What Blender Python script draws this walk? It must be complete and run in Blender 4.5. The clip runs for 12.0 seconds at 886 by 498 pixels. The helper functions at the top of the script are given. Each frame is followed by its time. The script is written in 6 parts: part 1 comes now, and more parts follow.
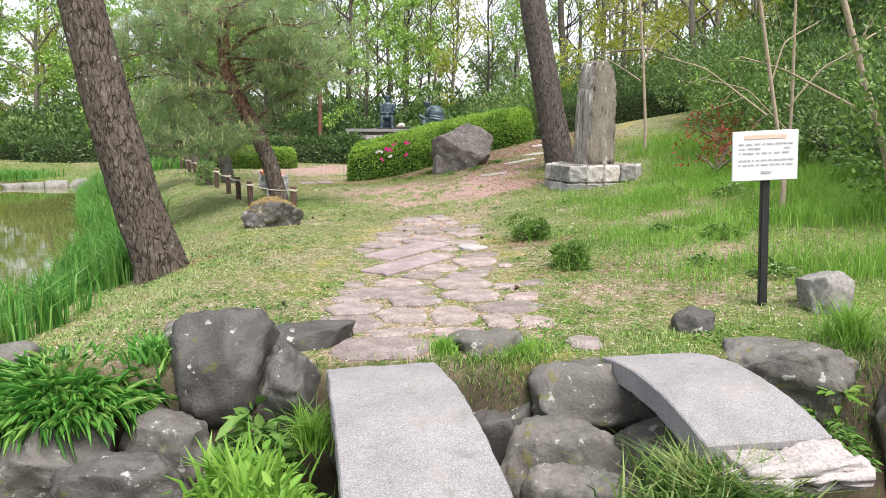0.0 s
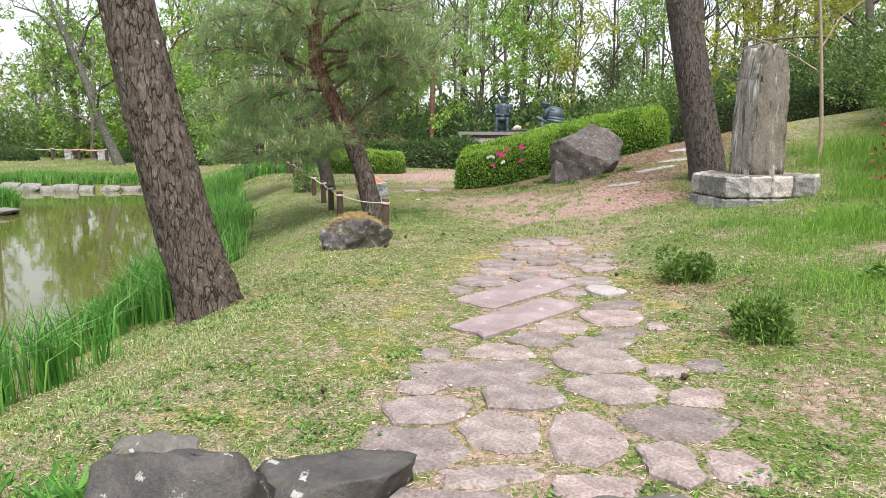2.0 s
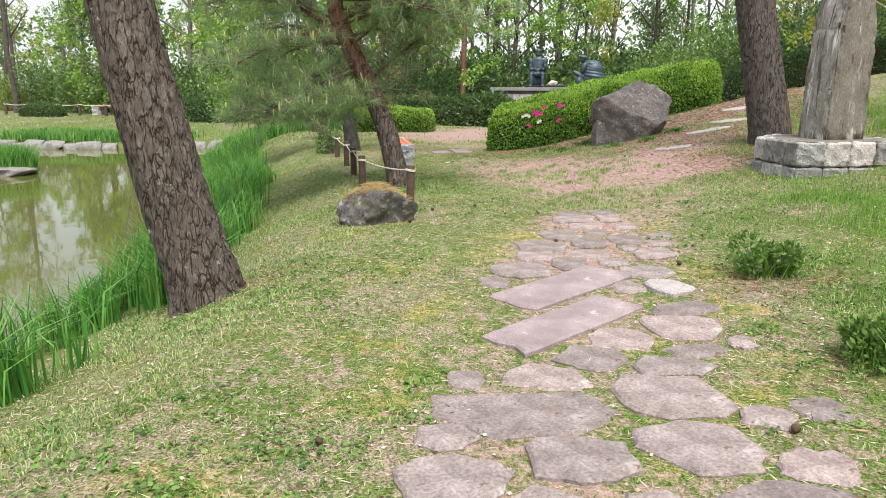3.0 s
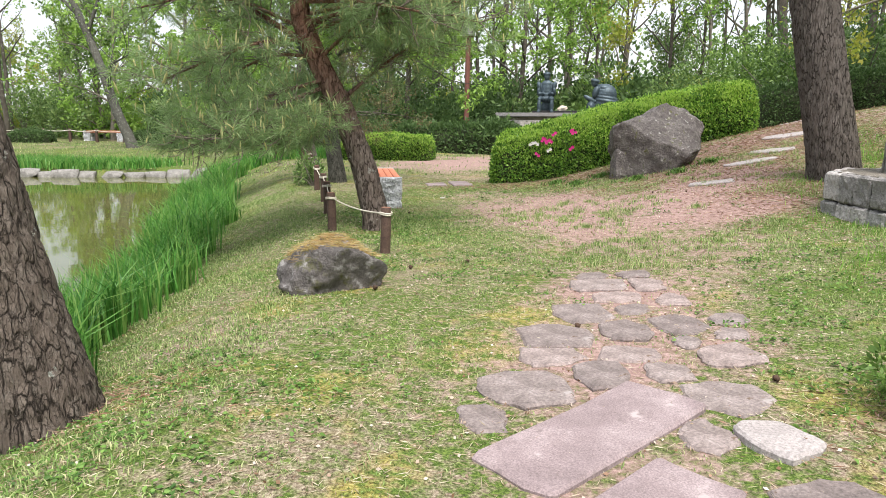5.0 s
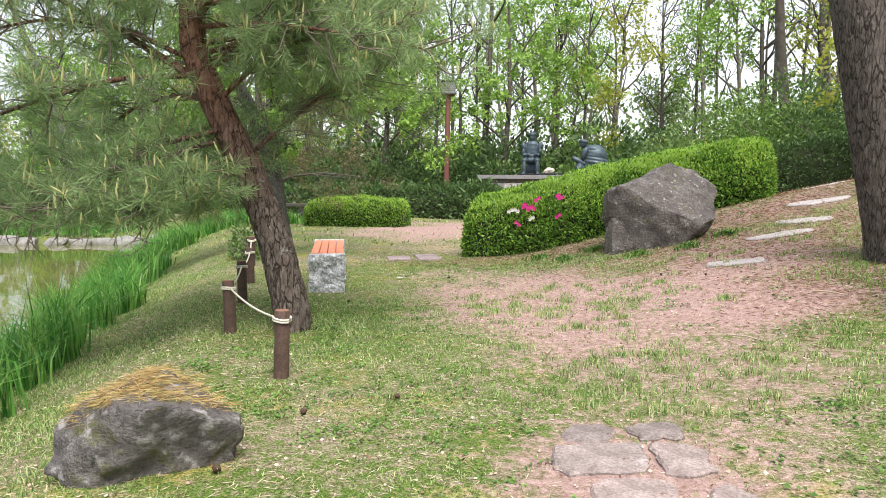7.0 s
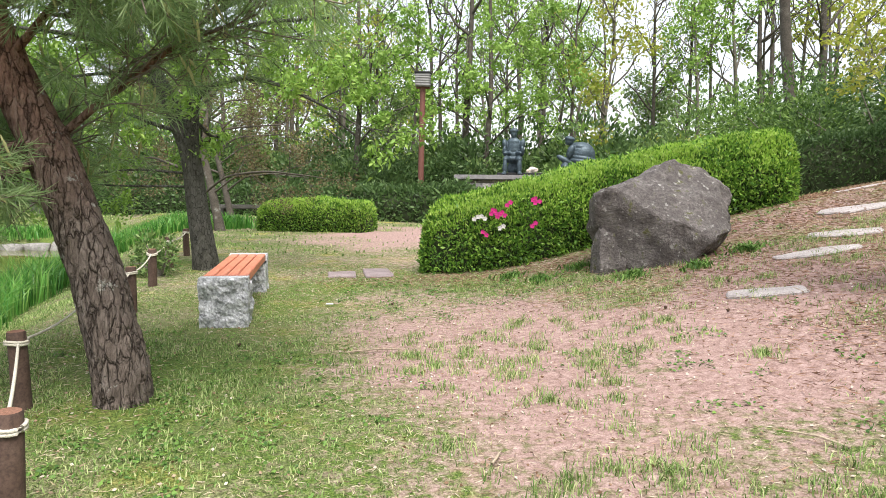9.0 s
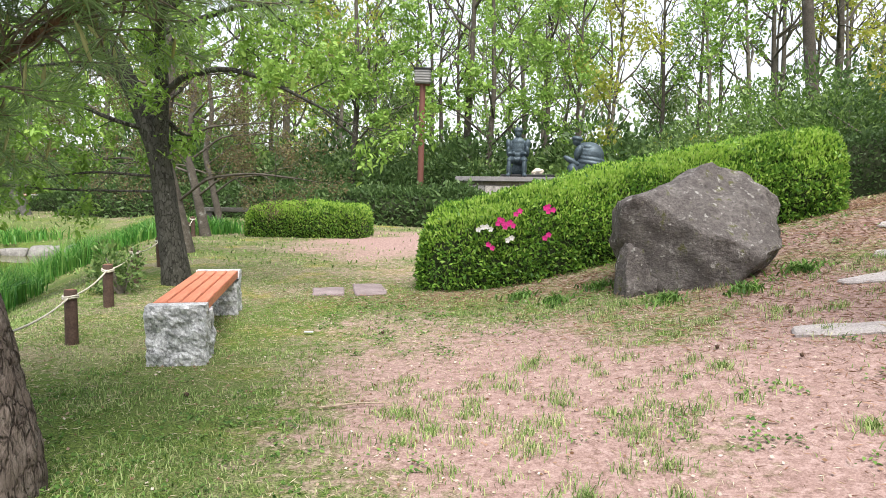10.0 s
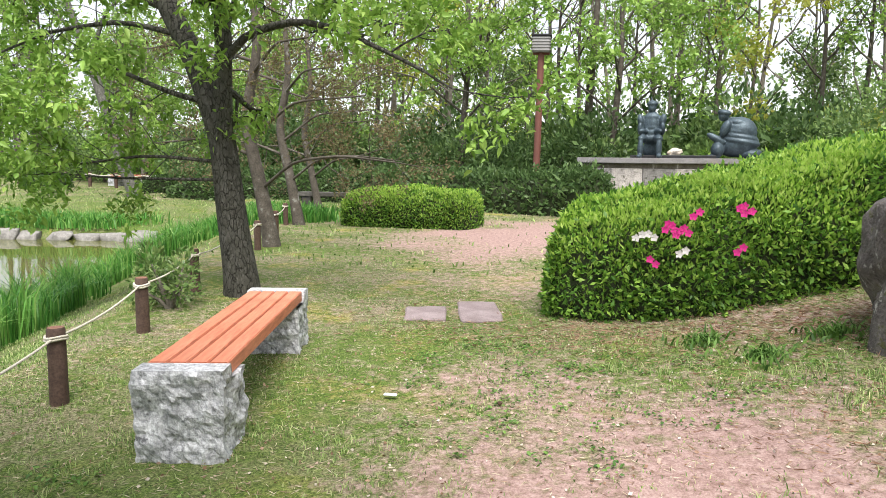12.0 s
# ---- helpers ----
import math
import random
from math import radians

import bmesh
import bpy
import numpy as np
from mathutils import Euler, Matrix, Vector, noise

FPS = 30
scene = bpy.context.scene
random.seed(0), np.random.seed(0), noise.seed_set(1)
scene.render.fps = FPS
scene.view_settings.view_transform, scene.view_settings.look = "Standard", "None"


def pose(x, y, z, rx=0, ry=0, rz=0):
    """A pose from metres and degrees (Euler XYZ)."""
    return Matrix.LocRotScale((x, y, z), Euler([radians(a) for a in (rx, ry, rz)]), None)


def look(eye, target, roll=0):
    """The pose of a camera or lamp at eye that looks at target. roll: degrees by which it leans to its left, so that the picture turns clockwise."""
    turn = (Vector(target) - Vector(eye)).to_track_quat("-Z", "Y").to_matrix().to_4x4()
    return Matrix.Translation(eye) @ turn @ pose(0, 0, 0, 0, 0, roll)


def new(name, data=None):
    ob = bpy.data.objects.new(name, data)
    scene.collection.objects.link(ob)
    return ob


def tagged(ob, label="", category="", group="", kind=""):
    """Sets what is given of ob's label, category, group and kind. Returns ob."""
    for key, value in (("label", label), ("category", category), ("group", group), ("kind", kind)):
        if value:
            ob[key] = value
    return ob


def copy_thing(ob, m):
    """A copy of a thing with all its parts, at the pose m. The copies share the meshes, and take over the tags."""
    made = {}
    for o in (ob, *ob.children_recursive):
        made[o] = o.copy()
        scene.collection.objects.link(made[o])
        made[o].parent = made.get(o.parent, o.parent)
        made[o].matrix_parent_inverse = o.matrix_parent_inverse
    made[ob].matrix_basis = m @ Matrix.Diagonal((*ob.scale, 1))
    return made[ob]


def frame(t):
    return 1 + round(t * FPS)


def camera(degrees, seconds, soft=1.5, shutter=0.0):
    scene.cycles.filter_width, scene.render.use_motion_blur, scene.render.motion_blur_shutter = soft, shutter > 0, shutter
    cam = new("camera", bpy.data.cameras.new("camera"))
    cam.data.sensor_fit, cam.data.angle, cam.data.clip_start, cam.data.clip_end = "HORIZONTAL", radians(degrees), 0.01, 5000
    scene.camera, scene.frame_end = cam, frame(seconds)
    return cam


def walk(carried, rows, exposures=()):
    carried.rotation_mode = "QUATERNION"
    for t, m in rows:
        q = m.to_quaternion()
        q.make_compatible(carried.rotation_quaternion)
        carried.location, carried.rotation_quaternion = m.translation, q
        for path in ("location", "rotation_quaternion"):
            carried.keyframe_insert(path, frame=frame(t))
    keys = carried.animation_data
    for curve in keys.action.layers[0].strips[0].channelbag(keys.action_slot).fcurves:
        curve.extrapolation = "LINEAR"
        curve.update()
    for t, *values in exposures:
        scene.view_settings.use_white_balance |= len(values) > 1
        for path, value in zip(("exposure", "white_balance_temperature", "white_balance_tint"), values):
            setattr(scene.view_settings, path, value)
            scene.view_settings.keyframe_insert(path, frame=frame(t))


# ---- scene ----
cam = camera(65.7, 12.0, soft=0.9)
PATH = [
    (0, (0.069, -0.121, 1.272), (0.072, 1.85, 0.936), 0.2),
    (0.5, (0.101, 0.42, 1.268), (-0.004, 2.39, 0.942), 0.1),
    (1, (0.125, 0.939, 1.266), (-0.068, 2.903, 0.943), 0.1),
    (1.5, (0.052, 1.484, 1.241), (-0.219, 3.439, 0.919), 0.1),
    (2, (0.0, 2.042, 1.254), (-0.327, 3.988, 0.927), 0.1),
    (2.5, (-0.093, 2.543, 1.287), (-0.471, 4.471, 0.916), 0.1),
    (2.7, (-0.138, 2.742, 1.317), (-0.53, 4.661, 0.91), 0.1),
    (4.3, (-0.275, 4.392, 1.322), (-0.707, 6.273, 0.798), 0.0),
    (4.5, (-0.305, 4.619, 1.289), (-0.736, 6.506, 0.783), 0.1),
    (5, (-0.388, 5.208, 1.265), (-0.821, 7.123, 0.885), 0.2),
    (5.5, (-0.47, 5.835, 1.244), (-0.901, 7.772, 0.994), 0.3),
    (6, (-0.475, 6.459, 1.219), (-0.9, 8.401, 1.007), 0.3),
    (6.5, (-0.476, 7.086, 1.248), (-0.896, 9.03, 1.043), 0.3),
    (7, (-0.44, 7.653, 1.256), (-0.853, 9.599, 1.053), 0.3),
    (7.2, (-0.442, 7.87, 1.248), (-0.851, 9.818, 1.048), 0.4),
    (8.8, (-0.388, 9.663, 1.248), (-0.768, 11.616, 1.05), 0.6),
    (9, (-0.364, 9.913, 1.249), (-0.746, 11.866, 1.047), 0.5),
    (9.5, (-0.454, 10.52, 1.277), (-0.834, 12.473, 1.075), 0.6),
    (10, (-0.58, 11.099, 1.31), (-0.965, 13.051, 1.108), 0.6),
    (10.5, (-0.711, 11.669, 1.336), (-1.121, 13.616, 1.131), 0.7),
    (11, (-0.892, 12.213, 1.35), (-1.368, 14.143, 1.131), 0.7),
    (11.5, (-1.091, 12.783, 1.35), (-1.664, 14.683, 1.107), 0.6),
    (12, (-1.313, 13.342, 1.367), (-1.997, 15.203, 1.104), 0.5),
]
walk(cam, [(t, look(eye, target, roll)) for t, eye, target, roll in PATH],
     exposures=[(0, 1.07), (1.5, 1.0), (2.5, 0.92), (5, 0.95), (6.5, 1.03), (9, 1.06), (12, 1.12)])

# ---- world and sun: a bright, thinly overcast spring day ----
world = bpy.data.worlds.new("world")
scene.world = world
world.use_nodes = True
wn = world.node_tree
sky = wn.nodes.new("ShaderNodeTexSky")
sky.sky_type, sky.sun_disc = "NISHITA", False
sky.sun_elevation, sky.sun_rotation = radians(55), radians(150)
sky.air_density, sky.dust_density, sky.ozone_density = 1.0, 4.0, 1.0
veil = wn.nodes.new("ShaderNodeMix")
veil.data_type = "RGBA"
veil.inputs["Factor"].default_value = 0.6
veil.inputs["B"].default_value = (9.0, 9.2, 9.6, 1)
wn.links.new(sky.outputs[0], veil.inputs["A"])
wn.links.new(veil.outputs["Result"], wn.nodes["Background"].inputs[0])
wn.nodes["Background"].inputs[1].default_value = 0.088
sun = new("sun", bpy.data.lights.new("sun", "SUN"))
sun.data.energy, sun.data.angle, sun.data.color = 3.0, radians(34), (1.0, 0.96, 0.9)
sun.matrix_world = look((0, 0, 30), (-8, 14, 0))


# ---- materials ----
def ramp(nt, colours, fac, spread=(0.25, 0.75)):
    r = nt.nodes.new("ShaderNodeValToRGB")
    n = len(colours)
    while len(r.color_ramp.elements) < n:
        r.color_ramp.elements.new(0.5)
    for k, c in enumerate(colours):
        e = r.color_ramp.elements[k]
        e.position = spread[0] + (spread[1] - spread[0]) * k / max(1, n - 1)
        e.color = (*c, 1)
    nt.links.new(fac, r.inputs[0])
    return r.outputs[0]


def noise_tex(nt, scale, detail=6, rough=0.6, coords="Object", stretch=None):
    tc = nt.nodes.new("ShaderNodeTexCoord")
    out = tc.outputs[coords]
    if stretch:
        mp = nt.nodes.new("ShaderNodeMapping")
        mp.inputs["Scale"].default_value = stretch
        nt.links.new(out, mp.inputs[0])
        out = mp.outputs[0]
    n = nt.nodes.new("ShaderNodeTexNoise")
    n.inputs["Scale"].default_value, n.inputs["Detail"].default_value, n.inputs["Roughness"].default_value = scale, detail, rough
    nt.links.new(out, n.inputs["Vector"])
    return n.outputs["Fac"]


def mix(nt, fac, a, b, mode="MIX"):
    m = nt.nodes.new("ShaderNodeMix")
    m.data_type, m.blend_type = "RGBA", mode
    for sock, v in ((m.inputs["Factor"], fac), (m.inputs["A"], a), (m.inputs["B"], b)):
        if isinstance(v, (int, float)):
            sock.default_value = v
        elif isinstance(v, tuple):
            sock.default_value = (*v, 1)
        else:
            nt.links.new(v, sock)
    return m.outputs["Result"]


def base(name, rough=0.8, metal=0.0, spec=0.4):
    m = bpy.data.materials.new(name)
    m.use_nodes = True
    nt = m.node_tree
    p = nt.nodes["Principled BSDF"]
    p.inputs["Roughness"].default_value, p.inputs["Metallic"].default_value = rough, metal
    p.inputs["Specular IOR Level"].default_value = spec
    return m, nt, p


def bump(nt, p, height, strength=0.4, dist=0.02):
    b = nt.nodes.new("ShaderNodeBump")
    b.inputs["Strength"].default_value, b.inputs["Distance"].default_value = strength, dist
    nt.links.new(height, b.inputs["Height"])
    nt.links.new(b.outputs[0], p.inputs["Normal"])


def surface(name, colours, scale=6, fine=60, rough=0.85, spots=None, spot_scale=9, bumps=0.5, dist=0.02, metal=0.0, stretch=None, vary=0.0, spot_edge=(0.62, 0.68), spot_stretch=None, grainy=0.8):
    """A weathered surface: broad stains, fine grain, and spots of another colour (lichen, moss)."""
    m, nt, p = base(name, rough, metal)
    broad = noise_tex(nt, scale, 8, 0.65, stretch=stretch)
    grain = noise_tex(nt, fine, 4, 0.7, stretch=stretch)
    col = ramp(nt, colours, broad)
    col = mix(nt, grainy, col, ramp(nt, [(0.4,) * 3, (1.0,) * 3, (1.55,) * 3], grain, (0.28, 0.75)), "MULTIPLY")
    if spots:
        for k, c in enumerate(spots):
            f = ramp(nt, [(0, 0, 0), (1, 1, 1)], noise_tex(nt, spot_scale * (1 + 0.7 * k), 5, 0.6, stretch=spot_stretch), spot_edge)
            col = mix(nt, f, col, c)
    if vary:
        oi = nt.nodes.new("ShaderNodeObjectInfo")
        col = mix(nt, vary, col, ramp(nt, [(0.6, 0.58, 0.58), (1.0, 1.0, 1.0), (1.35, 1.25, 1.22)], oi.outputs["Random"], (0, 1)), "MULTIPLY")
    nt.links.new(col, p.inputs["Base Color"])
    h = mix(nt, 0.4, broad, grain)
    bump(nt, p, h, bumps, dist)
    return m


def foliage(name, colours, rough=0.55, through_light=0.35, spec=0.3):
    """Leaves or blades, each with its own shade of green, letting some light through."""
    m, nt, p = base(name, rough, 0, spec)
    g = nt.nodes.new("ShaderNodeNewGeometry")
    col = ramp(nt, colours, g.outputs["Random Per Island"], (0.0, 1.0))
    col = mix(nt, 0.45, col, ramp(nt, [(0.6, 0.65, 0.6), (1.3, 1.25, 1.2)], noise_tex(nt, 0.9, 3)), "MULTIPLY")
    nt.links.new(col, p.inputs["Base Color"])
    tr = nt.nodes.new("ShaderNodeBsdfTranslucent")
    nt.links.new(col, tr.inputs[0])
    ms = nt.nodes.new("ShaderNodeMixShader")
    ms.inputs[0].default_value = through_light
    nt.links.new(p.outputs[0], ms.inputs[1])
    nt.links.new(tr.outputs[0], ms.inputs[2])
    nt.links.new(ms.outputs[0], nt.nodes["Material Output"].inputs[0])
    return m


def bark_material(name, plate, crack, lichen=None, scale=(19, 19, 5.2), upper=None):
    m, nt, p = base(name, 0.9, 0, 0.2)
    tc = nt.nodes.new("ShaderNodeTexCoord")
    mp = nt.nodes.new("ShaderNodeMapping")
    mp.inputs["Scale"].default_value = scale
    nt.links.new(tc.outputs["Object"], mp.inputs[0])
    wob = nt.nodes.new("ShaderNodeTexNoise")
    wob.inputs["Scale"].default_value = 2.2
    nt.links.new(mp.outputs[0], wob.inputs["Vector"])
    wob.inputs["Detail"].default_value = 6
    vec = mix(nt, 0.6, mp.outputs[0], wob.outputs["Color"], "ADD")
    edges = []
    for s, hi in ((1.0, 0.10), (2.3, 0.07)):
        v = nt.nodes.new("ShaderNodeTexVoronoi")
        v.feature = "DISTANCE_TO_EDGE"
        v.inputs["Scale"].default_value = s
        nt.links.new(vec, v.inputs["Vector"])
        edges.append(ramp(nt, [(0, 0, 0), (0.6, 0.6, 0.6), (1, 1, 1)], v.outputs["Distance"], (0.0, hi)))
    edge = mix(nt, 0.4, edges[0], mix(nt, 1.0, edges[0], edges[1], "MULTIPLY"))
    edge = mix(nt, ramp(nt, [(0, 0, 0), (0.85, 0.85, 0.85)], noise_tex(nt, 14, 6, 0.7, stretch=(1, 1, 0.5)), (0.47, 0.58)), edge, (0.8, 0.8, 0.8))
    flake = mix(nt, 0.5, noise_tex(nt, 9, 8, 0.7), noise_tex(nt, 46, 6, 0.75, stretch=(1, 1, 0.25)))
    cell = nt.nodes.new("ShaderNodeTexVoronoi")
    cell.inputs["Scale"].default_value = 1.0
    nt.links.new(vec, cell.inputs["Vector"])
    flake = mix(nt, 0.12, flake, cell.outputs["Color"])
    col = mix(nt, edge, crack, ramp(nt, plate, flake, (0.3, 0.7)))
    if upper:
        xyz = nt.nodes.new("ShaderNodeSeparateXYZ")
        nt.links.new(tc.outputs["Object"], xyz.inputs[0])
        rise = nt.nodes.new("ShaderNodeMapRange")
        rise.inputs["From Min"].default_value, rise.inputs["From Max"].default_value = 0.9, 2.1
        nt.links.new(xyz.outputs["Z"], rise.inputs["Value"])
        col = mix(nt, rise.outputs[0], col, mix(nt, edge, (0.07, 0.035, 0.025), ramp(nt, upper, flake, (0.3, 0.7))))
    if lichen:
        f = ramp(nt, [(0, 0, 0), (1, 1, 1)], noise_tex(nt, 6, 7, 0.7), (0.64, 0.67))
        col = mix(nt, f, col, lichen)
    nt.links.new(col, p.inputs["Base Color"])
    bump(nt, p, mix(nt, 0.45, edge, noise_tex(nt, 40, 6, 0.7, stretch=(1, 1, 0.35))), 1.0, 0.05)
    return m


def ground_material():
    """Thin lawn over reddish soil: straw, moss and bare earth, driven by the wear of the ground."""
    m, nt, p = base("lawn_and_soil", 0.95, 0, 0.15)
    soil, lush = nt.nodes.new("ShaderNodeAttribute"), nt.nodes.new("ShaderNodeAttribute")
    soil.attribute_name, lush.attribute_name = "soil", "lush"
    big, mid, fine = noise_tex(nt, 0.7, 6), noise_tex(nt, 5, 8, 0.7), noise_tex(nt, 70, 4, 0.75)
    blot = noise_tex(nt, 16, 6, 0.7)
    straw = ramp(nt, [(0.06, 0.042, 0.028), (0.24, 0.195, 0.138), (0.46, 0.40, 0.31)], fine, (0.36, 0.66))
    straw = mix(nt, ramp(nt, [(0, 0, 0), (1, 1, 1)], noise_tex(nt, 1.3, 5, 0.6), (0.52, 0.64)), straw, ramp(nt, [(0.08, 0.06, 0.02), (0.30, 0.25, 0.075), (0.46, 0.40, 0.15)], fine, (0.36, 0.66)))
    green = ramp(nt, [(0.016, 0.028, 0.006), (0.07, 0.115, 0.022), (0.19, 0.255, 0.06)], fine, (0.33, 0.66))
    earth = ramp(nt, [(0.14, 0.085, 0.07), (0.295, 0.198, 0.178), (0.455, 0.34, 0.318)], mix(nt, 0.5, blot, fine), (0.35, 0.65))
    f1 = ramp(nt, [(0, 0, 0), (1, 1, 1)], mix(nt, 0.45, mix(nt, 0.5, big, mid), blot), (0.46, 0.56))
    turf = mix(nt, f1, green, straw)
    add = nt.nodes.new("ShaderNodeMath")
    add.operation = "MULTIPLY_ADD"
    nt.links.new(mix(nt, 0.45, mid, blot), add.inputs[0])
    add.inputs[1].default_value = 2.0
    sub = nt.nodes.new("ShaderNodeMath")
    sub.operation = "SUBTRACT"
    nt.links.new(soil.outputs["Fac"], sub.inputs[0])
    sub.inputs[1].default_value = 0.92
    nt.links.new(sub.outputs[0], add.inputs[2])
    f2 = ramp(nt, [(0, 0, 0), (1, 1, 1)], add.outputs[0], (0.35, 0.75))
    col = mix(nt, lush.outputs["Fac"], turf, green)
    col = mix(nt, f2, col, earth)
    mud = nt.nodes.new("ShaderNodeAttribute")
    mud.attribute_name = "mud"
    col = mix(nt, mud.outputs["Fac"], col, ramp(nt, [(0.035, 0.028, 0.02), (0.10, 0.08, 0.055)], mix(nt, 0.5, mid, fine), (0.35, 0.65)))
    nt.links.new(col, p.inputs["Base Color"])
    bump(nt, p, mix(nt, 0.5, mid, fine), 0.6, 0.03)
    return m


def water_material():
    m, nt, p = base("pond_water", 0.035, 0, 0.5)
    p.inputs["IOR"].default_value = 1.33
    nt.links.new(ramp(nt, [(0.075, 0.085, 0.022), (0.115, 0.115, 0.035)], noise_tex(nt, 0.3, 3)), p.inputs["Base Color"])
    bump(nt, p, noise_tex(nt, 2.2, 2, 0.4, stretch=(1, 1.6, 1)), 0.06, 0.02)
    return m


M_GROUND, M_WATER = ground_material(), water_material()
M_FLAG = surface("flagstone_face", [(0.12, 0.097, 0.093), (0.255, 0.212, 0.203), (0.41, 0.352, 0.342)], 6, 55, 0.85, [(0.40, 0.36, 0.35), (0.15, 0.105, 0.08)], 7, 1.0, 0.03, vary=0.6)
M_PINK = surface("pink_granite", [(0.16, 0.122, 0.125), (0.255, 0.20, 0.206), (0.37, 0.305, 0.312)], 3, 110, 0.8, [(0.40, 0.34, 0.34), (0.19, 0.15, 0.15)], 6, 0.35, 0.008)
M_WHITE_STONE = surface("pale_stone", [(0.27, 0.24, 0.235), (0.42, 0.385, 0.38)], 5, 60, 0.8)
M_GRANITE = surface("bush_hammered_granite", [(0.18, 0.170, 0.176), (0.24, 0.229, 0.238), (0.30, 0.288, 0.30)], 2.5, 130, 0.85, [(0.25, 0.215, 0.18), (0.16, 0.152, 0.148)], 3, 1.0, 0.008, spot_edge=(0.58, 0.75), grainy=1.0)
M_ROCK = surface("dark_andesite", [(0.036, 0.034, 0.032), (0.066, 0.061, 0.058), (0.115, 0.106, 0.10)], 3.2, 45, 0.55, [(0.09, 0.085, 0.03), (0.34, 0.34, 0.32)], 6, 0.6, 0.03, spot_edge=(0.635, 0.67), grainy=0.5)
M_ROCK_PALE = surface("grey_andesite", [(0.065, 0.060, 0.054), (0.115, 0.107, 0.098), (0.185, 0.172, 0.16)], 3, 40, 0.65, [(0.14, 0.13, 0.06), (0.34, 0.34, 0.32)], 7, 0.6, 0.03, spot_edge=(0.625, 0.66), grainy=0.5)
M_STONE_EDGE = surface("pale_edging_stone", [(0.12, 0.115, 0.105), (0.21, 0.2, 0.187), (0.31, 0.295, 0.28)], 5, 30, 0.85)
M_BOULDER = surface("brown_boulder", [(0.06, 0.052, 0.049), (0.13, 0.114, 0.109), (0.245, 0.222, 0.215)], 4.5, 30, 0.9, [(0.10, 0.10, 0.04), (0.38, 0.365, 0.345)], 9, 1.0, 0.08, spot_edge=(0.6, 0.68))
M_STELE = surface("weathered_tuff", [(0.115, 0.10, 0.082), (0.19, 0.168, 0.14), (0.27, 0.245, 0.21)], 5, 55, 0.9, [(0.52, 0.505, 0.48), (0.07, 0.062, 0.05)], 9, 1.0, 0.04, stretch=(1, 1, 0.5), spot_edge=(0.60, 0.70), spot_stretch=(1, 1, 0.22))
# the tuff again with more white lichen streaks, and paler as if lit
M_STELE_LIT = surface("lit_lichened_tuff", [(0.16, 0.145, 0.125), (0.26, 0.24, 0.215), (0.40, 0.38, 0.35)], 6, 55, 0.9, [(0.58, 0.565, 0.54), (0.09, 0.08, 0.065)], 7, 1.0, 0.04, stretch=(1, 1, 0.4), spot_edge=(0.55, 0.63), spot_stretch=(1.6, 1.6, 0.15))
M_BLOCK = surface("rough_pale_granite", [(0.24, 0.235, 0.23), (0.37, 0.362, 0.357), (0.52, 0.51, 0.50)], 7, 45, 0.9, [(0.13, 0.12, 0.10), (0.10, 0.10, 0.075)], 5, 1.0, 0.04, vary=1.0, spot_edge=(0.58, 0.68))
M_BENCH_STONE = surface("split_granite", [(0.22, 0.225, 0.24), (0.45, 0.455, 0.48), (0.70, 0.705, 0.73)], 10, 40, 0.9, [(0.15, 0.15, 0.16)], 16, 0.9, 0.02)
M_PLANK = surface("red_brown_boards", [(0.40, 0.12, 0.07), (0.49, 0.17, 0.10), (0.55, 0.22, 0.14)], 5, 40, 0.55, None, 9, 0.08, 0.003, stretch=(1.0, 0.15, 1.0), vary=0.3, grainy=0.5)
M_POST = surface("dark_brown_post", [(0.055, 0.032, 0.024), (0.085, 0.052, 0.04), (0.12, 0.08, 0.062)], 8, 60, 0.8, None, 9, 0.4, 0.006)
M_POST_TOP = surface("cut_post_end", [(0.18, 0.085, 0.055), (0.25, 0.13, 0.09)], 20, 80, 0.85)
M_ROPE = surface("pale_rope", [(0.50, 0.46, 0.38), (0.66, 0.62, 0.54)], 60, 200, 0.95)
M_PINEBARK = bark_material("grey_pine_bark", [(0.078, 0.060, 0.048), (0.145, 0.117, 0.097), (0.25, 0.218, 0.19)], (0.024, 0.018, 0.014), (0.38, 0.39, 0.35), (19, 19, 4.4))
M_REDBARK = bark_material("red_pine_bark", [(0.11, 0.085, 0.072), (0.185, 0.148, 0.128), (0.30, 0.26, 0.235)], (0.035, 0.025, 0.02), (0.37, 0.36, 0.33), (19, 19, 5.0), [(0.17, 0.085, 0.06), (0.29, 0.155, 0.11), (0.37, 0.25, 0.2)])
M_FURROW = bark_material("furrowed_pine_bark", [(0.085, 0.07, 0.06), (0.15, 0.128, 0.115), (0.23, 0.205, 0.19)], (0.028, 0.021, 0.017), None, (26, 26, 5.5))
M_GREYBARK = surface("lichened_bark", [(0.045, 0.043, 0.036), (0.09, 0.088, 0.075), (0.165, 0.163, 0.145)], 9, 50, 0.9, [(0.28, 0.29, 0.25), (0.04, 0.039, 0.03)], 11, 1.0, 0.03, stretch=(1, 1, 0.6), spot_edge=(0.60, 0.68))
M_TREEBARK = bark_material("furrowed_lichened_bark", [(0.055, 0.052, 0.043), (0.105, 0.102, 0.088), (0.185, 0.182, 0.162)], (0.025, 0.023, 0.019), (0.27, 0.28, 0.24), (22, 22, 10))
M_DARKBARK = surface("dark_bark", [(0.045, 0.038, 0.03), (0.085, 0.073, 0.06), (0.14, 0.125, 0.105)], 6, 40, 0.9, [(0.2, 0.2, 0.18)], 6)
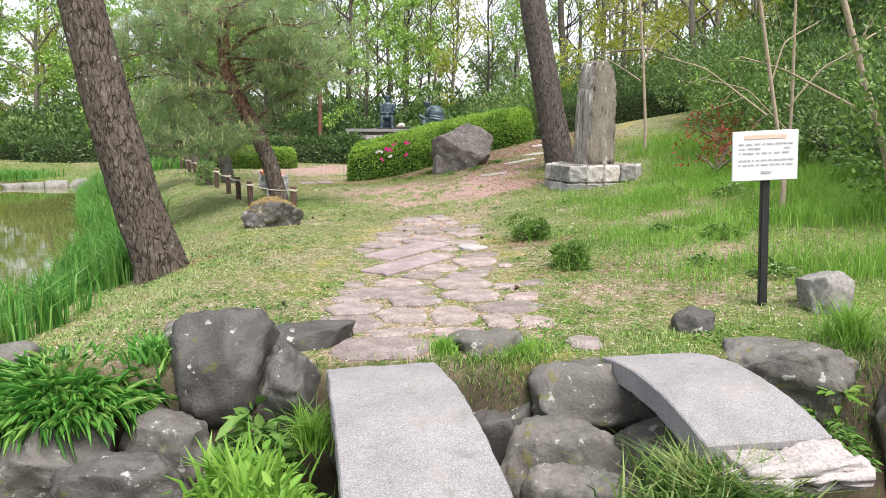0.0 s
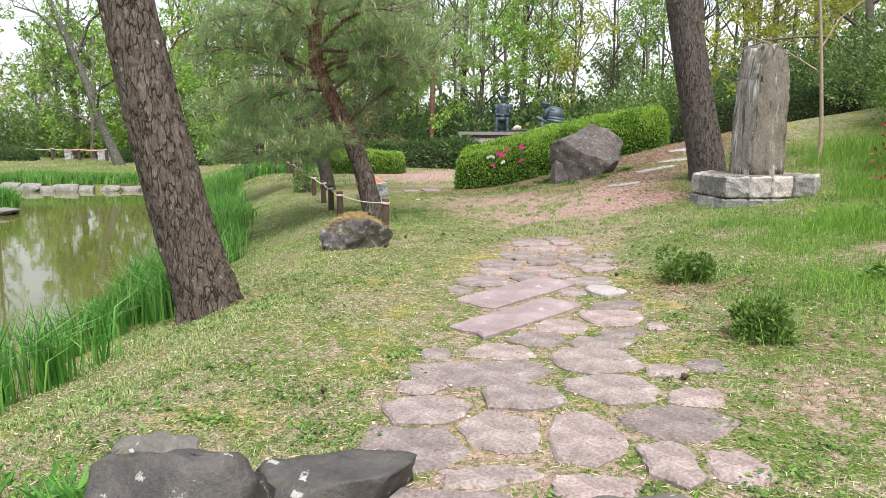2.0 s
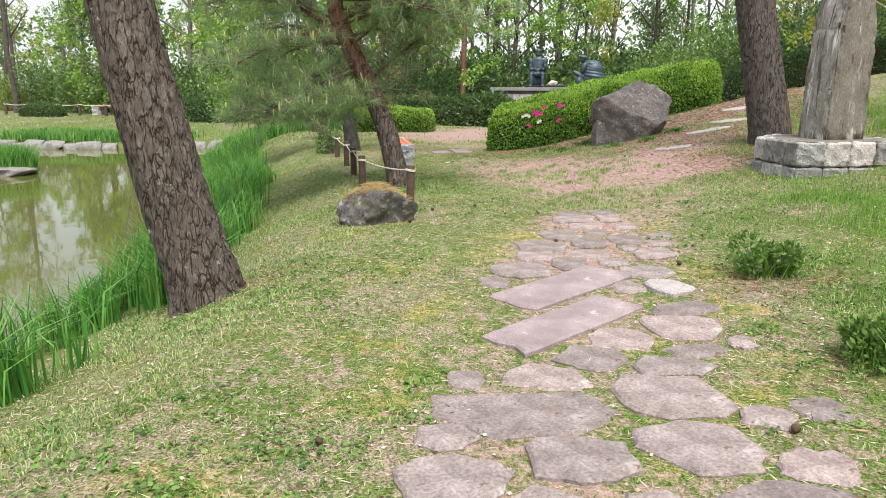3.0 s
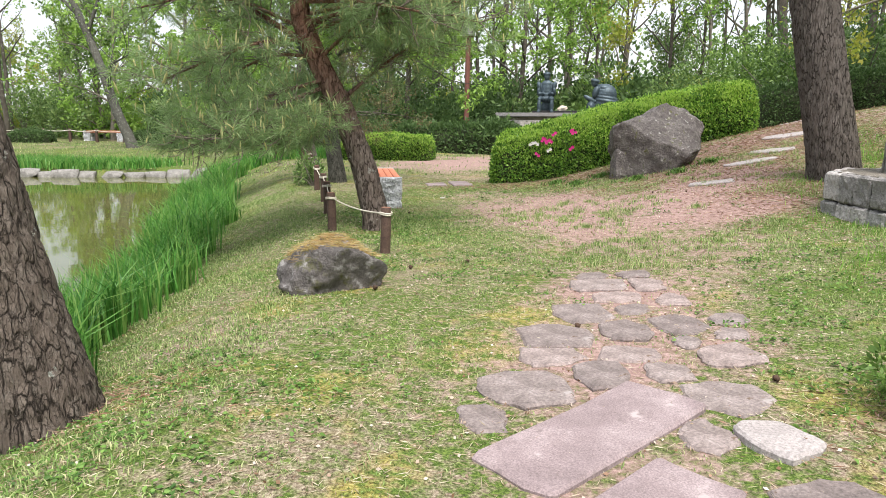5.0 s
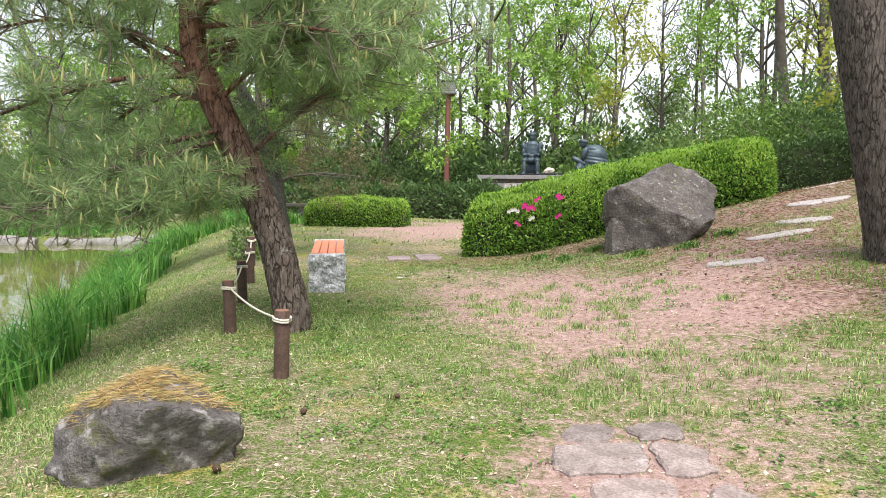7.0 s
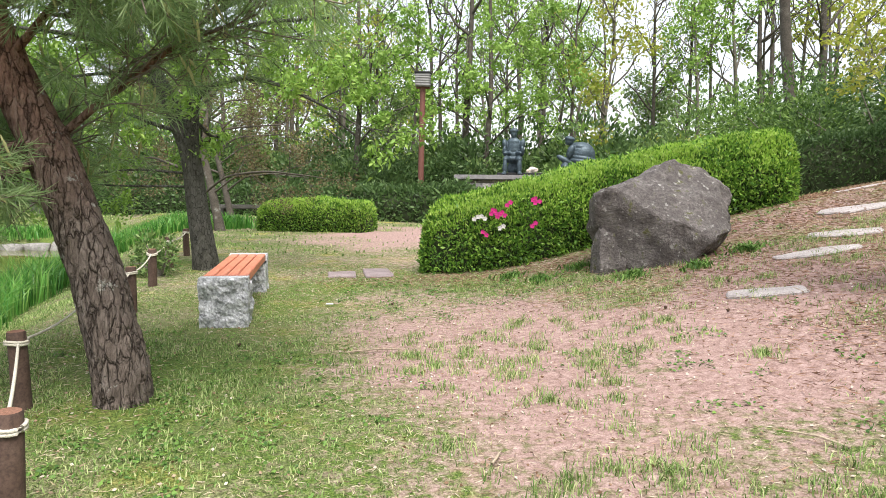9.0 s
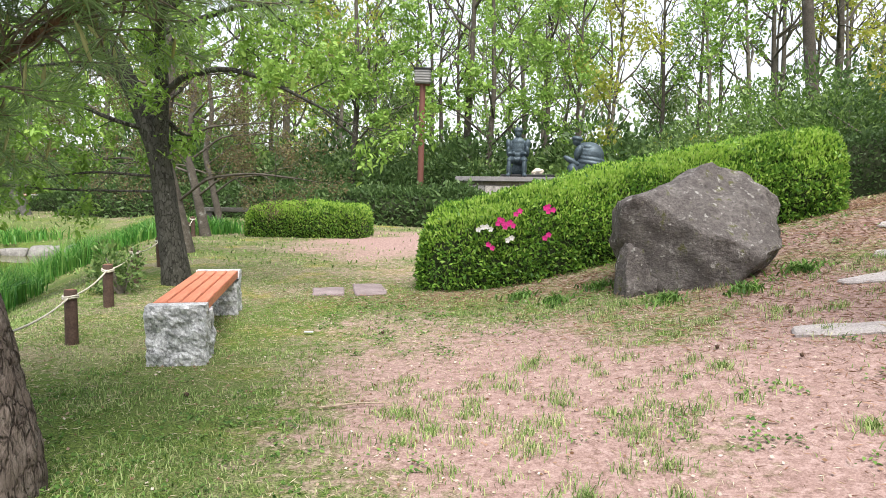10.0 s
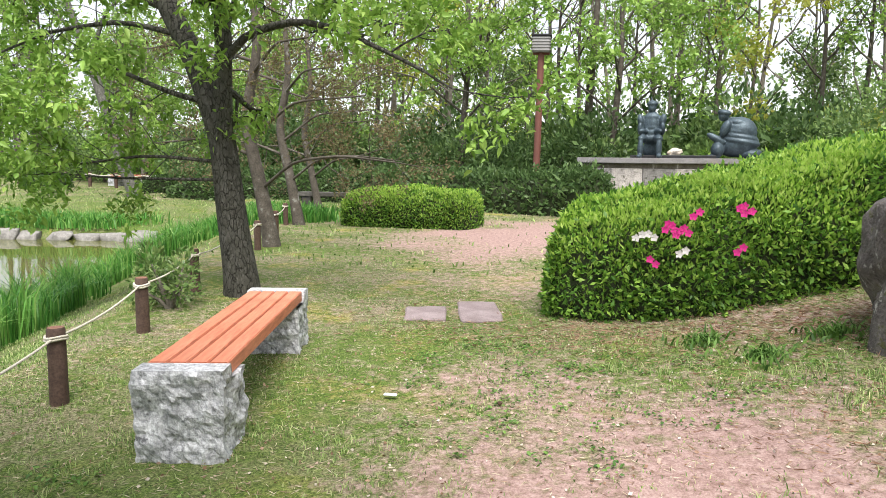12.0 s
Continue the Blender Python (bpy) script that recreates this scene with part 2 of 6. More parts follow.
M_THINBARK = surface("thin_bark", [(0.10, 0.085, 0.07), (0.17, 0.15, 0.125), (0.24, 0.22, 0.19)], 6, 40, 0.9)
M_PINETWIG = surface("grey_pine_twig", [(0.13, 0.105, 0.085), (0.22, 0.185, 0.15)], 10, 60, 0.9)
M_TWIG = surface("pale_twig", [(0.28, 0.22, 0.16), (0.40, 0.33, 0.25)], 10, 60, 0.9)
M_NEEDLE = foliage("pine_needles", [(0.15, 0.25, 0.10), (0.27, 0.39, 0.17), (0.40, 0.51, 0.26)], 0.4, 0.5)
M_CANDLE = foliage("pine_candles", [(0.38, 0.37, 0.15), (0.55, 0.52, 0.27)], 0.7, 0.2)
M_GRASS = foliage("lawn_grass", [(0.065, 0.13, 0.028), (0.19, 0.31, 0.085), (0.36, 0.475, 0.18), (0.53, 0.51, 0.29)], 0.6, 0.28)
M_STRAW = foliage("dry_straw", [(0.20, 0.125, 0.085), (0.38, 0.30, 0.20), (0.66, 0.585, 0.46), (0.34, 0.22, 0.16)], 0.8, 0.15)
M_MOSS_STRAW = foliage("mossy_straw", [(0.30, 0.17, 0.07), (0.46, 0.32, 0.14), (0.32, 0.27, 0.09), (0.55, 0.44, 0.28)], 0.85, 0.15)
M_FLAKE = foliage("dead_leaf_flakes", [(0.16, 0.09, 0.05), (0.34, 0.22, 0.16), (0.46, 0.36, 0.3), (0.62, 0.56, 0.5)], 0.8, 0.1)
M_LITTER = foliage("brown_pine_litter", [(0.13, 0.065, 0.04), (0.24, 0.135, 0.09), (0.36, 0.23, 0.16), (0.2, 0.14, 0.1)], 0.85, 0.1)
M_WEED = foliage("weed_leaves", [(0.045, 0.11, 0.024), (0.11, 0.22, 0.045), (0.2, 0.34, 0.08)], 0.55, 0.3)
M_TALL = foliage("tall_grass", [(0.12, 0.27, 0.035), (0.2, 0.39, 0.06), (0.3, 0.48, 0.1)], 0.5, 0.45)
M_REED = foliage("iris_reeds", [(0.04, 0.15, 0.025), (0.085, 0.26, 0.045), (0.16, 0.37, 0.075), (0.25, 0.40, 0.11)], 0.35, 0.35)
M_DARKGRASS = foliage("dark_arching_grass", [(0.045, 0.11, 0.02), (0.1, 0.2, 0.04), (0.2, 0.3, 0.08), (0.33, 0.34, 0.15)], 0.5, 0.35)
M_AZALEA = foliage("azalea_leaves", [(0.05, 0.13, 0.025), (0.11, 0.24, 0.035), (0.19, 0.35, 0.05), (0.29, 0.44, 0.08)], 0.45, 0.4)
M_FRESH = foliage("fresh_azalea_tips", [(0.30, 0.49, 0.07), (0.43, 0.61, 0.12), (0.55, 0.69, 0.2)], 0.5, 0.5)
M_HEDGE_DARK = foliage("dark_hedge_leaves", [(0.045, 0.09, 0.028), (0.085, 0.15, 0.05), (0.14, 0.22, 0.08)], 0.4, 0.35)
M_SHRUB = foliage("shrub_leaves", [(0.08, 0.15, 0.045), (0.16, 0.255, 0.08), (0.26, 0.36, 0.13)], 0.35, 0.3)
M_LEAF = foliage("spring_leaves", [(0.14, 0.27, 0.045), (0.24, 0.40, 0.075), (0.36, 0.51, 0.13)], 0.45, 0.38)
M_MIDLEAF = foliage("shaded_spring_leaves", [(0.07, 0.14, 0.03), (0.13, 0.23, 0.05), (0.22, 0.33, 0.09)], 0.45, 0.35)
M_LEAF_YELLOW = foliage("yellow_spring_leaves", [(0.27, 0.34, 0.045), (0.38, 0.43, 0.07), (0.46, 0.43, 0.11)], 0.55, 0.55)
M_BROWN_TWIG = foliage("brown_old_needles", [(0.10, 0.075, 0.04), (0.17, 0.13, 0.07), (0.15, 0.17, 0.07)], 0.7, 0.3)
M_RED_LEAF = foliage("red_young_leaves", [(0.22, 0.06, 0.035), (0.32, 0.11, 0.06)], 0.55, 0.4)
M_MOSSROCK = surface("mossy_andesite", [(0.055, 0.05, 0.048), (0.12, 0.108, 0.105), (0.225, 0.205, 0.20)], 5, 36, 0.8, [(0.10, 0.10, 0.035), (0.34, 0.325, 0.325)], 6, 1.0, 0.06, spot_edge=(0.56, 0.66))
# near-black green: the shade inside a hedge, put into the colour
M_HEART = surface("hedge_inner_shade", [(0.018, 0.026, 0.01), (0.035, 0.045, 0.018)], 8, 40, 1.0)
M_PETAL_PINK = foliage("pink_petals", [(0.62, 0.02, 0.22), (0.75, 0.05, 0.32)], 0.6, 0.3)
M_PETAL_WHITE = foliage("white_petals", [(0.75, 0.66, 0.70), (0.82, 0.78, 0.8)], 0.6, 0.3)
M_BRONZE = surface("patinated_bronze", [(0.035, 0.05, 0.065), (0.06, 0.085, 0.105), (0.10, 0.14, 0.165)], 5, 40, 0.5, None, 9, 0.3, 0.01, metal=0.35)
M_LAMP_POST = surface("red_brown_steel", [(0.13, 0.052, 0.04), (0.18, 0.072, 0.055)], 4, 60, 0.6, bumps=0.1, grainy=0.3)
M_LAMP_BOX = surface("grey_lamp_panels", [(0.24, 0.235, 0.235), (0.31, 0.305, 0.305)], 3, 60, 0.6, bumps=0.1, grainy=0.3)
M_BLACK = surface("black_paint", [(0.012, 0.012, 0.013), (0.025, 0.025, 0.026)], 8, 60, 0.55, bumps=0.15)
M_PALE_BUNDLE = surface("pale_bundle", [(0.5, 0.4, 0.28), (0.66, 0.62, 0.58)], 6, 40, 0.7)
M_BOARD = surface("white_board", [(0.58, 0.59, 0.62), (0.66, 0.665, 0.69)], 3, 50, 0.5, bumps=0.03, grainy=0.06)
M_PRINT_PINK = surface("faded_pink_print", [(0.75, 0.42, 0.34), (0.80, 0.52, 0.42)], 20, 60, 0.6, bumps=0.02, grainy=0.1)
M_PRINT = surface("grey_print", [(0.34, 0.34, 0.37), (0.42, 0.42, 0.45)], 30, 60, 0.6, bumps=0.02, grainy=0.1)
M_CONE = surface("pine_cone_scales", [(0.05, 0.03, 0.02), (0.10, 0.06, 0.04)], 30, 90, 0.9)


# ---- mesh tools ----
def np_mesh(name, v, f, mat, smooth=False):
    """A mesh from arrays of vertices and of faces that all have the same number of corners."""
    me = bpy.data.meshes.new(name)
    v, f = np.asarray(v, np.float32), np.asarray(f, np.int32)
    me.vertices.add(len(v))
    me.vertices.foreach_set("co", v.ravel())
    me.loops.add(f.size)
    me.loops.foreach_set("vertex_index", f.ravel())
    me.polygons.add(len(f))
    me.polygons.foreach_set("loop_start", np.arange(0, f.size, f.shape[1], dtype=np.int32))
    me.update(calc_edges=True)
    if smooth:
        me.polygons.foreach_set("use_smooth", np.ones(len(f), bool))
    me.materials.append(mat)
    return me


def part(name, me, parent=None, label="", m=None):
    """Links a mesh (or a bmesh with its material) as one object, under its thing if one is given."""
    ob = new(name, me)
    if parent:
        ob.parent = parent
    if m is not None:
        ob.matrix_basis = m
    return tagged(ob, label)


def from_bm(name, bm, mat, smooth=False):
    me = bpy.data.meshes.new(name)
    bm.to_mesh(me)
    bm.free()
    if smooth:
        me.polygons.foreach_set("use_smooth", np.ones(len(me.polygons), bool))
    me.materials.append(mat)
    return me


def thing(name, label, category, m=None, group="", kind=""):
    ob = new(name)
    ob.empty_display_size = 0.1
    if m is not None:
        ob.matrix_basis = m
    return tagged(ob, label, category, group, kind)


def box_bm(sx, sy, sz, bevel=0.01, seg=2, z0=0.0, cuts=0):
    bm = bmesh.new()
    bmesh.ops.create_cube(bm, size=1)
    bmesh.ops.scale(bm, vec=(sx, sy, sz), verts=bm.verts)
    bmesh.ops.translate(bm, vec=(0, 0, z0 + sz / 2), verts=bm.verts)
    if bevel:
        bmesh.ops.bevel(bm, geom=bm.edges[:], offset=bevel, segments=seg, affect="EDGES")
    if cuts:
        bmesh.ops.subdivide_edges(bm, edges=bm.edges[:], cuts=cuts, use_grid_fill=True)
    return bm


def roughen(bm, amount, scale, seed=0):
    off = Vector((seed * 7.3, seed * 3.1, seed * 5.7))
    bm.normal_update()
    moved = [(v, v.normal * amount * (noise.fractal(v.co * scale + off, 0.8, 2.0, 5))) for v in bm.verts]
    for v, d in moved:
        v.co += d


def frames_along(pts):
    pts = [Vector(p) for p in pts]
    out, up = [], Vector((0.31, 0.9, 0.13))
    for k, p in enumerate(pts):
        d = (pts[min(k + 1, len(pts) - 1)] - pts[max(k - 1, 0)]).normalized()
        a = d.cross(up)
        a = a.normalized() if a.length > 1e-4 else d.orthogonal().normalized()
        b = d.cross(a).normalized()
        out.append((p, a, b))
    return out


class Tubes:
    """Collects tapered tubes into one mesh."""

    def __init__(self):
        self.v, self.f = [], []

    def add(self, pts, radii, sides=6, wave=None):
        start = len(self.v)
        for k, (p, a, b) in enumerate(frames_along(pts)):
            for s in range(sides):
                t = 2 * math.pi * s / sides
                r = radii[k] * (wave(k, s) if wave else 1)
                self.v.append(p + (a * math.cos(t) + b * math.sin(t)) * r)
        for k in range(len(pts) - 1):
            for s in range(sides):
                i, j = start + k * sides + s, start + k * sides + (s + 1) % sides
                self.f.append((i, j, j + sides, i + sides))
        return self

    def mesh(self, name, mat):
        return np_mesh(name, [tuple(p) for p in self.v], self.f, mat, True)


def curve_points(pts, n):
    """n points on a smooth line through the given ones."""
    pts = np.array(pts, float)
    d = np.r_[0, np.cumsum(np.linalg.norm(np.diff(pts, axis=0), axis=1))]
    t = np.linspace(0, d[-1], n)
    out = np.stack([np.interp(t, d, pts[:, k]) for k in range(pts.shape[1])], 1)
    for _ in range(max(1, n // 10)):
        out[1:-1] = (out[:-2] + 2 * out[1:-1] + out[2:]) / 4
    return out


def blades(name, at, height, width, lean, mat, rng, curl=0.5):
    """Grass: one tapering, bending blade of three triangles at each place."""
    at = np.asarray(at, float)
    n = len(at)
    h, w, le = (np.broadcast_to(np.asarray(a, float), n) for a in (height, width, lean))
    az, face = rng.uniform(0, 2 * np.pi, n), rng.uniform(0, 2 * np.pi, n)
    d = np.stack([np.cos(az), np.sin(az), np.zeros(n)], 1)
    s = np.stack([np.cos(face), np.sin(face), np.zeros(n)], 1) * (w / 2)[:, None]
    up = np.array([0, 0, 1.0])
    mid = at + up * (h * 0.55)[:, None] + d * (h * le * curl * 0.4)[:, None]
    tip = at + up * (h * np.sqrt(np.clip(1 - (le * 0.8) ** 2, 0.02, 1)))[:, None] + d * (h * le)[:, None]
    v = np.stack([at - s, at + s, mid - s * 0.8, mid + s * 0.8, tip], 1).reshape(-1, 3)
    k = np.arange(n)[:, None] * 5
    f = np.concatenate([k + np.array(t) for t in ((0, 1, 2), (1, 3, 2), (2, 3, 4))], 0)
    return np_mesh(name, v, f, mat)


def leaves(name, at, out, size, mat, rng, aspect=0.45, droop=0.5):
    """Leaves: one folded four-cornered blade at each place, turned roughly outwards."""
    at, out = np.asarray(at, float), np.asarray(out, float)
    n = len(at)
    size = np.broadcast_to(np.asarray(size, float), n) * rng.uniform(0.7, 1.3, n)
    d = out + rng.normal(0, droop, (n, 3))
    d /= np.linalg.norm(d, axis=1, keepdims=True) + 1e-9
    s = np.cross(d, rng.normal(0, 1, (n, 3)))
    s /= np.linalg.norm(s, axis=1, keepdims=True) + 1e-9
    L, W = d * size[:, None], s * (size * aspect / 2)[:, None]
    v = np.stack([at, at + L * 0.5 + W, at + L, at + L * 0.5 - W], 1).reshape(-1, 3)
    return np_mesh(name, v, np.arange(4 * n).reshape(-1, 4), mat)


def broad_leaves(name, at, out, size, mat, rng, aspect=0.4, droop=0.4):
    """Broader leaves, folded along the midrib and bending over at the tip."""
    at, out = np.asarray(at, float), np.asarray(out, float)
    n = len(at)
    size = np.broadcast_to(np.asarray(size, float), n) * rng.uniform(0.55, 1.35, n)
    d = out + rng.normal(0, droop, (n, 3))
    d /= np.linalg.norm(d, axis=1, keepdims=True) + 1e-9
    s = np.cross(d, np.array([0, 0, 1.0]) + rng.normal(0, 0.45, (n, 3)))
    s /= np.linalg.norm(s, axis=1, keepdims=True) + 1e-9
    up = np.cross(s, d)
    L, W, F = d * size[:, None], s * (size * aspect / 2)[:, None], up * (size * 0.07)[:, None]
    bend = np.array([0, 0, -1.0]) * (size * rng.uniform(0.05, 0.4, n))[:, None]
    v = np.stack([at, at + L * 0.3 + W + F, at + L * 0.68 + W * 0.75 + F + bend * 0.4, at + L + bend, at + L * 0.68 - W * 0.75 + F + bend * 0.4, at + L * 0.3 - W + F], 1).reshape(-1, 3)
    k = np.arange(n)[:, None] * 6
    return np_mesh(name, v, np.concatenate([k + np.array((0, 1, 2, 3)), k + np.array((0, 3, 4, 5))], 0), mat)


# ---- the lie of the land ----
def ease(a, b, x):
    t = np.clip((np.asarray(x, float) - a) / (b - a), 0, 1)
    return t * t * (3 - 2 * t)


WATER = -1.05
CREST_Y = [-30, 3, 6.5, 9, 12, 16, 22, 27, 31, 60]
CREST_X = [-2.6, -2.3, -2.1, -2.3, -3.2, -5.2, -8.3, -11.0, -13.5, -40]


def ground_z(x, y):
    """Height of the ground: a level walk, a bank down to the pond, a slope up the other way, a ditch under the bridges."""
    x, y = np.asarray(x, float), np.asarray(y, float)
    d = np.clip(np.interp(y, CREST_Y, CREST_X) - x, 0, None)
    bank = -0.36 * (np.sqrt(d * d + 0.16) - 0.4)
    k = np.interp(y, [3, 5, 8.5, 13.4, 15.7, 18, 19.9, 24, 30, 45], [0.06, 0.08, 0.10, 0.135, 0.2, 0.23, 0.26, 0.26, 0.2, 0.12])
    x0 = np.interp(y, [3, 5, 8.5, 13.4, 15.7, 18, 19.9, 24, 30, 45], [1.2, 1.0, 0.6, -0.3, -0.8, -1.4, -2.2, -1.0, 0.5, 2])
    r = k * 0.5 * np.logaddexp(0, (x - x0) / 0.5)
    z = -0.2 + bank + 3.4 * np.tanh(r / 3.4)
    z = np.maximum(z, -1.5)
    shore = 28.2 + 1.0 * np.sin(x * 0.35) - 0.04 * (x + 16)
    far = -1.5 + 0.75 * ease(shore - 0.25, shore + 0.1, y) + 0.4 * ease(shore + 0.5, shore + 9, y)
    z = np.maximum(z, np.where(x < -8, far, -9))
    z = np.maximum(z, -1.5 + 1.2 * ease(-38, -42, x))
    ditch = ease(1.85, 2.25, y) * (1 - ease(3.72, 4.08, y)) * (1 - ease(9, 11, x))
    z = np.where(z > -1.3, z - ditch * np.clip(z + 1.35, 0, 1.15) * 0.9, z)
    z = z - 0.05 * np.exp(-(((x + 3.9) / 1.2) ** 2 + ((y - 16.3) / 1.4) ** 2))
    return z + 0.2 * (1 - ease(0.2, 1.6, y)) * ease(-4, -2, x) + 0.03 * (lumps(x, y, 2.3) - 0.5) + 0.014 * (lumps(x, y, 5.1, 2) - 0.5)


def lumps(x, y, s, seed=0):
    """A cheap smooth noise from crossed waves, 0 to 1."""
    a = np.sin(x * s + 1.3 * seed) + np.sin(y * s * 1.13 + 2.1 * seed) + np.sin((x + y) * s * 0.71 + seed) + np.sin((x - 1.7 * y) * s * 0.53 - seed)
    return 0.5 + a / 8


def bare(x, y):
    """How worn the turf is: 1 where the soil lies open."""
    g = lambda cx, cy, sx, sy: np.exp(-(((x - cx) / sx) ** 2 + ((y - cy) / sy) ** 2))
    s = 0.85 * g(0.3, 14.6, 2.0, 2.0) + 0.7 * g(1.6, 17.0, 1.6, 2.0) + 0.22 * g(1.0, 5.0, 0.7, 0.8) + 0.3 * g(0.4, 19.2, 3.0, 0.7) + 0.5 * g(0.1, 11, 0.8, 1.6)
    s += 0.48 * np.exp(-((x + 0.15) / 0.8) ** 2) * ease(3.6, 4.4, y) * (1 - ease(10.5, 12, y)) + 0.9 * g(-5, 27, 2.4, 4) + 0.25 * g(3.0, 5.6, 1.2, 0.7)
    s += 0.6 * g(3.6, 21.5, 2.0, 3.0) + 0.75 * g(-1.4, 16.3, 1.2, 1.4) + 0.4 * g(-2.6, 17.6, 0.9, 1.0) + 0.35 * g(-3.4, 21.5, 1.0, 2.6) + 0.3 * ease(33, 36, y) * (1 - ease(-14, -11, x))
    s += 0.2 * g(-1.6, 6.2, 0.5, 0.7) + 0.2 * g(-1.5, 8.6, 0.45, 0.6) + 0.4 * g(-3.2, 9.6, 0.5, 0.7) + 0.22 * g(1.5, 6.0, 0.5, 0.6) + 0.5 * g(1.2, 8.4, 0.4, 0.4) + 0.2 * g(2.0, 7.0, 0.5, 0.6) + 0.6 * g(2.9, 7.2, 0.9, 0.5) + 0.1 * g(1.9, 5.4, 1.0, 0.6) + 0.15 * g(2.6, 5.2, 0.8, 0.5) + 0.5 * g(3.6, 9.5, 0.7, 0.5) + 0.5 * g(2.2, 11.2, 0.6, 0.5)
    return np.clip(s * (0.55 + 0.9 * lumps(x, y, 3.3, 8)) + 0.3 * (lumps(x, y, 1.9, 3) - 0.5), 0, 1)


def lushness(x, y):
    g = lambda cx, cy, sx, sy: np.exp(-(((x - cx) / sx) ** 2 + ((y - cy) / sy) ** 2))
    crest = np.interp(y, CREST_Y, CREST_X)
    s = ease(0.75, 1.7, x) * (1 - ease(16, 19, y)) * (0.3 + 0.7 * ease(0.38, 0.6, 0.6 * lumps(x, y, 2.3, 11) + 0.4 * lumps(x, y, 6.1, 4))) + 0.55 * ease(0.6, 1.8, crest - x) + 0.8 * g(-3.6, 15.4, 1.4, 2.6) + 0.5 * g(-2.4, 13.6, 1.2, 1.4) + 0.7 * g(-1.4, 18.6, 2.2, 0.8)
    return np.clip(s, 0, 1)


def z_at(x, y):
    return float(ground_z(x, y))


def build_ground():
    xs = np.unique(np.concatenate([np.linspace(-400, -60, 12), np.linspace(-60, -12, 49), np.arange(-12, 9, 0.125), np.linspace(9, 40, 32), np.linspace(40, 400, 12)]))
    ys = np.unique(np.concatenate([np.linspace(-300, -12, 12), np.linspace(-12, -1, 12), np.arange(-1, 24, 0.125), np.linspace(24, 60, 73), np.linspace(60, 500, 14)]))
    X, Y = np.meshgrid(xs, ys)
    Z = ground_z(X, Y)
    n, m = len(xs), len(ys)
    i = (np.arange(m - 1)[:, None] * n + np.arange(n - 1)[None]).ravel()
    me = np_mesh("ground", np.stack([X, Y, Z], -1).reshape(-1, 3), np.stack([i, i + 1, i + n + 1, i + n], 1), M_GROUND, True)
    for nm, fn in (("soil", bare), ("lush", lushness), ("mud", lambda x, y: ease(1.7, 2.0, y) * (1 - ease(4.02, 4.22, y)) * ease(-4.2, -3.2, x))):
        a = me.attributes.new(nm, "FLOAT", "POINT")
        a.data.foreach_set("value", fn(X, Y).ravel().astype(np.float32))
    tagged(new("ground", me), "thin lawn with straw and patches of reddish bare soil", "ground", kind="structure")


build_ground()
wv = [(-60, -60, WATER), (-1.5, -60, WATER), (-1.5, 40, WATER), (-60, 40, WATER), (-1.5, 0.6, WATER), (12, 0.6, WATER), (12, 4.2, WATER), (-1.5, 4.2, WATER)]
tagged(new("water", np_mesh("water", wv, [(0, 1, 2, 3), (4, 5, 6, 7)], M_WATER)), "still greenish pond water reflecting the woods", "pond", kind="structure")


# ---- stones ----
def stone_mesh(name, size, seed, mat, cuts=9, level=4, rough=0.05, flat_top=0.0, planes=()):
    """A boulder: a ball cut by random planes, softened and roughened; its foot is at z = 0."""
    rng = np.random.default_rng(seed)
    bm = bmesh.new()
    bmesh.ops.create_icosphere(bm, subdivisions=level, radius=1)
    v = np.array([p.co[:] for p in bm.verts])
    for _ in range(cuts):
        n = rng.normal(0, 1, 3)
        n /= np.linalg.norm(n)
        h = rng.uniform(0.52, 0.85)
        over = np.clip(v @ n - h, 0, None)
        v -= np.outer(over * 0.96, n)
    if not planes:
        for ax in range(3):
            for sgn in (-1, 1):
                n = rng.normal(0, 0.22, 3)
                n[ax] += sgn
                n /= np.linalg.norm(n)
                v -= np.outer(np.clip(v @ n - rng.uniform(0.64, 0.84), 0, None) * 0.97, n)
    for nx, ny, nz, h in planes:
        n = np.array([nx, ny, nz]) / math.sqrt(nx * nx + ny * ny + nz * nz)
        over = np.clip(v @ n - h, 0, None)
        v -= np.outer(over * 0.95, n)
    if flat_top:
        v[:, 2] = np.where(v[:, 2] > flat_top, flat_top + (v[:, 2] - flat_top) * 0.15, v[:, 2])
    v /= np.abs(v).max(0)
    off = Vector(rng.uniform(-50, 50, 3))
    sz = np.array(size) / 2
    for k, p in enumerate(bm.verts):
        q = Vector(v[k])
        d = 1 + rough * 1.8 * noise.fractal(q * 1.6 + off, 0.9, 2.1, 6) + rough * 0.9 * noise.fractal(q * 5 + off, 0.6, 2, 5)
        d -= rough * 1.1 * max(0.0, 0.22 - abs(noise.noise(q * 2.1 + off * 0.5))) / 0.22 * 0.6
        p.co = Vector((q.x * sz[0] * d, q.y * sz[1] * d, q.z * sz[2] * d + sz[2] * 0.82))
    return from_bm(name, bm, mat, True)


def boulder(label, x, y, size, turn, seed, mat, sink=0.06, tilt=0, name="boulder", group="", rough=0.06, cuts=12, z=None, flat_top=0.0, planes=()):
    z = (z_at(x, y) if z is None else z) - sink
    ob = part(name, stone_mesh(name, size, seed, mat, cuts, 4 if max(size) < 0.8 else 5, rough, flat_top, planes), m=pose(x, y, z, tilt, 0, turn))
    return tagged(ob, label, "boulder", group)


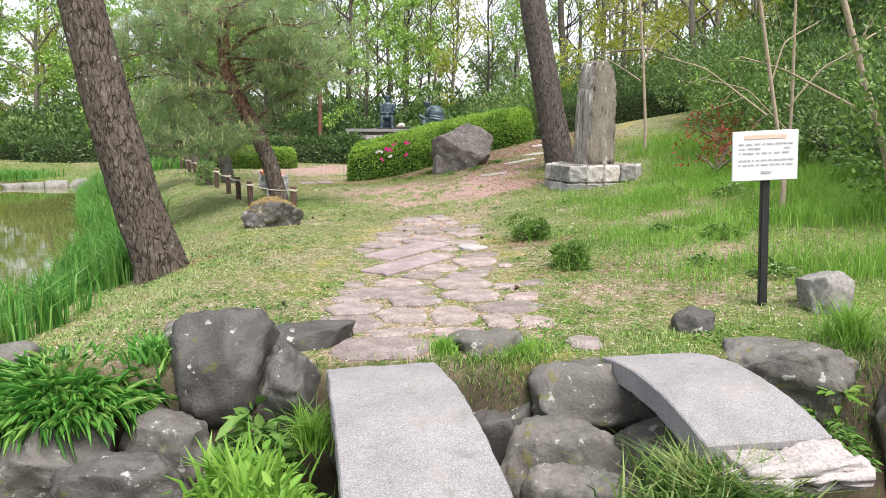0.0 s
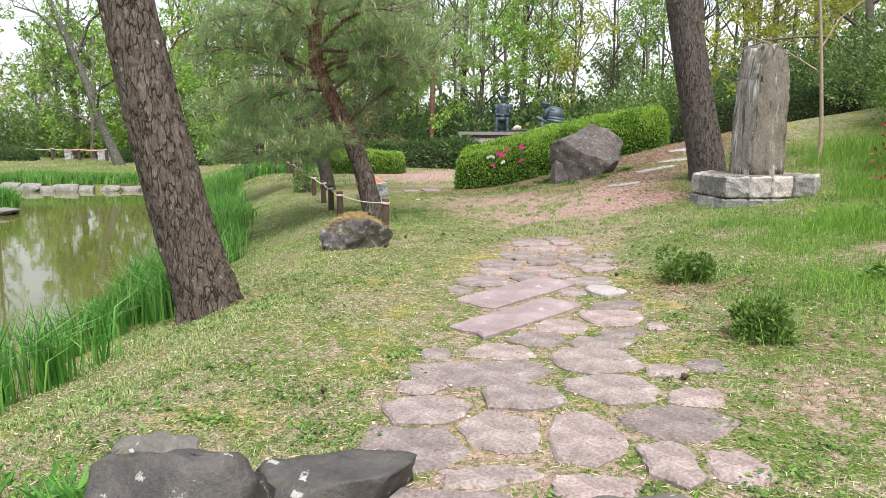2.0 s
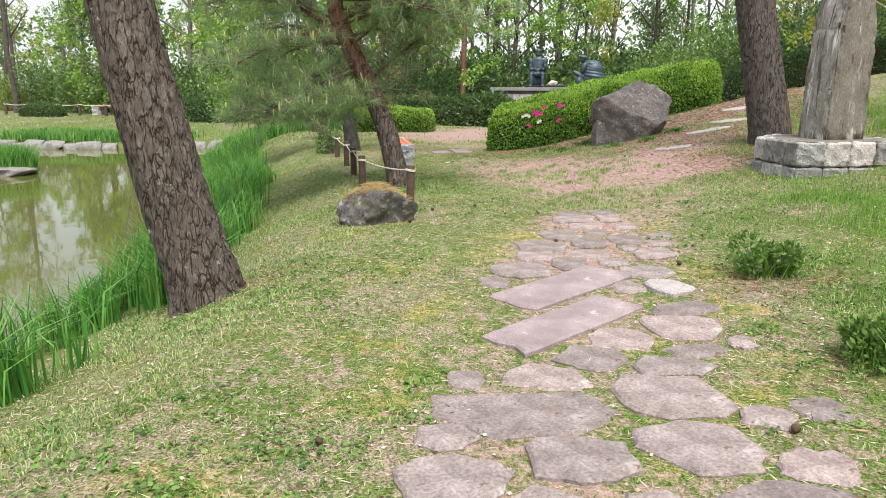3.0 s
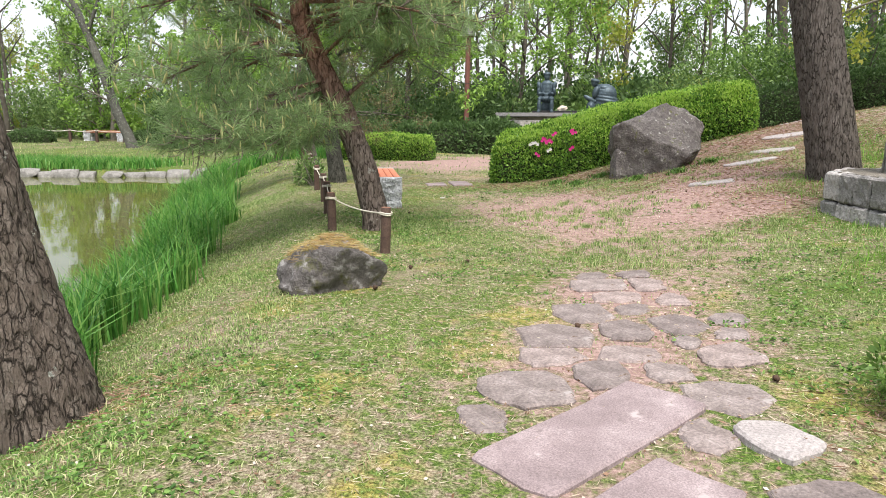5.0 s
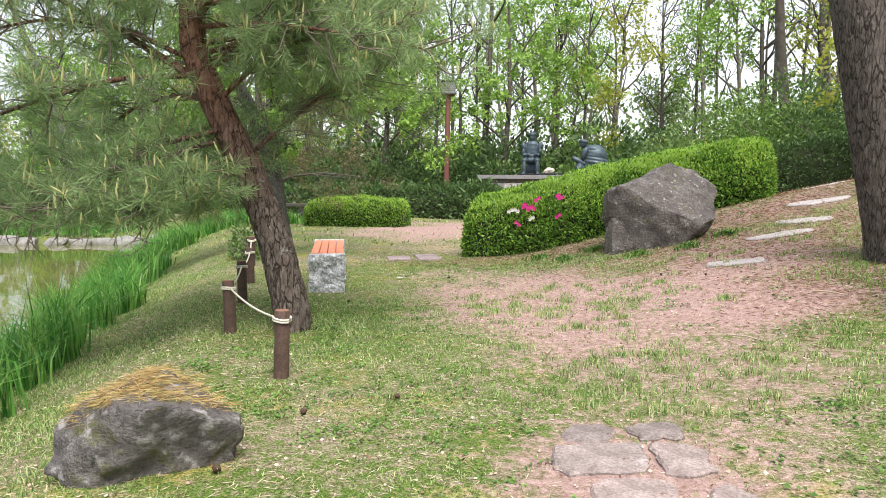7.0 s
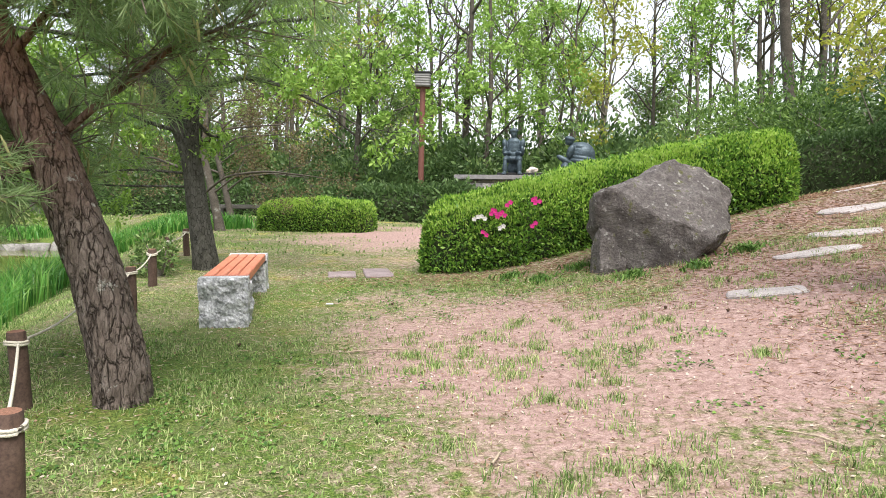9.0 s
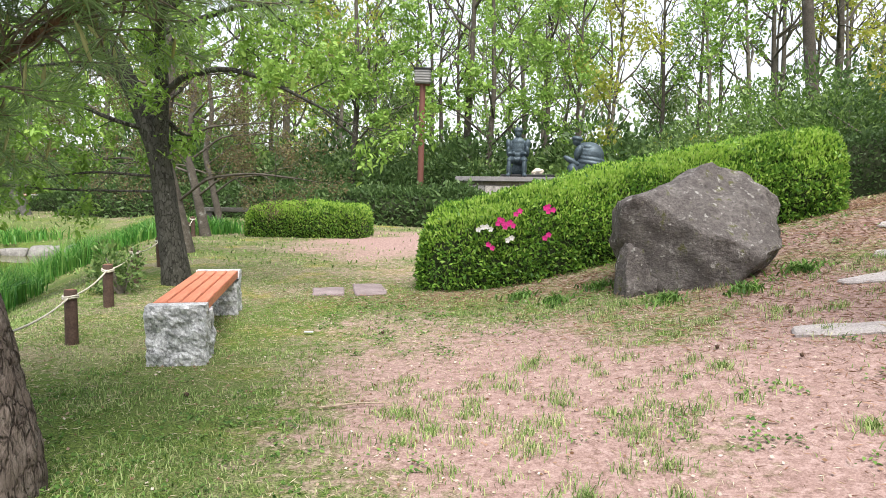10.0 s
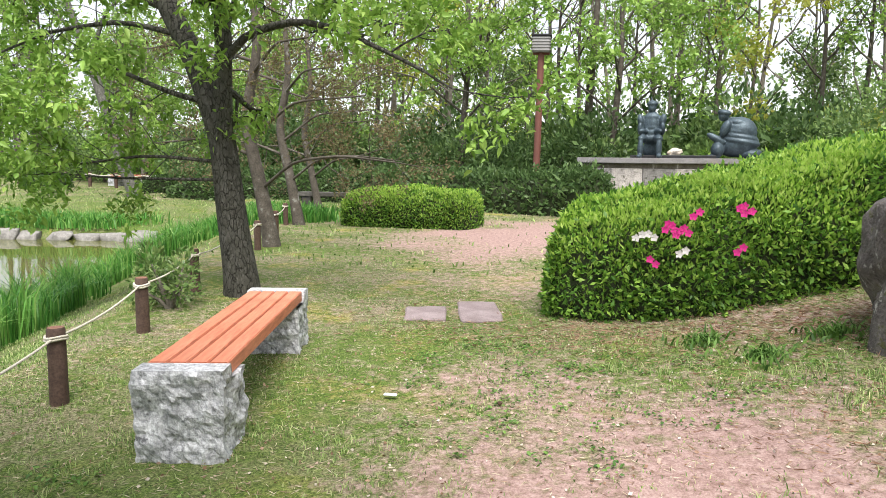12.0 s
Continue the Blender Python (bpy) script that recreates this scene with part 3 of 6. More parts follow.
def slab_mesh(name, w, l, thick, seed, mat, corners=7, square=0.0):
    """A flagstone: an uneven polygon with worn edges, its top at z = 0."""
    rng = np.random.default_rng(seed)
    pts = []
    if square:
        quad = [(-1, -1), (1, -1), (1, 1), (-1, 1)]
        for k in range(4):
            a, b = np.array(quad[k]), np.array(quad[(k + 1) % 4])
            for t in (0.04, 0.36, 0.7, 0.96):
                pts.append(a * (1 - t) + b * t + rng.normal(0, 0.03, 2))
    else:
        ang = np.sort((np.arange(corners) + 0.5 + rng.uniform(-0.3, 0.3, corners)) * 2 * np.pi / corners)
        ring = []
        for a in ang:
            c, s = math.cos(a), math.sin(a)
            r = (abs(c) ** 4 + abs(s) ** 4) ** (-1 / 4) * rng.uniform(0.86, 1.16)
            ring.append(np.array((c * r, s * r)))
        for k in range(corners):
            a, b = ring[k], ring[(k + 1) % corners]
            for t in (0.0, 0.25, 0.5, 0.75):
                pts.append((a * (1 - t) + b * t) * (1 + (0.015 if t else -0.02)) + rng.normal(0, 0.018, 2))
    return slab_from(name, [(p[0] * w / 2, p[1] * l / 2) for p in pts], thick, seed, mat)


def slab_from(name, pts, thick, seed, mat):
    """A thin stone of the given outline with worn edges and a faintly uneven top at z = 0."""
    bm = bmesh.new()
    top = [bm.verts.new((p[0], p[1], 0)) for p in pts]
    f = bm.faces.new(top)
    ex = bmesh.ops.extrude_face_region(bm, geom=[f])
    low = [g for g in ex["geom"] if isinstance(g, bmesh.types.BMVert)]
    bmesh.ops.translate(bm, verts=low, vec=(0, 0, -thick))
    bmesh.ops.recalc_face_normals(bm, faces=bm.faces)
    bmesh.ops.bevel(bm, geom=[e for e in bm.edges if all(abs(v.co.z) < 1e-6 for v in e.verts)], offset=0.014, segments=1, affect="EDGES")
    inner = [f for f in bm.faces if f.normal.z > 0.95]
    bmesh.ops.poke(bm, faces=inner)
    for v in bm.verts:
        v.co.z += 0.008 * noise.noise(v.co * 6 + Vector((seed, 0, 0)))
    return from_bm(name, bm, mat)


def slope(x, y, turn):
    """The tilt that lays a thing flat on the sloping ground, for a given turn."""
    gx, gy = (z_at(x + 0.2, y) - z_at(x - 0.2, y)) / 0.4, (z_at(x, y + 0.2) - z_at(x, y - 0.2)) / 0.4
    c, s = math.cos(radians(turn)), math.sin(radians(turn))
    e = (Matrix.Rotation(math.atan(gy), 4, "X") @ Matrix.Rotation(-math.atan(gx), 4, "Y") @ Matrix.Rotation(radians(turn), 4, "Z")).to_euler()
    return [math.degrees(v) for v in e]


# ---- bridges ----
def bridge(label, x, y, z, length, width, turn, seed, rise=0.12):
    top = thing("stone_bridge", label, "bridge", pose(x, y, z, 0, 0, turn), "footbridges")
    nx, ny = 14, 40
    bm = bmesh.new()
    bmesh.ops.create_cube(bm, size=1)
    bmesh.ops.subdivide_edges(bm, edges=[e for e in bm.edges if abs(e.verts[0].co.y - e.verts[1].co.y) > 0.5], cuts=ny)
    bmesh.ops.subdivide_edges(bm, edges=[e for e in bm.edges if abs(e.verts[0].co.x - e.verts[1].co.x) > 0.5], cuts=nx)
    for v in bm.verts:
        t = v.co.y * 2
        v.co = Vector((v.co.x * width * (1 + 0.015 * noise.noise(Vector((v.co.y * 5, seed, 0)))), v.co.y * length, v.co.z * 0.14 + rise * (1 - t * t) - 0.085))
    edges = [e for e in bm.edges if len(e.link_faces) == 2 and e.calc_face_angle(0) > 1.0]
    bmesh.ops.bevel(bm, geom=edges, offset=0.008, segments=1, affect="EDGES")
    roughen(bm, 0.006, 12, seed)
    part("deck", from_bm("deck", bm, M_GRANITE, False), top)
    for s in (-1, 1):
        part("bearing_stone", stone_mesh("bearing_stone", (width * 1.05, 0.35, 0.75), seed + s + 5, M_ROCK, 12, 3), top, "dark rough bearing stone", pose(0, s * (length / 2 - 0.12), -0.9))
    return top


bridge("arched pale granite slab bridge crossing the ditch", -0.13, 3.06, -0.13, 1.76, 0.66, 11.5, 1, 0.1)
second = bridge("arched grey granite slab bridge with a pale worn end", 1.51, 3.52, -0.13, 1.28, 0.66, 9, 2, 0.085)

bm = box_bm(0.62, 0.30, 0.12, 0.04, 2, 0, 6)
roughen(bm, 0.07, 5, 3)
roughen(bm, 0.02, 18, 5)
part("worn_footing", from_bm("worn_footing", bm, M_WHITE_STONE, True), second, "pale crumbling mortar at the bridge end", pose(0.03, -0.74, -0.165))

# ---- rocks round the ditch ----
# place, size, turn, and the height of the top
for label, x, y, size, turn, seed, mat, top_z in [
    ("upright dark boulder with moss and lichen spots", -1.33, 4.1, (0.70, 0.54, 0.74), 10, 11, M_ROCK, 0.19),
    ("flat dark stone beside the upright boulder", -0.86, 4.6, (0.66, 0.46, 0.5), 20, 12, M_ROCK, 0.0),
    ("leaning dark stone with pale lichen", -0.9, 4.1, (0.58, 0.6, 0.95), 30, 13, M_ROCK, 0.0),
    ("pitted grey stone of the ditch edge", -2.15, 3.66, (0.64, 0.56, 0.8), 8, 14, M_ROCK_PALE, -0.34),
    ("long flat grey stone of the ditch edge", -1.56, 3.76, (0.84, 0.62, 0.8), -8, 15, M_ROCK_PALE, -0.26),
    ("smooth dark angular stone of the ditch edge", -1.62, 3.32, (0.9, 0.52, 0.9), 14, 16, M_ROCK, -0.34),
    ("grey stone half in the ditch", -2.62, 3.2, (0.6, 0.5, 0.8), 40, 17, M_ROCK, -0.52),
    ("low grey stone among leaves", -1.72, 4.62, (0.4, 0.3, 0.3), 10, 18, M_ROCK_PALE, -0.06),
    ("low grey stone at the bank", -3.0, 4.45, (0.5, 0.35, 0.4), 0, 19, M_ROCK_PALE, -0.18),
    ("small dark stone between the bridges", 0.44, 4.02, (0.42, 0.4, 0.7), 0, 20, M_ROCK, -0.36),
    ("round grey boulder with lichen between the bridges", 0.94, 4.0, (0.76, 0.6, 0.6), 15, 21, M_ROCK_PALE, -0.13),
    ("long smooth grey stone between the bridges", 0.77, 3.58, (0.78, 0.42, 0.8), -4, 22, M_ROCK_PALE, -0.29),
    ("broken flat dark stone beside the bridge", 0.4, 4.46, (0.62, 0.48, 0.42), 10, 23, M_ROCK_PALE, -0.04),
    ("grey stone under the bridge end", 1.38, 3.66, (0.7, 0.44, 0.8), 6, 24, M_ROCK_PALE, -0.32),
    ("flat grey stone at the ditch", 0.8, 3.08, (0.74, 0.46, 0.8), 0, 25, M_ROCK_PALE, -0.4),
    ("small round dark stone at the path edge", 1.93, 4.72, (0.34, 0.32, 0.36), 0, 26, M_ROCK, 0.03),
    ("long grey boulder spotted with lichen", 2.27, 4.12, (0.86, 0.46, 0.7), -12, 27, M_ROCK_PALE, 0.07),
    ("pale grey boulder in the grass", 2.98, 4.98, (0.48, 0.4, 0.42), 0, 28, M_STONE_EDGE, 0.27),
    ("dark boulder at the ditch", 3.0, 3.9, (0.5, 0.6, 0.9), 0, 29, M_ROCK, -0.2),
]:
    flat = 0.55 if "flat" in label or "long" in label or "smooth" in label else 0.0
    cuts = 5 if "round" in label or "upright" in label else 12
    boulder(label, x, y, size, turn, seed, mat, 0.0, group="ditch stones", name="rock", z=top_z - 0.91 * size[2], flat_top=flat, cuts=cuts)

# ---- the flagstone path: place across and along, width, length ----
path = thing("flagstone_path", "worn path of irregular pinkish grey flagstones with grass in the joints", "path", kind="structure")
FIRST_STRETCH = [
    (-0.35, 4.42, 0.70, 0.46), (1.06, 4.48, 0.22, 0.25), (-0.64, 4.99, 0.58, 0.44), (-0.65, 5.42, 0.48, 0.36), (-0.27, 5.22, 0.42, 0.42), (0.16, 5.22, 0.36, 0.50),
    (-0.17, 5.70, 0.44, 0.36), (-0.40, 6.12, 0.84, 0.48), (-0.76, 5.78, 0.28, 0.26), (0.32, 5.90, 0.52, 0.42), (0.61, 5.46, 0.54, 0.44), (0.53, 5.03, 0.27, 0.40),
    (0.78, 5.00, 0.26, 0.32), (0.77, 5.80, 0.32, 0.28), (0.67, 6.22, 0.26, 0.22), (0.93, 6.36, 0.24, 0.24), (0.27, 6.42, 0.58, 0.48), (-0.78, 6.44, 0.2, 0.24), (-0.29, 4.76, 0.5, 0.2), (0.18, 4.70, 0.34, 0.26)]
SECOND_STRETCH = [
    (-0.36, 6.56, 0.46, 0.36), (-0.10, 6.86, 0.44, 0.34), (0.30, 6.82, 0.5, 0.28), (0.05, 7.20, 0.46, 0.36), (0.44, 7.44, 0.50, 0.40), (0.53, 7.84, 0.46, 0.28),
    (0.14, 8.32, 0.24, 0.36), (-0.70, 8.74, 0.46, 0.46), (-0.89, 8.34, 0.24, 0.36), (-0.31, 9.05, 0.32, 0.44), (0.05, 9.14, 0.27, 0.32), (0.30, 8.82, 0.42, 0.40),
    (0.43, 9.46, 0.32, 0.36), (-0.16, 9.42, 0.42, 0.28), (-0.60, 9.30, 0.40, 0.27), (0.75, 7.22, 0.16, 0.18), (0.47, 7.06, 0.40, 0.24), (0.22, 9.68, 0.18, 0.22)]
THIRD_STRETCH = [
    (-0.62, 9.71, 0.45, 0.44), (-0.46, 10.26, 0.45, 0.48), (-0.17, 9.90, 0.32, 0.38), (0.22, 10.08, 0.36, 0.38), (0.22, 10.72, 0.24, 0.34), (-0.35, 11.16, 0.48, 0.36),
    (-0.42, 11.52, 0.30, 0.28), (0.06, 11.18, 0.28, 0.38), (0.56, 10.22, 0.27, 0.24), (-0.20, 10.80, 0.40, 0.32), (0.52, 9.88, 0.22, 0.22), (-0.10, 10.42, 0.26, 0.26), (-0.02, 11.56, 0.3, 0.22)]
STONES = FIRST_STRETCH + SECOND_STRETCH + THIRD_STRETCH
SLABS = [(-0.29, 7.45, 1.22, 0.41), (-0.34, 8.28, 1.23, 0.46)]
FLAGS = np.array([(x, y, w / 2, l / 2, 10) for x, y, w, l in STONES] + [(x, y, w / 2, l / 2, 54) for x, y, w, l in SLABS])


def reach_of(px, py, flag, power):
    """How far a place lies from a stone's middle, in units of the stone's own size."""
    fx, fy, a, b, t = flag
    c, q = math.cos(radians(t)), math.sin(radians(t))
    u, v = (px - fx) * c + (py - fy) * q, -(px - fx) * q + (py - fy) * c
    return (np.abs(u / a) ** power + np.abs(v / b) ** power) ** (1 / power)


def fitted_outline(k, seed):
    """A broken outline for one flagstone that stops a joint's width short of its neighbours."""
    rng = np.random.default_rng(seed)
    x, y, a, b, t = FLAGS[k]
    near = [j for j in range(len(FLAGS)) if j != k and math.hypot(FLAGS[j][0] - x, FLAGS[j][1] - y) < 1.3]
    n = rng.integers(7, 10)
    ang = np.sort((np.arange(n) + rng.uniform(-0.32, 0.32, n)) * 2 * math.pi / n)
    steps = np.linspace(0.02, 1.0, 50)
    ring = []
    for q in ang:
        d = np.array([math.cos(q), math.sin(q)])
        far = max(a, b) * 1.6
        px, py = x + d[0] * far * steps, y + d[1] * far * steps
        own = reach_of(px, py, FLAGS[k], 3.5)
        ok = own < rng.uniform(1.05, 1.38)
        for j in near:
            ok &= own < reach_of(px, py, FLAGS[j], 3.5 if j < len(STONES) else 9)
        r = far * steps[max(0, np.argmin(ok) - 1)] - 0.016
        ring.append(d * max(r, 0.05))
    pts = []
    for i in range(n):
        p, e = ring[i], ring[(i + 1) % n]
        for u in (0.0, 0.33, 0.67):
            pts.append(p * (1 - u) + e * u + rng.normal(0, 0.007, 2))
    return pts


for k, (x, y, w, l) in enumerate(STONES):
    me = slab_from("flagstone", fitted_outline(k, 40 + k), 0.12, 40 + k, M_FLAG)
    part("flagstone", me, path, "", pose(x, y, z_at(x, y) + 0.02 + 0.007 * math.sin(k * 2.4), *slope(x, y, 0)))
for k, (x, y, w, l) in enumerate(SLABS):
    part("dressed_slab", slab_mesh("dressed_slab", w, l, 0.14, 90 + k, M_PINK, square=1), path, "rectangular pink granite slab", pose(x, y, z_at(x, y) + 0.028, *slope(x, y, 54)))
part("white_stone", slab_mesh("white_stone", 0.30, 0.36, 0.14, 95, M_WHITE_STONE), path, "pale whitish stone", pose(0.44, 8.3, z_at(0.44, 8.3) + 0.04, 0, 0, 40))
for x, y, w, l, turn in ((-3.8, 19.62, 0.42, 0.55, 20), (-3.32, 19.88, 0.42, 0.85, 22)):
    ob = part("stepping_stone", slab_mesh("stepping_stone", w, l, 0.1, int(x * -31), M_PINK, square=1), m=pose(x, y, z_at(x, y) + 0.03, 0, 0, turn))
    tagged(ob, "flat grey stepping stone set in the lawn", "stepping stone", "stepping stones")
for k, (x, y) in enumerate(((1.3, 16.35), (2.02, 17.5), (2.5, 18.05), (2.95, 19.0), (3.4, 20.2))):
    ob = part("stone_step", slab_mesh("stone_step", (0.66, 0.86, 0.68, 0.8, 0.7)[k], 0.26, 0.2, 120 + k, M_WHITE_STONE, 6), m=pose(x, y, z_at(x, y) + 0.03, *slope(x, y, -14 + 8 * math.sin(k * 2))))
    tagged(ob, "pale flat stone step in the sloping soil", "step", "stone steps")

# ---- big single rocks ----
boulder("large rough brown boulder with moss beside the hedge", 0.66, 18.5, (1.78, 1.4, 1.90), 0, 5, M_BOULDER, 0.50, name="large_boulder", rough=0.045, cuts=2, planes=((0.26, -0.52, 0.80, 0.56), (-0.97, -0.1, 0.10, 0.84), (-0.12, -1, -0.08, 0.72), (-0.80, -0.2, -0.55, 0.66), (0.75, -0.3, 0.45, 0.76), (-0.45, 0, 0.9, 0.78), (0.72, -0.3, -0.62, 0.60)))
boulder("smaller brown stone leaning against the large boulder", 0.0, 18.42, (0.46, 0.55, 0.98), 12, 37, M_BOULDER, 0.32, name="split_stone", rough=0.05)
rock = boulder("low mossy rock with pine litter lying on top", -2.58, 10.67, (0.94, 0.86, 0.84), 38, 31, M_MOSSROCK, 0.17, name="mossy_rock", rough=0.065, cuts=3, planes=((0.12, -0.12, 0.95, 0.56), (0.62, -0.1, 0.75, 0.56), (-0.85, -0.25, 0.45, 0.70), (0.1, -0.9, -0.3, 0.55), (0.95, 0.1, -0.1, 0.8), (-0.6, -0.75, 0.1, 0.72)))
rng = np.random.default_rng(3)
up = [(rock.matrix_basis @ f.center, f.area) for f in rock.data.polygons if f.normal.z > 0.6 and f.center.z > 0.34 and ((f.center.x + 0.02) / 0.36) ** 2 + ((f.center.y - 0.06) / 0.28) ** 2 < 1]
n = 4200
pick = rng.integers(0, len(up), n)
pts = np.array([up[k][0][:] for k in pick]) + rng.normal(0, 0.022, (n, 3)) * np.array([1, 1, 0.15]) + np.stack([np.zeros(n), np.zeros(n), rng.uniform(0.0, 0.016, n)], 1)
tagged(new("pine_litter", leaves("pine_litter", pts, rng.normal(0, 1, (n, 3)) * np.array([1, 1, 0.04]), 0.07, M_MOSS_STRAW, rng, 0.05, 0.06)), "dry straw and fallen pine needles on the rock", "litter", kind="stuff")

# ---- the stone monument ----
def monument():
    cx, cy = 3.2, 13.9
    top_z = 0.66
    corners = [(2.16, 13.95), (2.45, 12.9), (2.80, 12.86), (3.86, 13.30), (4.08, 13.75), (3.6, 14.7), (2.6, 14.7)]
    plinth = thing("stone_plinth", "low six-sided plinth of rough pale granite blocks", "plinth", pose(0, 0, 0))
    bm = bmesh.new()
    ring = [bm.verts.new((cx + (x - cx) * 0.9, cy + (y - cy) * 0.9, -0.1)) for x, y in corners]
    f = bm.faces.new(ring)
    ex = bmesh.ops.extrude_face_region(bm, geom=[f])
    bmesh.ops.translate(bm, verts=[g for g in ex["geom"] if isinstance(g, bmesh.types.BMVert)], vec=(0, 0, top_z + 0.095))
    bmesh.ops.recalc_face_normals(bm, faces=bm.faces)
    part("fill", from_bm("fill", bm, M_STELE), plinth, "dark earthy top of the plinth")
    k = 0
    for i in range(7):
        (ax, ay), (bx, by) = corners[i], corners[(i + 1) % 7]
        L = math.hypot(bx - ax, by - ay)
        count = max(1, round(L / (0.38 if i == 2 else 0.27)))
        turn = math.degrees(math.atan2(by - ay, bx - ax))
        for j in range(count):
            t = (j + 0.5) / count
            x, y = ax + (bx - ax) * t, ay + (by - ay) * t
            nx, ny = -(by - ay) / L, (bx - ax) / L
            w = L / count - 0.018
            for course, (z0, h) in enumerate(((-0.22, 0.3), (0.085, 0.24), (0.33, top_z - 0.33))):
                bm = box_bm(w, 0.24 - 0.02 * course, h - 0.01, 0.022, 1, 0, 3)
                roughen(bm, 0.022, 8, k)
                part("block", from_bm("block", bm, M_BLOCK, False), plinth, "", pose(x + nx * 0.1, y + ny * 0.1, z0, 0, 0, turn))
                k += 1
    bm = bmesh.new()
    outline = [(-0.31, 0), (0.32, 0), (0.315, 0.9), (0.30, 1.52), (0.20, 1.90), (0.02, 2.04), (-0.18, 2.0), (-0.27, 1.5), (-0.30, 0.7)]
    f = bm.faces.new([bm.verts.new((x, -0.27, z)) for x, z in outline])
    ex = bmesh.ops.extrude_face_region(bm, geom=[f])
    bmesh.ops.translate(bm, verts=[g for g in ex["geom"] if isinstance(g, bmesh.types.BMVert)], vec=(0, 0.54, 0))
    bmesh.ops.recalc_face_normals(bm, faces=bm.faces)
    bmesh.ops.bevel(bm, geom=bm.edges[:], offset=0.022, segments=2, affect="EDGES")
    bmesh.ops.triangulate(bm, faces=bm.faces)
    bmesh.ops.subdivide_edges(bm, edges=bm.edges[:], cuts=5, use_grid_fill=True)
    roughen(bm, 0.02, 5.0, 4)
    roughen(bm, 0.012, 14, 9)
    me = from_bm("stone_monument", bm, M_STELE, True)
    me.materials.append(M_STELE_LIT)
    # faces towards -x take the paler stone: side light painted in, plus lichen
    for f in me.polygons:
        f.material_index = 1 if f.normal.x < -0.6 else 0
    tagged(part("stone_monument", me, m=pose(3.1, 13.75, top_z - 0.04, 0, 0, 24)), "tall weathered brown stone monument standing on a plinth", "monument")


monument()


# ---- sign ----
def signboard():
    top = thing("signboard", "white notice board with a faded pink heading on a black post", "sign", pose(2.60, 5.15, z_at(2.60, 5.15), 0, -3.2, -6))
    part("post", from_bm("post", box_bm(0.062, 0.05, 1.28, 0.008), M_BLACK), top, "black square post")
    z0 = 0.92 - z_at(2.60, 5.15)
    board = part("board", from_bm("board", box_bm(0.475, 0.018, 0.375, 0.004, 1, z0), M_BOARD), top, "", pose(-0.02, -0.042, 0))
    def bar(name, x, z, w, h, mat, label=""):
        part(name, from_bm(name, box_bm(w, 0.002, h, 0, 1, 0), mat), board, label, pose(x, -0.0115, z0 + z))
    bar("heading", 0.0, 0.315, 0.30, 0.030, M_PRINT_PINK, "faded pink heading bar")
    rng = random.Random(5)
    for z in (0.272, 0.238, 0.204, 0.150, 0.116):
        x = -0.19
        while x < 0.17:
            w = rng.uniform(0.012, 0.05)
            bar("text_bar", x + w / 2, z, w, 0.010, M_PRINT)
            x += w + rng.uniform(0.006, 0.02)
            if z == 0.238 and -0.06 < x < 0.1:
                x = 0.14
    bar("text_bar", 0.01, 0.055, 0.075, 0.017, M_PRINT)


signboard()


# ---- benches ----
def bench(m, label):
    top = thing("bench", label, "bench", m, "benches")
    L, W, H = 2.3, 0.475, 0.46
    for k, y in enumerate((0.2, L - 0.2)):
        bm = bmesh.new()
        bmesh.ops.create_cube(bm, size=1)
        bmesh.ops.scale(bm, vec=(W, 0.4, H + 0.07), verts=bm.verts)
        bmesh.ops.translate(bm, vec=(0, 0, H / 2 - 0.035), verts=bm.verts)
        bmesh.ops.subdivide_edges(bm, edges=bm.edges[:], cuts=22, use_grid_fill=True)
        s = -1 if k == 0 else 1
        for v in bm.verts:
            if v.co.y * s < 0.06 and v.co.z > H - 0.09:
                v.co.z = min(v.co.z, H - 0.085)
        bm.normal_update()
        moved = []
        for v in bm.verts:
            n = v.normal
            side = 0.0 if n.z > 0.55 or v.co.z > H - 0.015 else 1.0
            moved.append((v, n * side * 0.034 * (noise.fractal(v.co * 6.5 + Vector((k * 9, 0, 0)), 0.75, 2.2, 6) - 0.15)))
        for v, d in moved:
            v.co += d
        part("stone_block", from_bm("stone_block", bm, M_BENCH_STONE, False), top, "rough split grey granite block", pose(0, y, 0))
    pw = (W - 0.03) / 4
    for j in range(4):
        bm = box_bm(pw - 0.010, L - 0.30, 0.085, 0.006, 2, 0)
        part("plank", from_bm("plank", bm, M_PLANK), top, "red-brown painted plank", pose(-W / 2 + 0.015 + pw * (j + 0.5), L / 2, H - 0.083))
    return top


bx, by = -3.79, 16.1
near_bench = bench(pose(bx, by, -0.2, 0, 0, 20.5), "bench with red-brown planks on two rough granite blocks")
far_copy = copy_thing(near_bench, pose(-29.2, 43.2, z_at(-29.2, 43.2), 0, 0, 84))
far_copy.matrix_basis = far_copy.matrix_basis @ Matrix.Scale(1.4, 4)

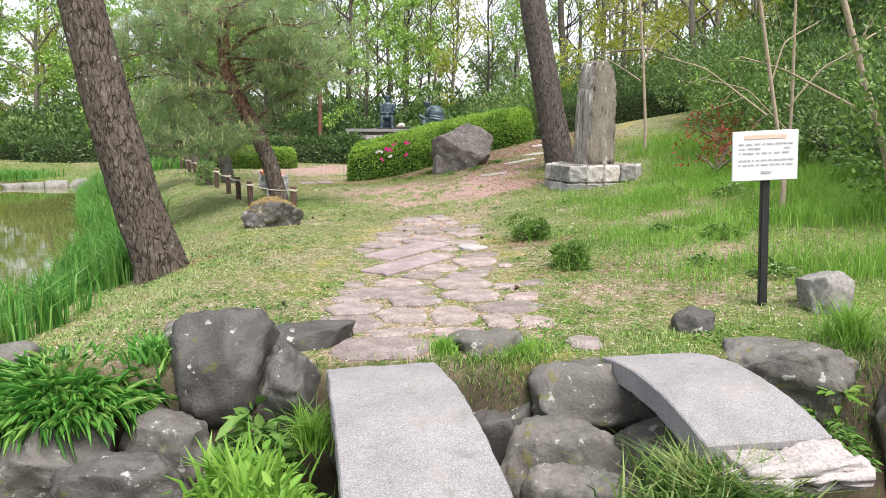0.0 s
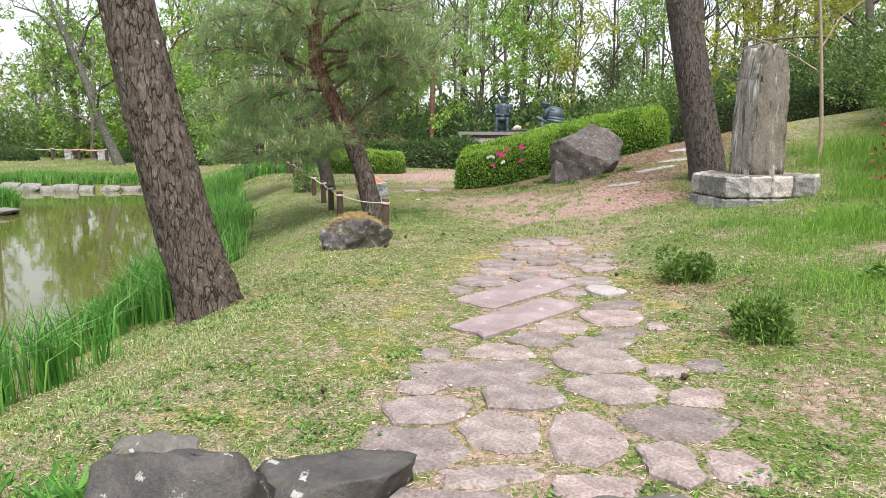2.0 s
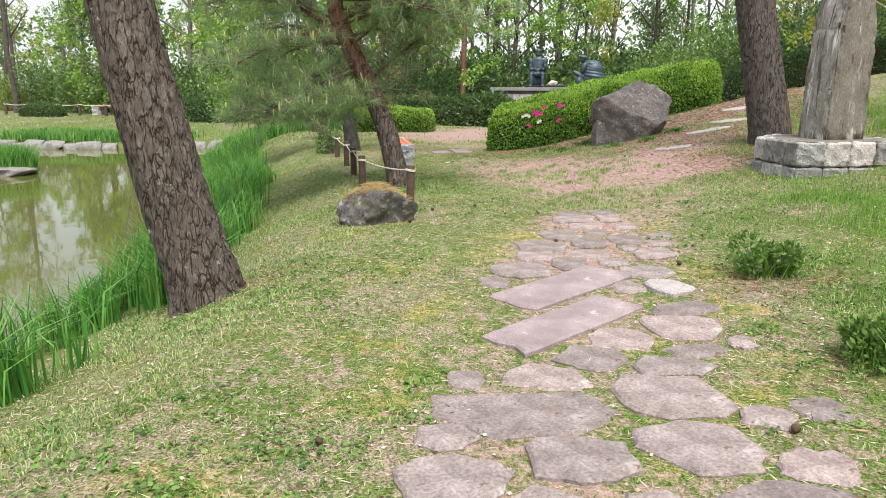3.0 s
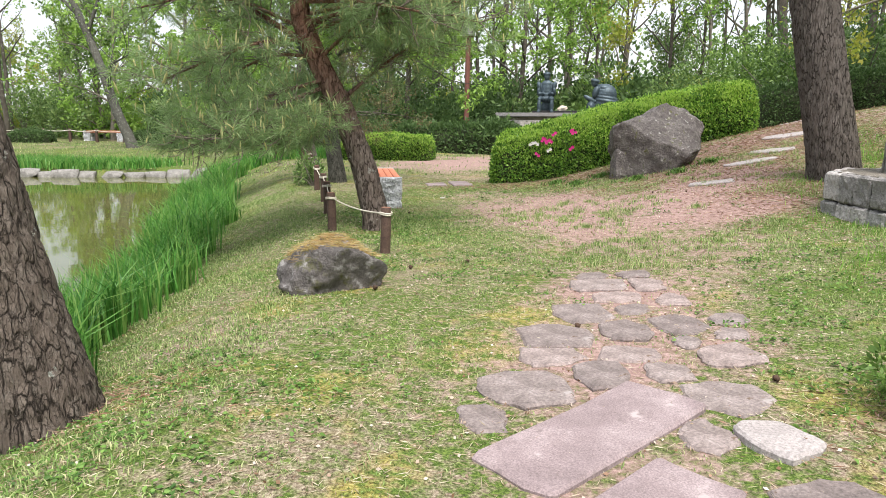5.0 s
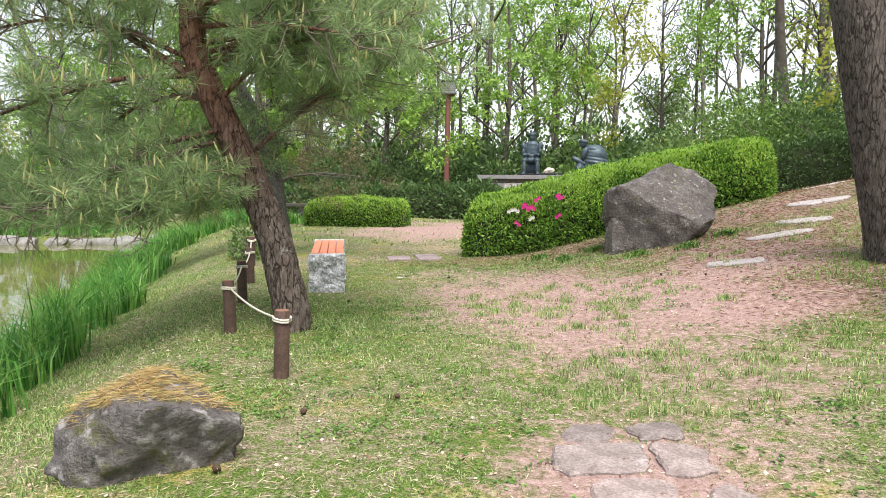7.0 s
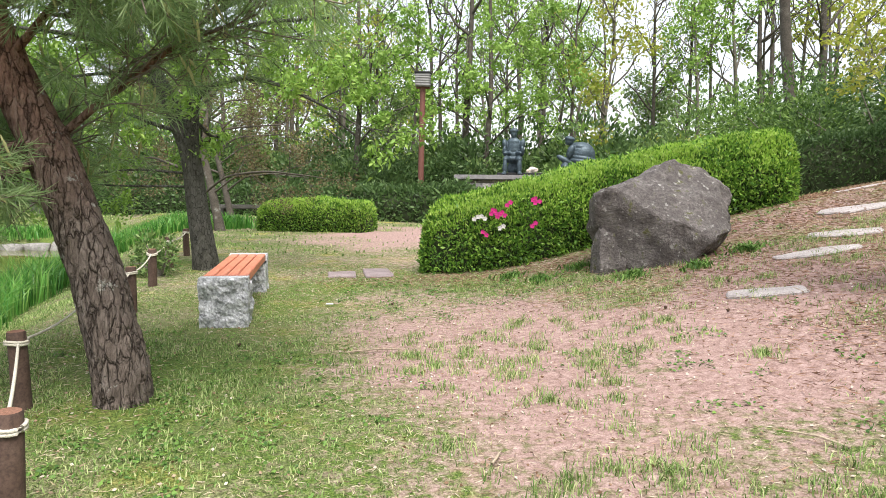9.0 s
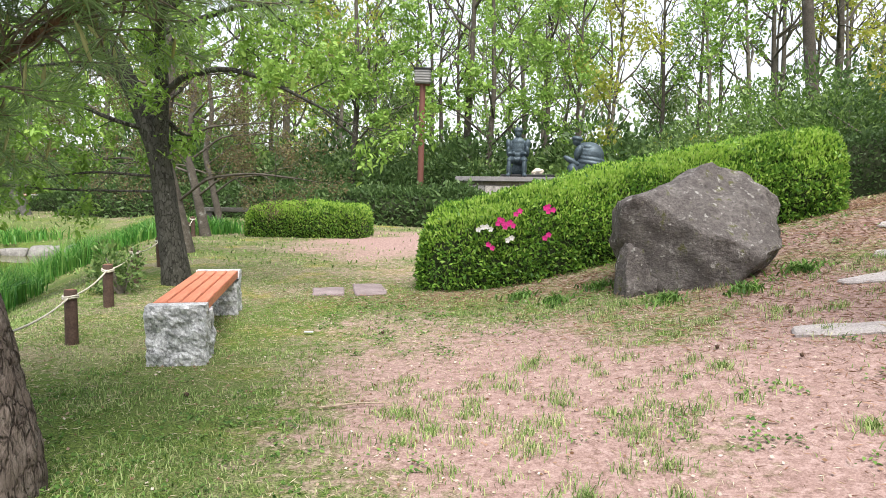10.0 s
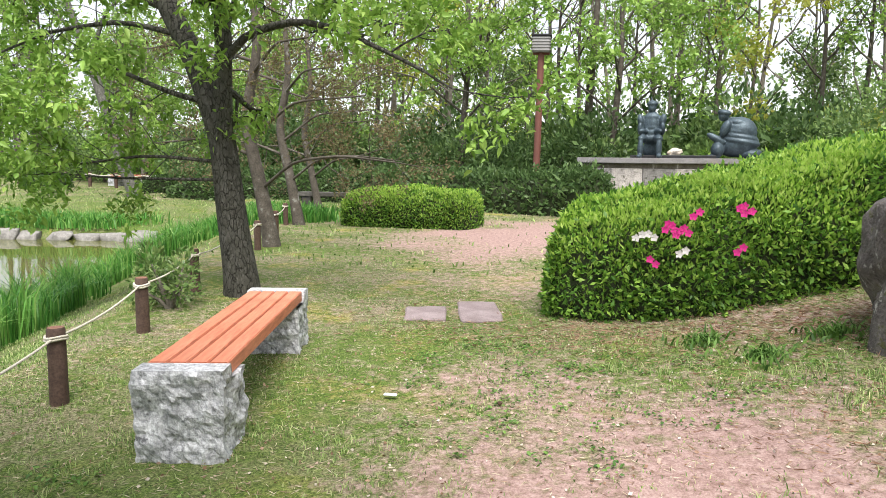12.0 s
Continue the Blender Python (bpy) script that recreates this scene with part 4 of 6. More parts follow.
# ---- rope fences ----
def fence_post(height=0.5):
    top = thing("fence_post", "short round dark brown fence post by the pond", "fence post", None, "fence posts")
    t = Tubes()
    wob = lambda k, s: 1 + 0.03 * math.sin(s * 2.1 + k)
    t.add([(0, 0, -0.2), (0, 0, 0.1), (0.003, 0, 0.3), (0, 0, height - 0.012), (0, 0, height)], [0.058, 0.057, 0.055, 0.055, 0.049], 16, wob)
    shaft = part("shaft", t.mesh("shaft", M_POST), top)
    bm = bmesh.new()
    bmesh.ops.create_circle(bm, cap_ends=True, segments=16, radius=0.0495)
    bmesh.ops.translate(bm, vec=(0, 0, height), verts=bm.verts)
    part("cut_end", from_bm("cut_end", bm, M_POST_TOP), shaft, "paler cut end")
    t = Tubes()
    for q in (0, 0.016):
        t.add([(0.064 * math.cos(a), 0.064 * math.sin(a), height - 0.075 + q + 0.006 * math.sin(a * 2)) for a in np.linspace(0, 6.3, 17)], [0.009] * 17, 6)
    part("rope_loop", t.mesh("rope_loop", M_ROPE), shaft, "pale rope wound round the post")
    return top


def rope(a, b, sag, r=0.009):
    t = Tubes()
    pts = [Vector(a).lerp(Vector(b), u) - Vector((0, 0, sag * 4 * u * (1 - u))) for u in np.linspace(0, 1, 15)]
    t.add(pts, [r] * 15, 6)
    tagged(new("rope", t.mesh("rope", M_ROPE)), "pale rope slung between fence posts", "rope", "fence ropes")


near_posts = [(-2.62, 12.22), (-3.74, 13.5), (-4.42, 15.0), (-5.09, 16.48), (-5.88, 18.03), (-6.7, 19.7), (-7.45, 21.4), (-8.25, 23.1), (-9.1, 24.9), (-10.1, 26.8)]
far_posts = [(-38.5 + 2.15 * k, 42.6 - 0.32 * k) for k in range(12)]
first = None
for row, sag in ((near_posts, 0.04), (far_posts, 0.06)):
    for k, (x, y) in enumerate(row):
        z, tall = z_at(x, y), 1.0 if row is near_posts else 1.6
        m = pose(x, y, z, 2.0 * math.sin(k * 3.1), 2.0 * math.cos(k * 2.3), 40 * k)
        if first is None:
            first = fence_post()
            first.matrix_basis = m
        else:
            copy_thing(first, m @ Matrix.Scale(tall, 4)).matrix_basis = m @ Matrix.Scale(tall, 4)
        if k:
            px, py = row[k - 1]
            d = Vector((x - px, y - py, 0)).normalized() * 0.06
            rope((px + d.x, py + d.y, z_at(px, py) + 0.43 * tall), (x - d.x, y - d.y, z + 0.43 * tall), sag, 0.009 * tall * tall)


# ---- trees ----
def plated_trunk(name, pts, r0, r1, mat, sides=72, rows=220, flare=0.35, relief=0.03, cell=(5.5, 7.5)):
    """A trunk whose bark stands out in plates between deep cracks."""
    line = curve_points(pts, rows)
    L = np.r_[0, np.cumsum(np.linalg.norm(np.diff(line, axis=0), axis=1))]
    rad = r0 + (r1 - r0) * (L / L[-1]) ** 0.9
    rad = rad + r0 * flare * np.exp(-L / 0.22)

    def wave(k, s):
        a = 2 * math.pi * s / sides
        q = Vector((math.cos(a) * r0 * cell[0] * 2.2, math.sin(a) * r0 * cell[0] * 2.2, L[k] * cell[1] * 0.62))
        q += Vector((noise.noise(q * 0.7), noise.noise(q * 0.7 + Vector((9, 0, 0))), noise.noise(q * 0.7 + Vector((0, 9, 0))))) * 0.35
        d = noise.voronoi(q)[0]
        plate = min(1.0, (d[1] - d[0]) / 0.28)
        root = 1 + 0.10 * math.exp(-L[k] / 0.3) * math.sin(a * 5 + 1)
        return root * (1 + relief / r0 * (plate - 0.6) + 0.03 * noise.noise(q * 0.25))

    t = Tubes()
    t.add(line, rad, sides, wave)
    return t.mesh(name, mat)


class Tree:
    """Limbs, twigs and the places of leaves, grown from given limbs."""

    def __init__(self, seed):
        self.rng = np.random.default_rng(seed)
        self.tips, self.dirs, self.wood = [], [], Tubes()

    def twig(self, p, d, length, r, depth, up=0.15, droop=0.0, bend=0.35, sides=5, forks=3):
        rng = self.rng
        pts, d = [np.array(p, float)], np.array(d, float)
        steps = 5
        for k in range(steps):
            d = d + rng.normal(0, bend / 2, 3) + np.array([0, 0, up - droop * k / steps]) * 0.4
            d /= np.linalg.norm(d)
            pts.append(pts[-1] + d * length / steps)
        self.wood.add(pts, np.linspace(r, r * 0.45, steps + 1), sides)
        if depth == 0:
            self.tips += pts[2:]
            self.dirs += [d] * (steps - 1)
            return
        for _ in range(forks):
            k = rng.integers(2, steps + 1)
            e = d + rng.normal(0, 0.75, 3)
            e /= np.linalg.norm(e)
            self.twig(pts[k], e, length * rng.uniform(0.5, 0.75), r * 0.5, depth - 1, up, droop, bend, max(3, sides - 1), forks)


def needle_mesh(tips, dirs, rng, per=34, length=0.11, mat=None):
    tips, dirs = np.asarray(tips), np.asarray(dirs)
    at = np.repeat(tips, per, 0) + rng.normal(0, 0.012, (len(tips) * per, 3))
    out = np.repeat(dirs, per, 0) * 0.75 + rng.normal(0, 0.62, (len(tips) * per, 3))
    return leaves("needles", at, out, length, mat or M_NEEDLE, rng, 0.04, 0.1)


# the leaning pine by the water
pine = thing("pine_tree", "leaning pine with grey-brown plated bark and lichen by the pond", "tree", group="pines")
part("trunk", plated_trunk("trunk", [(-3.42, 8.3, -0.75), (-3.44, 8.3, -0.4), (-3.66, 8.3, 0.31), (-3.9, 8.3, 1.34), (-4.1, 8.32, 2.33), (-4.35, 8.35, 3.6), (-4.7, 8.4, 5.6), (-4.9, 8.4, 8.4)], 0.308, 0.16, M_PINEBARK, 96, 330, 0.28, 0.022, (6, 8.5)), pine)
g = Tree(7)
for k in range(9):
    a = k * 2.4
    g.twig((-4.75, 8.4, 6.0 + 0.27 * k), (math.cos(a), math.sin(a), 0.15), 1.8, 0.05, 2, 0.1)
tagged(part("twig_work", g.wood.mesh("twig_work", M_REDBARK), pine), kind="stuff")
part("needle_crown", needle_mesh(g.tips, g.dirs, g.rng, 7, 0.2), pine, "dark green needle tufts")

# the bent red pine beside the walk
pine = thing("pine_tree", "bent red-barked pine with low drooping branches of long needles", "tree", group="pines")
spine = [(-3.26, 13.79, -0.56), (-3.24, 13.79, -0.04), (-3.40, 13.79, 0.63), (-3.69, 13.79, 1.39), (-3.95, 13.79, 1.87), (-4.22, 13.79, 2.48), (-4.22, 13.79, 3.12), (-4.07, 13.84, 4.12), (-4.13, 13.90, 5.40)]
part("trunk", plated_trunk("trunk", spine, 0.185, 0.075, M_REDBARK, 72, 260, 0.12, 0.016, (8, 12)), pine)
g = Tree(12)
limbs = [
    [(-4.07, 13.79, 2.13), (-4.53, 13.73, 2.42), (-5.01, 13.67, 2.71), (-5.56, 13.43, 3.00)],
    [(-3.84, 13.73, 1.73), (-4.37, 13.32, 1.54), (-4.78, 13.08, 1.25), (-5.30, 12.97, 1.07)],
    [(-3.72, 13.73, 1.48), (-4.01, 13.08, 1.25), (-4.46, 12.62, 1.02), (-4.78, 12.38, 0.90)],
    [(-3.70, 13.80, 1.45), (-3.30, 13.90, 1.80), (-2.90, 14.00, 2.10), (-2.50, 14.10, 2.25)],
    [(-3.95, 13.79, 2.01), (-3.37, 13.67, 2.42), (-2.84, 13.79, 2.60), (-2.43, 14.02, 2.54)],
    [(-4.22, 13.79, 2.71), (-3.55, 13.32, 3.12), (-2.96, 12.97, 3.24), (-2.49, 12.73, 3.12)],
    [(-4.22, 13.79, 2.83), (-4.66, 14.14, 3.24), (-5.04, 14.61, 3.30)],
    [(-4.10, 13.80, 3.30), (-3.50, 14.10, 3.50), (-2.90, 14.20, 3.50)],
    [(-4.13, 13.79, 3.53), (-4.72, 13.08, 3.77), (-5.24, 12.62, 3.77)],
    [(-4.10, 13.80, 3.80), (-3.20, 13.90, 3.90), (-2.30, 14.10, 3.80)],
    [(-3.70, 13.90, 1.55), (-3.90, 14.20, 1.50), (-4.36, 14.40, 1.40)],
    [(-4.10, 13.90, 2.40), (-3.90, 14.20, 2.60), (-3.60, 14.50, 2.70)],
    [(-3.90, 13.60, 1.60), (-4.46, 13.00, 1.30), (-4.85, 12.60, 1.00), (-5.18, 12.40, 0.80)],
    [(-3.80, 13.70, 1.40), (-4.30, 13.30, 1.10), (-4.63, 13.00, 0.85), (-4.96, 12.80, 0.70)],
    [(-3.70, 13.70, 1.35), (-3.90, 13.20, 1.10), (-4.20, 12.70, 0.95)],
    [(-4.22, 13.79, 3.00), (-4.40, 12.85, 3.30), (-4.46, 11.91, 3.24)],
    [(-4.01, 13.79, 2.01), (-4.59, 13.90, 2.07), (-5.11, 14.02, 1.95), (-5.62, 14.14, 1.66)],
    [(-3.78, 13.79, 1.54), (-4.40, 14.25, 1.43), (-4.85, 14.72, 1.19)],
    [(-4.13, 13.79, 2.24), (-4.46, 13.08, 2.13), (-4.78, 12.50, 1.89), (-5.11, 12.15, 1.66)],
    [(-4.20, 13.79, 3.18), (-3.78, 12.85, 3.47), (-3.43, 12.15, 3.41)],
    [(-4.10, 13.80, 2.30), (-3.40, 13.80, 2.55), (-2.70, 13.70, 2.65), (-2.10, 13.60, 2.60)],
    [(-4.10, 13.80, 2.90), (-3.30, 14.00, 3.10), (-2.40, 14.20, 3.15), (-1.90, 14.30, 3.10)],
    [(-4.10, 13.80, 2.45), (-3.20, 13.60, 2.60), (-2.40, 13.40, 2.50), (-1.80, 13.30, 2.32)],
    [(-4.15, 13.85, 2.55), (-3.30, 14.20, 2.75), (-2.60, 14.50, 2.75)],
    [(-4.20, 13.80, 2.70), (-3.40, 13.40, 2.62), (-2.80, 13.10, 2.50), (-2.40, 12.90, 2.40)],
    [(-4.15, 13.80, 2.35), (-4.90, 13.60, 2.70), (-5.50, 13.40, 2.75), (-6.10, 13.20, 2.60)],
    [(-4.20, 13.80, 3.00), (-5.00, 13.80, 3.30), (-5.90, 13.60, 3.30)],
]
for i, limb in enumerate(limbs):
    limb = [(x, y, max(z, 1.0)) for x, y, z in limb]
    line = curve_points(limb, 14)
    lt = Tubes().add(line, np.linspace(0.05 if i in (0, 5) else 0.028, 0.012, 14), 8)
    part("limb", lt.mesh("limb", M_REDBARK), pine)
    d = np.array(limb[-1]) - np.array(limb[0])
    d = d / np.linalg.norm(d)
    for k in range(3, 14):
        for _ in range(2 + k % 2):
            e = d * 0.6 + g.rng.normal(0, 0.6, 3) * np.array([1, 1, 0.55])
            g.twig(line[k], e / np.linalg.norm(e), g.rng.uniform(0.3, 0.52), 0.009, 1, 0.1, 0.12, 0.4, 5, 3)
tagged(part("twig_work", g.wood.mesh("twig_work", M_PINETWIG), pine), kind="stuff")
high = [k for k, p in enumerate(g.tips) if p[2] > 0.86]
g.tips, g.dirs = [g.tips[k] for k in high], [g.dirs[k] for k in high]
part("needle_crown", needle_mesh(g.tips, g.dirs, g.rng, 14, 0.135), pine, "dusty green needle tufts")
pick = g.rng.choice(len(g.tips), 1500, replace=False)
tips = np.array(g.tips)[pick]
cand = Tubes()
for p in tips:
    e = Vector(p) + Vector(g.rng.normal(0, 0.03, 3)) + Vector((0, 0, g.rng.uniform(0.06, 0.14)))
    cand.add([Vector(p), Vector(p).lerp(e, 0.6), e], [0.006, 0.010, 0.003], 5)
tagged(part("candle_growth", cand.mesh("candle_growth", M_CANDLE), pine, "pale yellow-green spring candles"), kind="stuff")

# the straight pine by the monument
pine = thing("pine_tree", "tall straight pine with dark grey plated bark beside the monument", "tree", group="pines")
part("trunk", plated_trunk("trunk", [(2.78, 15.6, 0.2), (2.75, 15.6, 0.6), (2.45, 15.6, 2.0), (2.1, 15.6, 3.7), (1.8, 15.65, 5.6), (1.5, 15.7, 9.0)], 0.33, 0.2, M_FURROW, 90, 240, 0.2, 0.018, (9, 6.0)), pine)
g = Tree(9)
for k in range(9):
    a = k * 2.4
    g.twig((1.6, 15.7, 6.8 + 0.25 * k), (math.cos(a), math.sin(a), 0.15), 1.8, 0.05, 2, 0.1)
tagged(part("twig_work", g.wood.mesh("twig_work", M_REDBARK), pine), kind="stuff")
part("needle_crown", needle_mesh(g.tips, g.dirs, g.rng, 7, 0.2), pine, "dark green needle tufts")


def leafy_tree(label, limbs, radii, seed, leaf_mat, per=9, size=0.07, depth=2, length=1.1, bark=None, forks=3, droop=0.1, every=2):
    top = thing("broadleaf_tree", label, "tree", group="broadleaf trees")
    g = Tree(seed)
    for k, limb in enumerate(limbs):
        n = 26 if k == 0 else 14
        line = curve_points(limb, n)
        t = Tubes().add(line, np.linspace(radii[k][0], radii[k][1], n) + (radii[k][0] * 0.35 * np.exp(-np.arange(n) / 1.5) if k == 0 else 0), 14 if k == 0 else 9)
        part("trunk" if k == 0 else "limb", t.mesh("trunk", bark or M_GREYBARK), top)
        if k:
            d = np.array(limb[-1]) - np.array(limb[0])
            d /= np.linalg.norm(d)
            for j in range(3, n, every):
                e = d * 0.7 + g.rng.normal(0, 0.6, 3)
                g.twig(line[j], e / np.linalg.norm(e), length * g.rng.uniform(0.6, 1.1), radii[k][1] * 0.8, depth, 0.1, droop, 0.35, 5, forks)
    tagged(part("twig_work", g.wood.mesh("twig_work", bark or M_GREYBARK), top), kind="stuff")
    at = np.repeat(np.array(g.tips), per, 0) + g.rng.normal(0, 0.07, (len(g.tips) * per, 3))
    out = g.rng.normal(0, 1, at.shape)
    part("crown", (broad_leaves if per in (7, 8) else leaves)("crown", at, out, size, leaf_mat, g.rng, 0.5, 0.2), top, "thin spring leaves")
    return top


leafy_tree("forked dark grey lichened broadleaf tree behind the bench", [
    [(-6.12, 19.8, -0.4), (-6.12, 19.8, -0.1), (-6.23, 19.8, 0.58), (-6.30, 19.8, 1.22), (-6.33, 19.8, 1.66), (-6.5, 19.8, 1.97), (-6.67, 19.8, 2.47), (-6.93, 19.8, 2.86), (-7.3, 19.8, 3.6), (-7.6, 19.8, 4.8)],
    [(-6.30, 19.77, 1.45), (-6.27, 19.74, 2.15), (-6.21, 19.72, 2.58), (-6.23, 19.7, 3.05), (-6.1, 19.6, 4.4)],
    [(-6.24, 19.72, 2.35), (-5.95, 19.7, 2.65), (-5.24, 19.6, 2.75), (-4.72, 19.5, 2.62), (-4.21, 19.4, 2.4), (-3.7, 19.3, 2.15)],
    [(-6.45, 19.75, 1.95), (-6.75, 19.5, 2.04), (-7.38, 19.4, 2.3), (-8.26, 19.2, 2.5)],
    [(-6.3, 19.75, 1.3), (-7.04, 19.4, 1.37), (-7.96, 19.4, 1.27), (-8.7, 19.3, 1.2)],
    [(-6.28, 19.75, 1.1), (-7.54, 19.4, 1.11), (-8.58, 19.4, 1.16)],
    [(-6.8, 19.8, 2.7), (-7.4, 19.5, 2.85), (-8.26, 19.3, 2.74), (-9.19, 19.2, 2.46)],
    [(-6.2, 19.6, 3.2), (-5.2, 19.9, 3.6), (-4.2, 20.2, 3.7)],
    [(-6.15, 19.6, 3.5), (-6.8, 18.8, 4.0), (-7.0, 18.2, 4.1)],
    [(-6.22, 19.6, 3.0), (-5.6, 18.8, 3.3), (-4.9, 18.1, 3.3)],
    [(-7.0, 19.8, 3.0), (-7.9, 19.4, 3.4), (-9.0, 19.0, 3.5)],
], [(0.185, 0.08), (0.115, 0.06), (0.05, 0.016), (0.035, 0.010), (0.022, 0.008), (0.02, 0.008), (0.035, 0.01), (0.05, 0.02), (0.05, 0.02), (0.05, 0.02), (0.05, 0.02)], 21, M_LEAF, 8, 0.085, 2, 0.9, M_TREEBARK)
for x, y, s, k in ((-8.3, 23.6, 0.9, 31), (-9.87, 27.0, 0.8, 32), (-11.45, 30.6, 0.7, 33)):
    z = z_at(x, y)
    leafy_tree("thin dark tree with layered twiggy branches along the pond", [
        [(x, y, z - 0.2), (x, y, z), (x - 0.25, y, z + 1.2), (x - 0.5, y, z + 2.2), (x - 0.2, y, z + 3.4), (x - 0.3, y, z + 4.6)],
        [(x - 0.2, y, z + 1.0), (x + 0.6, y - 0.2, z + 1.5), (x + 1.6, y - 0.4, z + 1.6), (x + 2.6, y - 0.5, z + 1.5)],
        [(x - 0.4, y, z + 1.9), (x + 0.5, y, z + 2.5), (x + 1.7, y + 0.3, z + 2.6)],
        [(x - 0.4, y, z + 1.6), (x - 1.3, y, z + 1.9), (x - 2.3, y - 0.2, z + 1.8)],
        [(x - 0.3, y, z + 3.0), (x + 0.5, y - 0.5, z + 3.4), (x + 1.4, y - 0.8, z + 3.4)],
        [(x - 0.3, y, z + 3.2), (x - 1.2, y - 0.4, z + 3.5), (x - 2.0, y - 0.6, z + 3.4)],
    ], [(0.16 * s, 0.05)] + [(0.032, 0.013)] * 5, k, M_BROWN_TWIG, 5, 0.06, 2, 0.8, M_DARKBARK)


# ---- clipped hedges ----
def hedge(name, label, spine, leaf_mat, count, size, seed, category="hedge", square=3.0, ends=0.25, heart=M_HEART, droop=0.85, fresh=0):
    """A clipped hedge along a spine of (x, y, foot, top, half width): a heart coloured as inner shade and a skin of
    leaves.
    """
    rng = np.random.default_rng(seed)
    sp = curve_points(spine, 60)
    top = thing(name, label, category)
    d = np.gradient(sp[:, :2], axis=0)
    d /= np.linalg.norm(d, axis=1, keepdims=True)
    nrm = np.stack([-d[:, 1], d[:, 0]], 1)
    L = np.r_[0, np.cumsum(np.linalg.norm(np.diff(sp[:, :2], axis=0), axis=1))]
    edge = np.minimum(L, L[-1] - L) / max(ends, 1e-3)
    shrink = np.clip(1 - (1 - np.clip(edge, 0, 1)) ** 3, 0.02, 1) ** (1 / 2.0)

    def skin(u, a, inset=0.0):
        k = u * (len(sp) - 1)
        i = np.clip(k.astype(int), 0, len(sp) - 2)
        t = (k - i)[:, None]
        s = sp[i] * (1 - t) + sp[i + 1] * t
        n2 = nrm[i] * (1 - t) + nrm[i + 1] * t
        sh = shrink[i] * (1 - t[:, 0]) + shrink[i + 1] * t[:, 0]
        c, si = np.cos(a), np.sin(a)
        r = (np.abs(c) ** square + np.abs(si) ** square) ** (-1 / square)
        w = (s[:, 4] - inset) * sh
        h = (s[:, 3] - s[:, 2] - inset) * (0.35 + 0.65 * sh)
        p = np.stack([s[:, 0] + n2[:, 0] * c * r * w, s[:, 1] + n2[:, 1] * c * r * w, s[:, 2] + si * r * h], 1)
        bumpy = 0.10 * (lumps(p[:, 0], p[:, 1] + p[:, 2] * 1.3, 5.5, seed) - 0.5) + 0.07 * (lumps(p[:, 0] * 1.1, p[:, 2] * 1.4 + p[:, 1], 13, seed + 2) - 0.5)
        o = np.stack([n2[:, 0] * c, n2[:, 1] * c, np.clip(si, 0.15, 1)], 1)
        return p + o * bumpy[:, None], o, r * w, h

    # closed sheet under the leaves, coloured as the shade in their gaps
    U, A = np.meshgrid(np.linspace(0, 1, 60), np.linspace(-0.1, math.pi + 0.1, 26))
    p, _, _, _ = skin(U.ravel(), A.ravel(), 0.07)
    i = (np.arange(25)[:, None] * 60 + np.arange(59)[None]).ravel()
    tagged(part("twig_core", np_mesh("twig_core", p, np.stack([i, i + 1, i + 61, i + 60], 1), heart, True), top, "near-black inner sheet standing in for shade between the leaves"), kind="stuff")
    u, a = rng.uniform(0, 1, count), rng.uniform(-0.05, math.pi + 0.05, count)
    flip = rng.uniform(0, 1, count) < 0.35
    a = np.where(flip, math.pi / 2 + rng.normal(0, 0.55, count), a)
    e = rng.uniform(0, 1, count) < 0.06
    u = np.where(e, np.where(rng.uniform(0, 1, count) < 0.5, rng.uniform(0, 0.06, count), rng.uniform(0.94, 1, count)), u)
    p, o, _, _ = skin(u, a, 0.0)
    p -= o * (rng.uniform(0, 1, count) ** 2 * 0.12)[:, None]
    p += o * (size * 1.5 * rng.uniform(0, 1, count) * (rng.uniform(0, 1, count) < 0.16))[:, None]
    tagged(part("leaf_skin", leaves("leaf_skin", p, o, size, leaf_mat, rng, 0.42, droop), top, "small dense leaves"), kind="stuff")
    if fresh:
        u, a = rng.uniform(0, 1, fresh), math.pi / 2 + rng.normal(0, 0.46, fresh)
        keep = (a > 0.25) & (a < math.pi - 0.25)
        u, a = u[keep], a[keep]
        p, o, _, _ = skin(u, a, 0.0)
        patch = 0.1 + 0.9 * ease(0.34, 0.56, 0.6 * lumps(p[:, 0], p[:, 1] + p[:, 2], 4.3, seed + 5) + 0.4 * lumps(p[:, 0], p[:, 1], 11, seed)) > rng.uniform(0, 1, len(p))
        p, o = p[patch], o[patch]
        p += o * rng.uniform(-0.01, 0.035, len(p))[:, None]
        o = o + np.array([0, 0, 0.8])
        tagged(part("fresh_growth", leaves("fresh_growth", p, o, size * 0.9, M_FRESH, rng, 0.4, 0.5), top, "yellow-green new leaf tips"), kind="stuff")
    return top


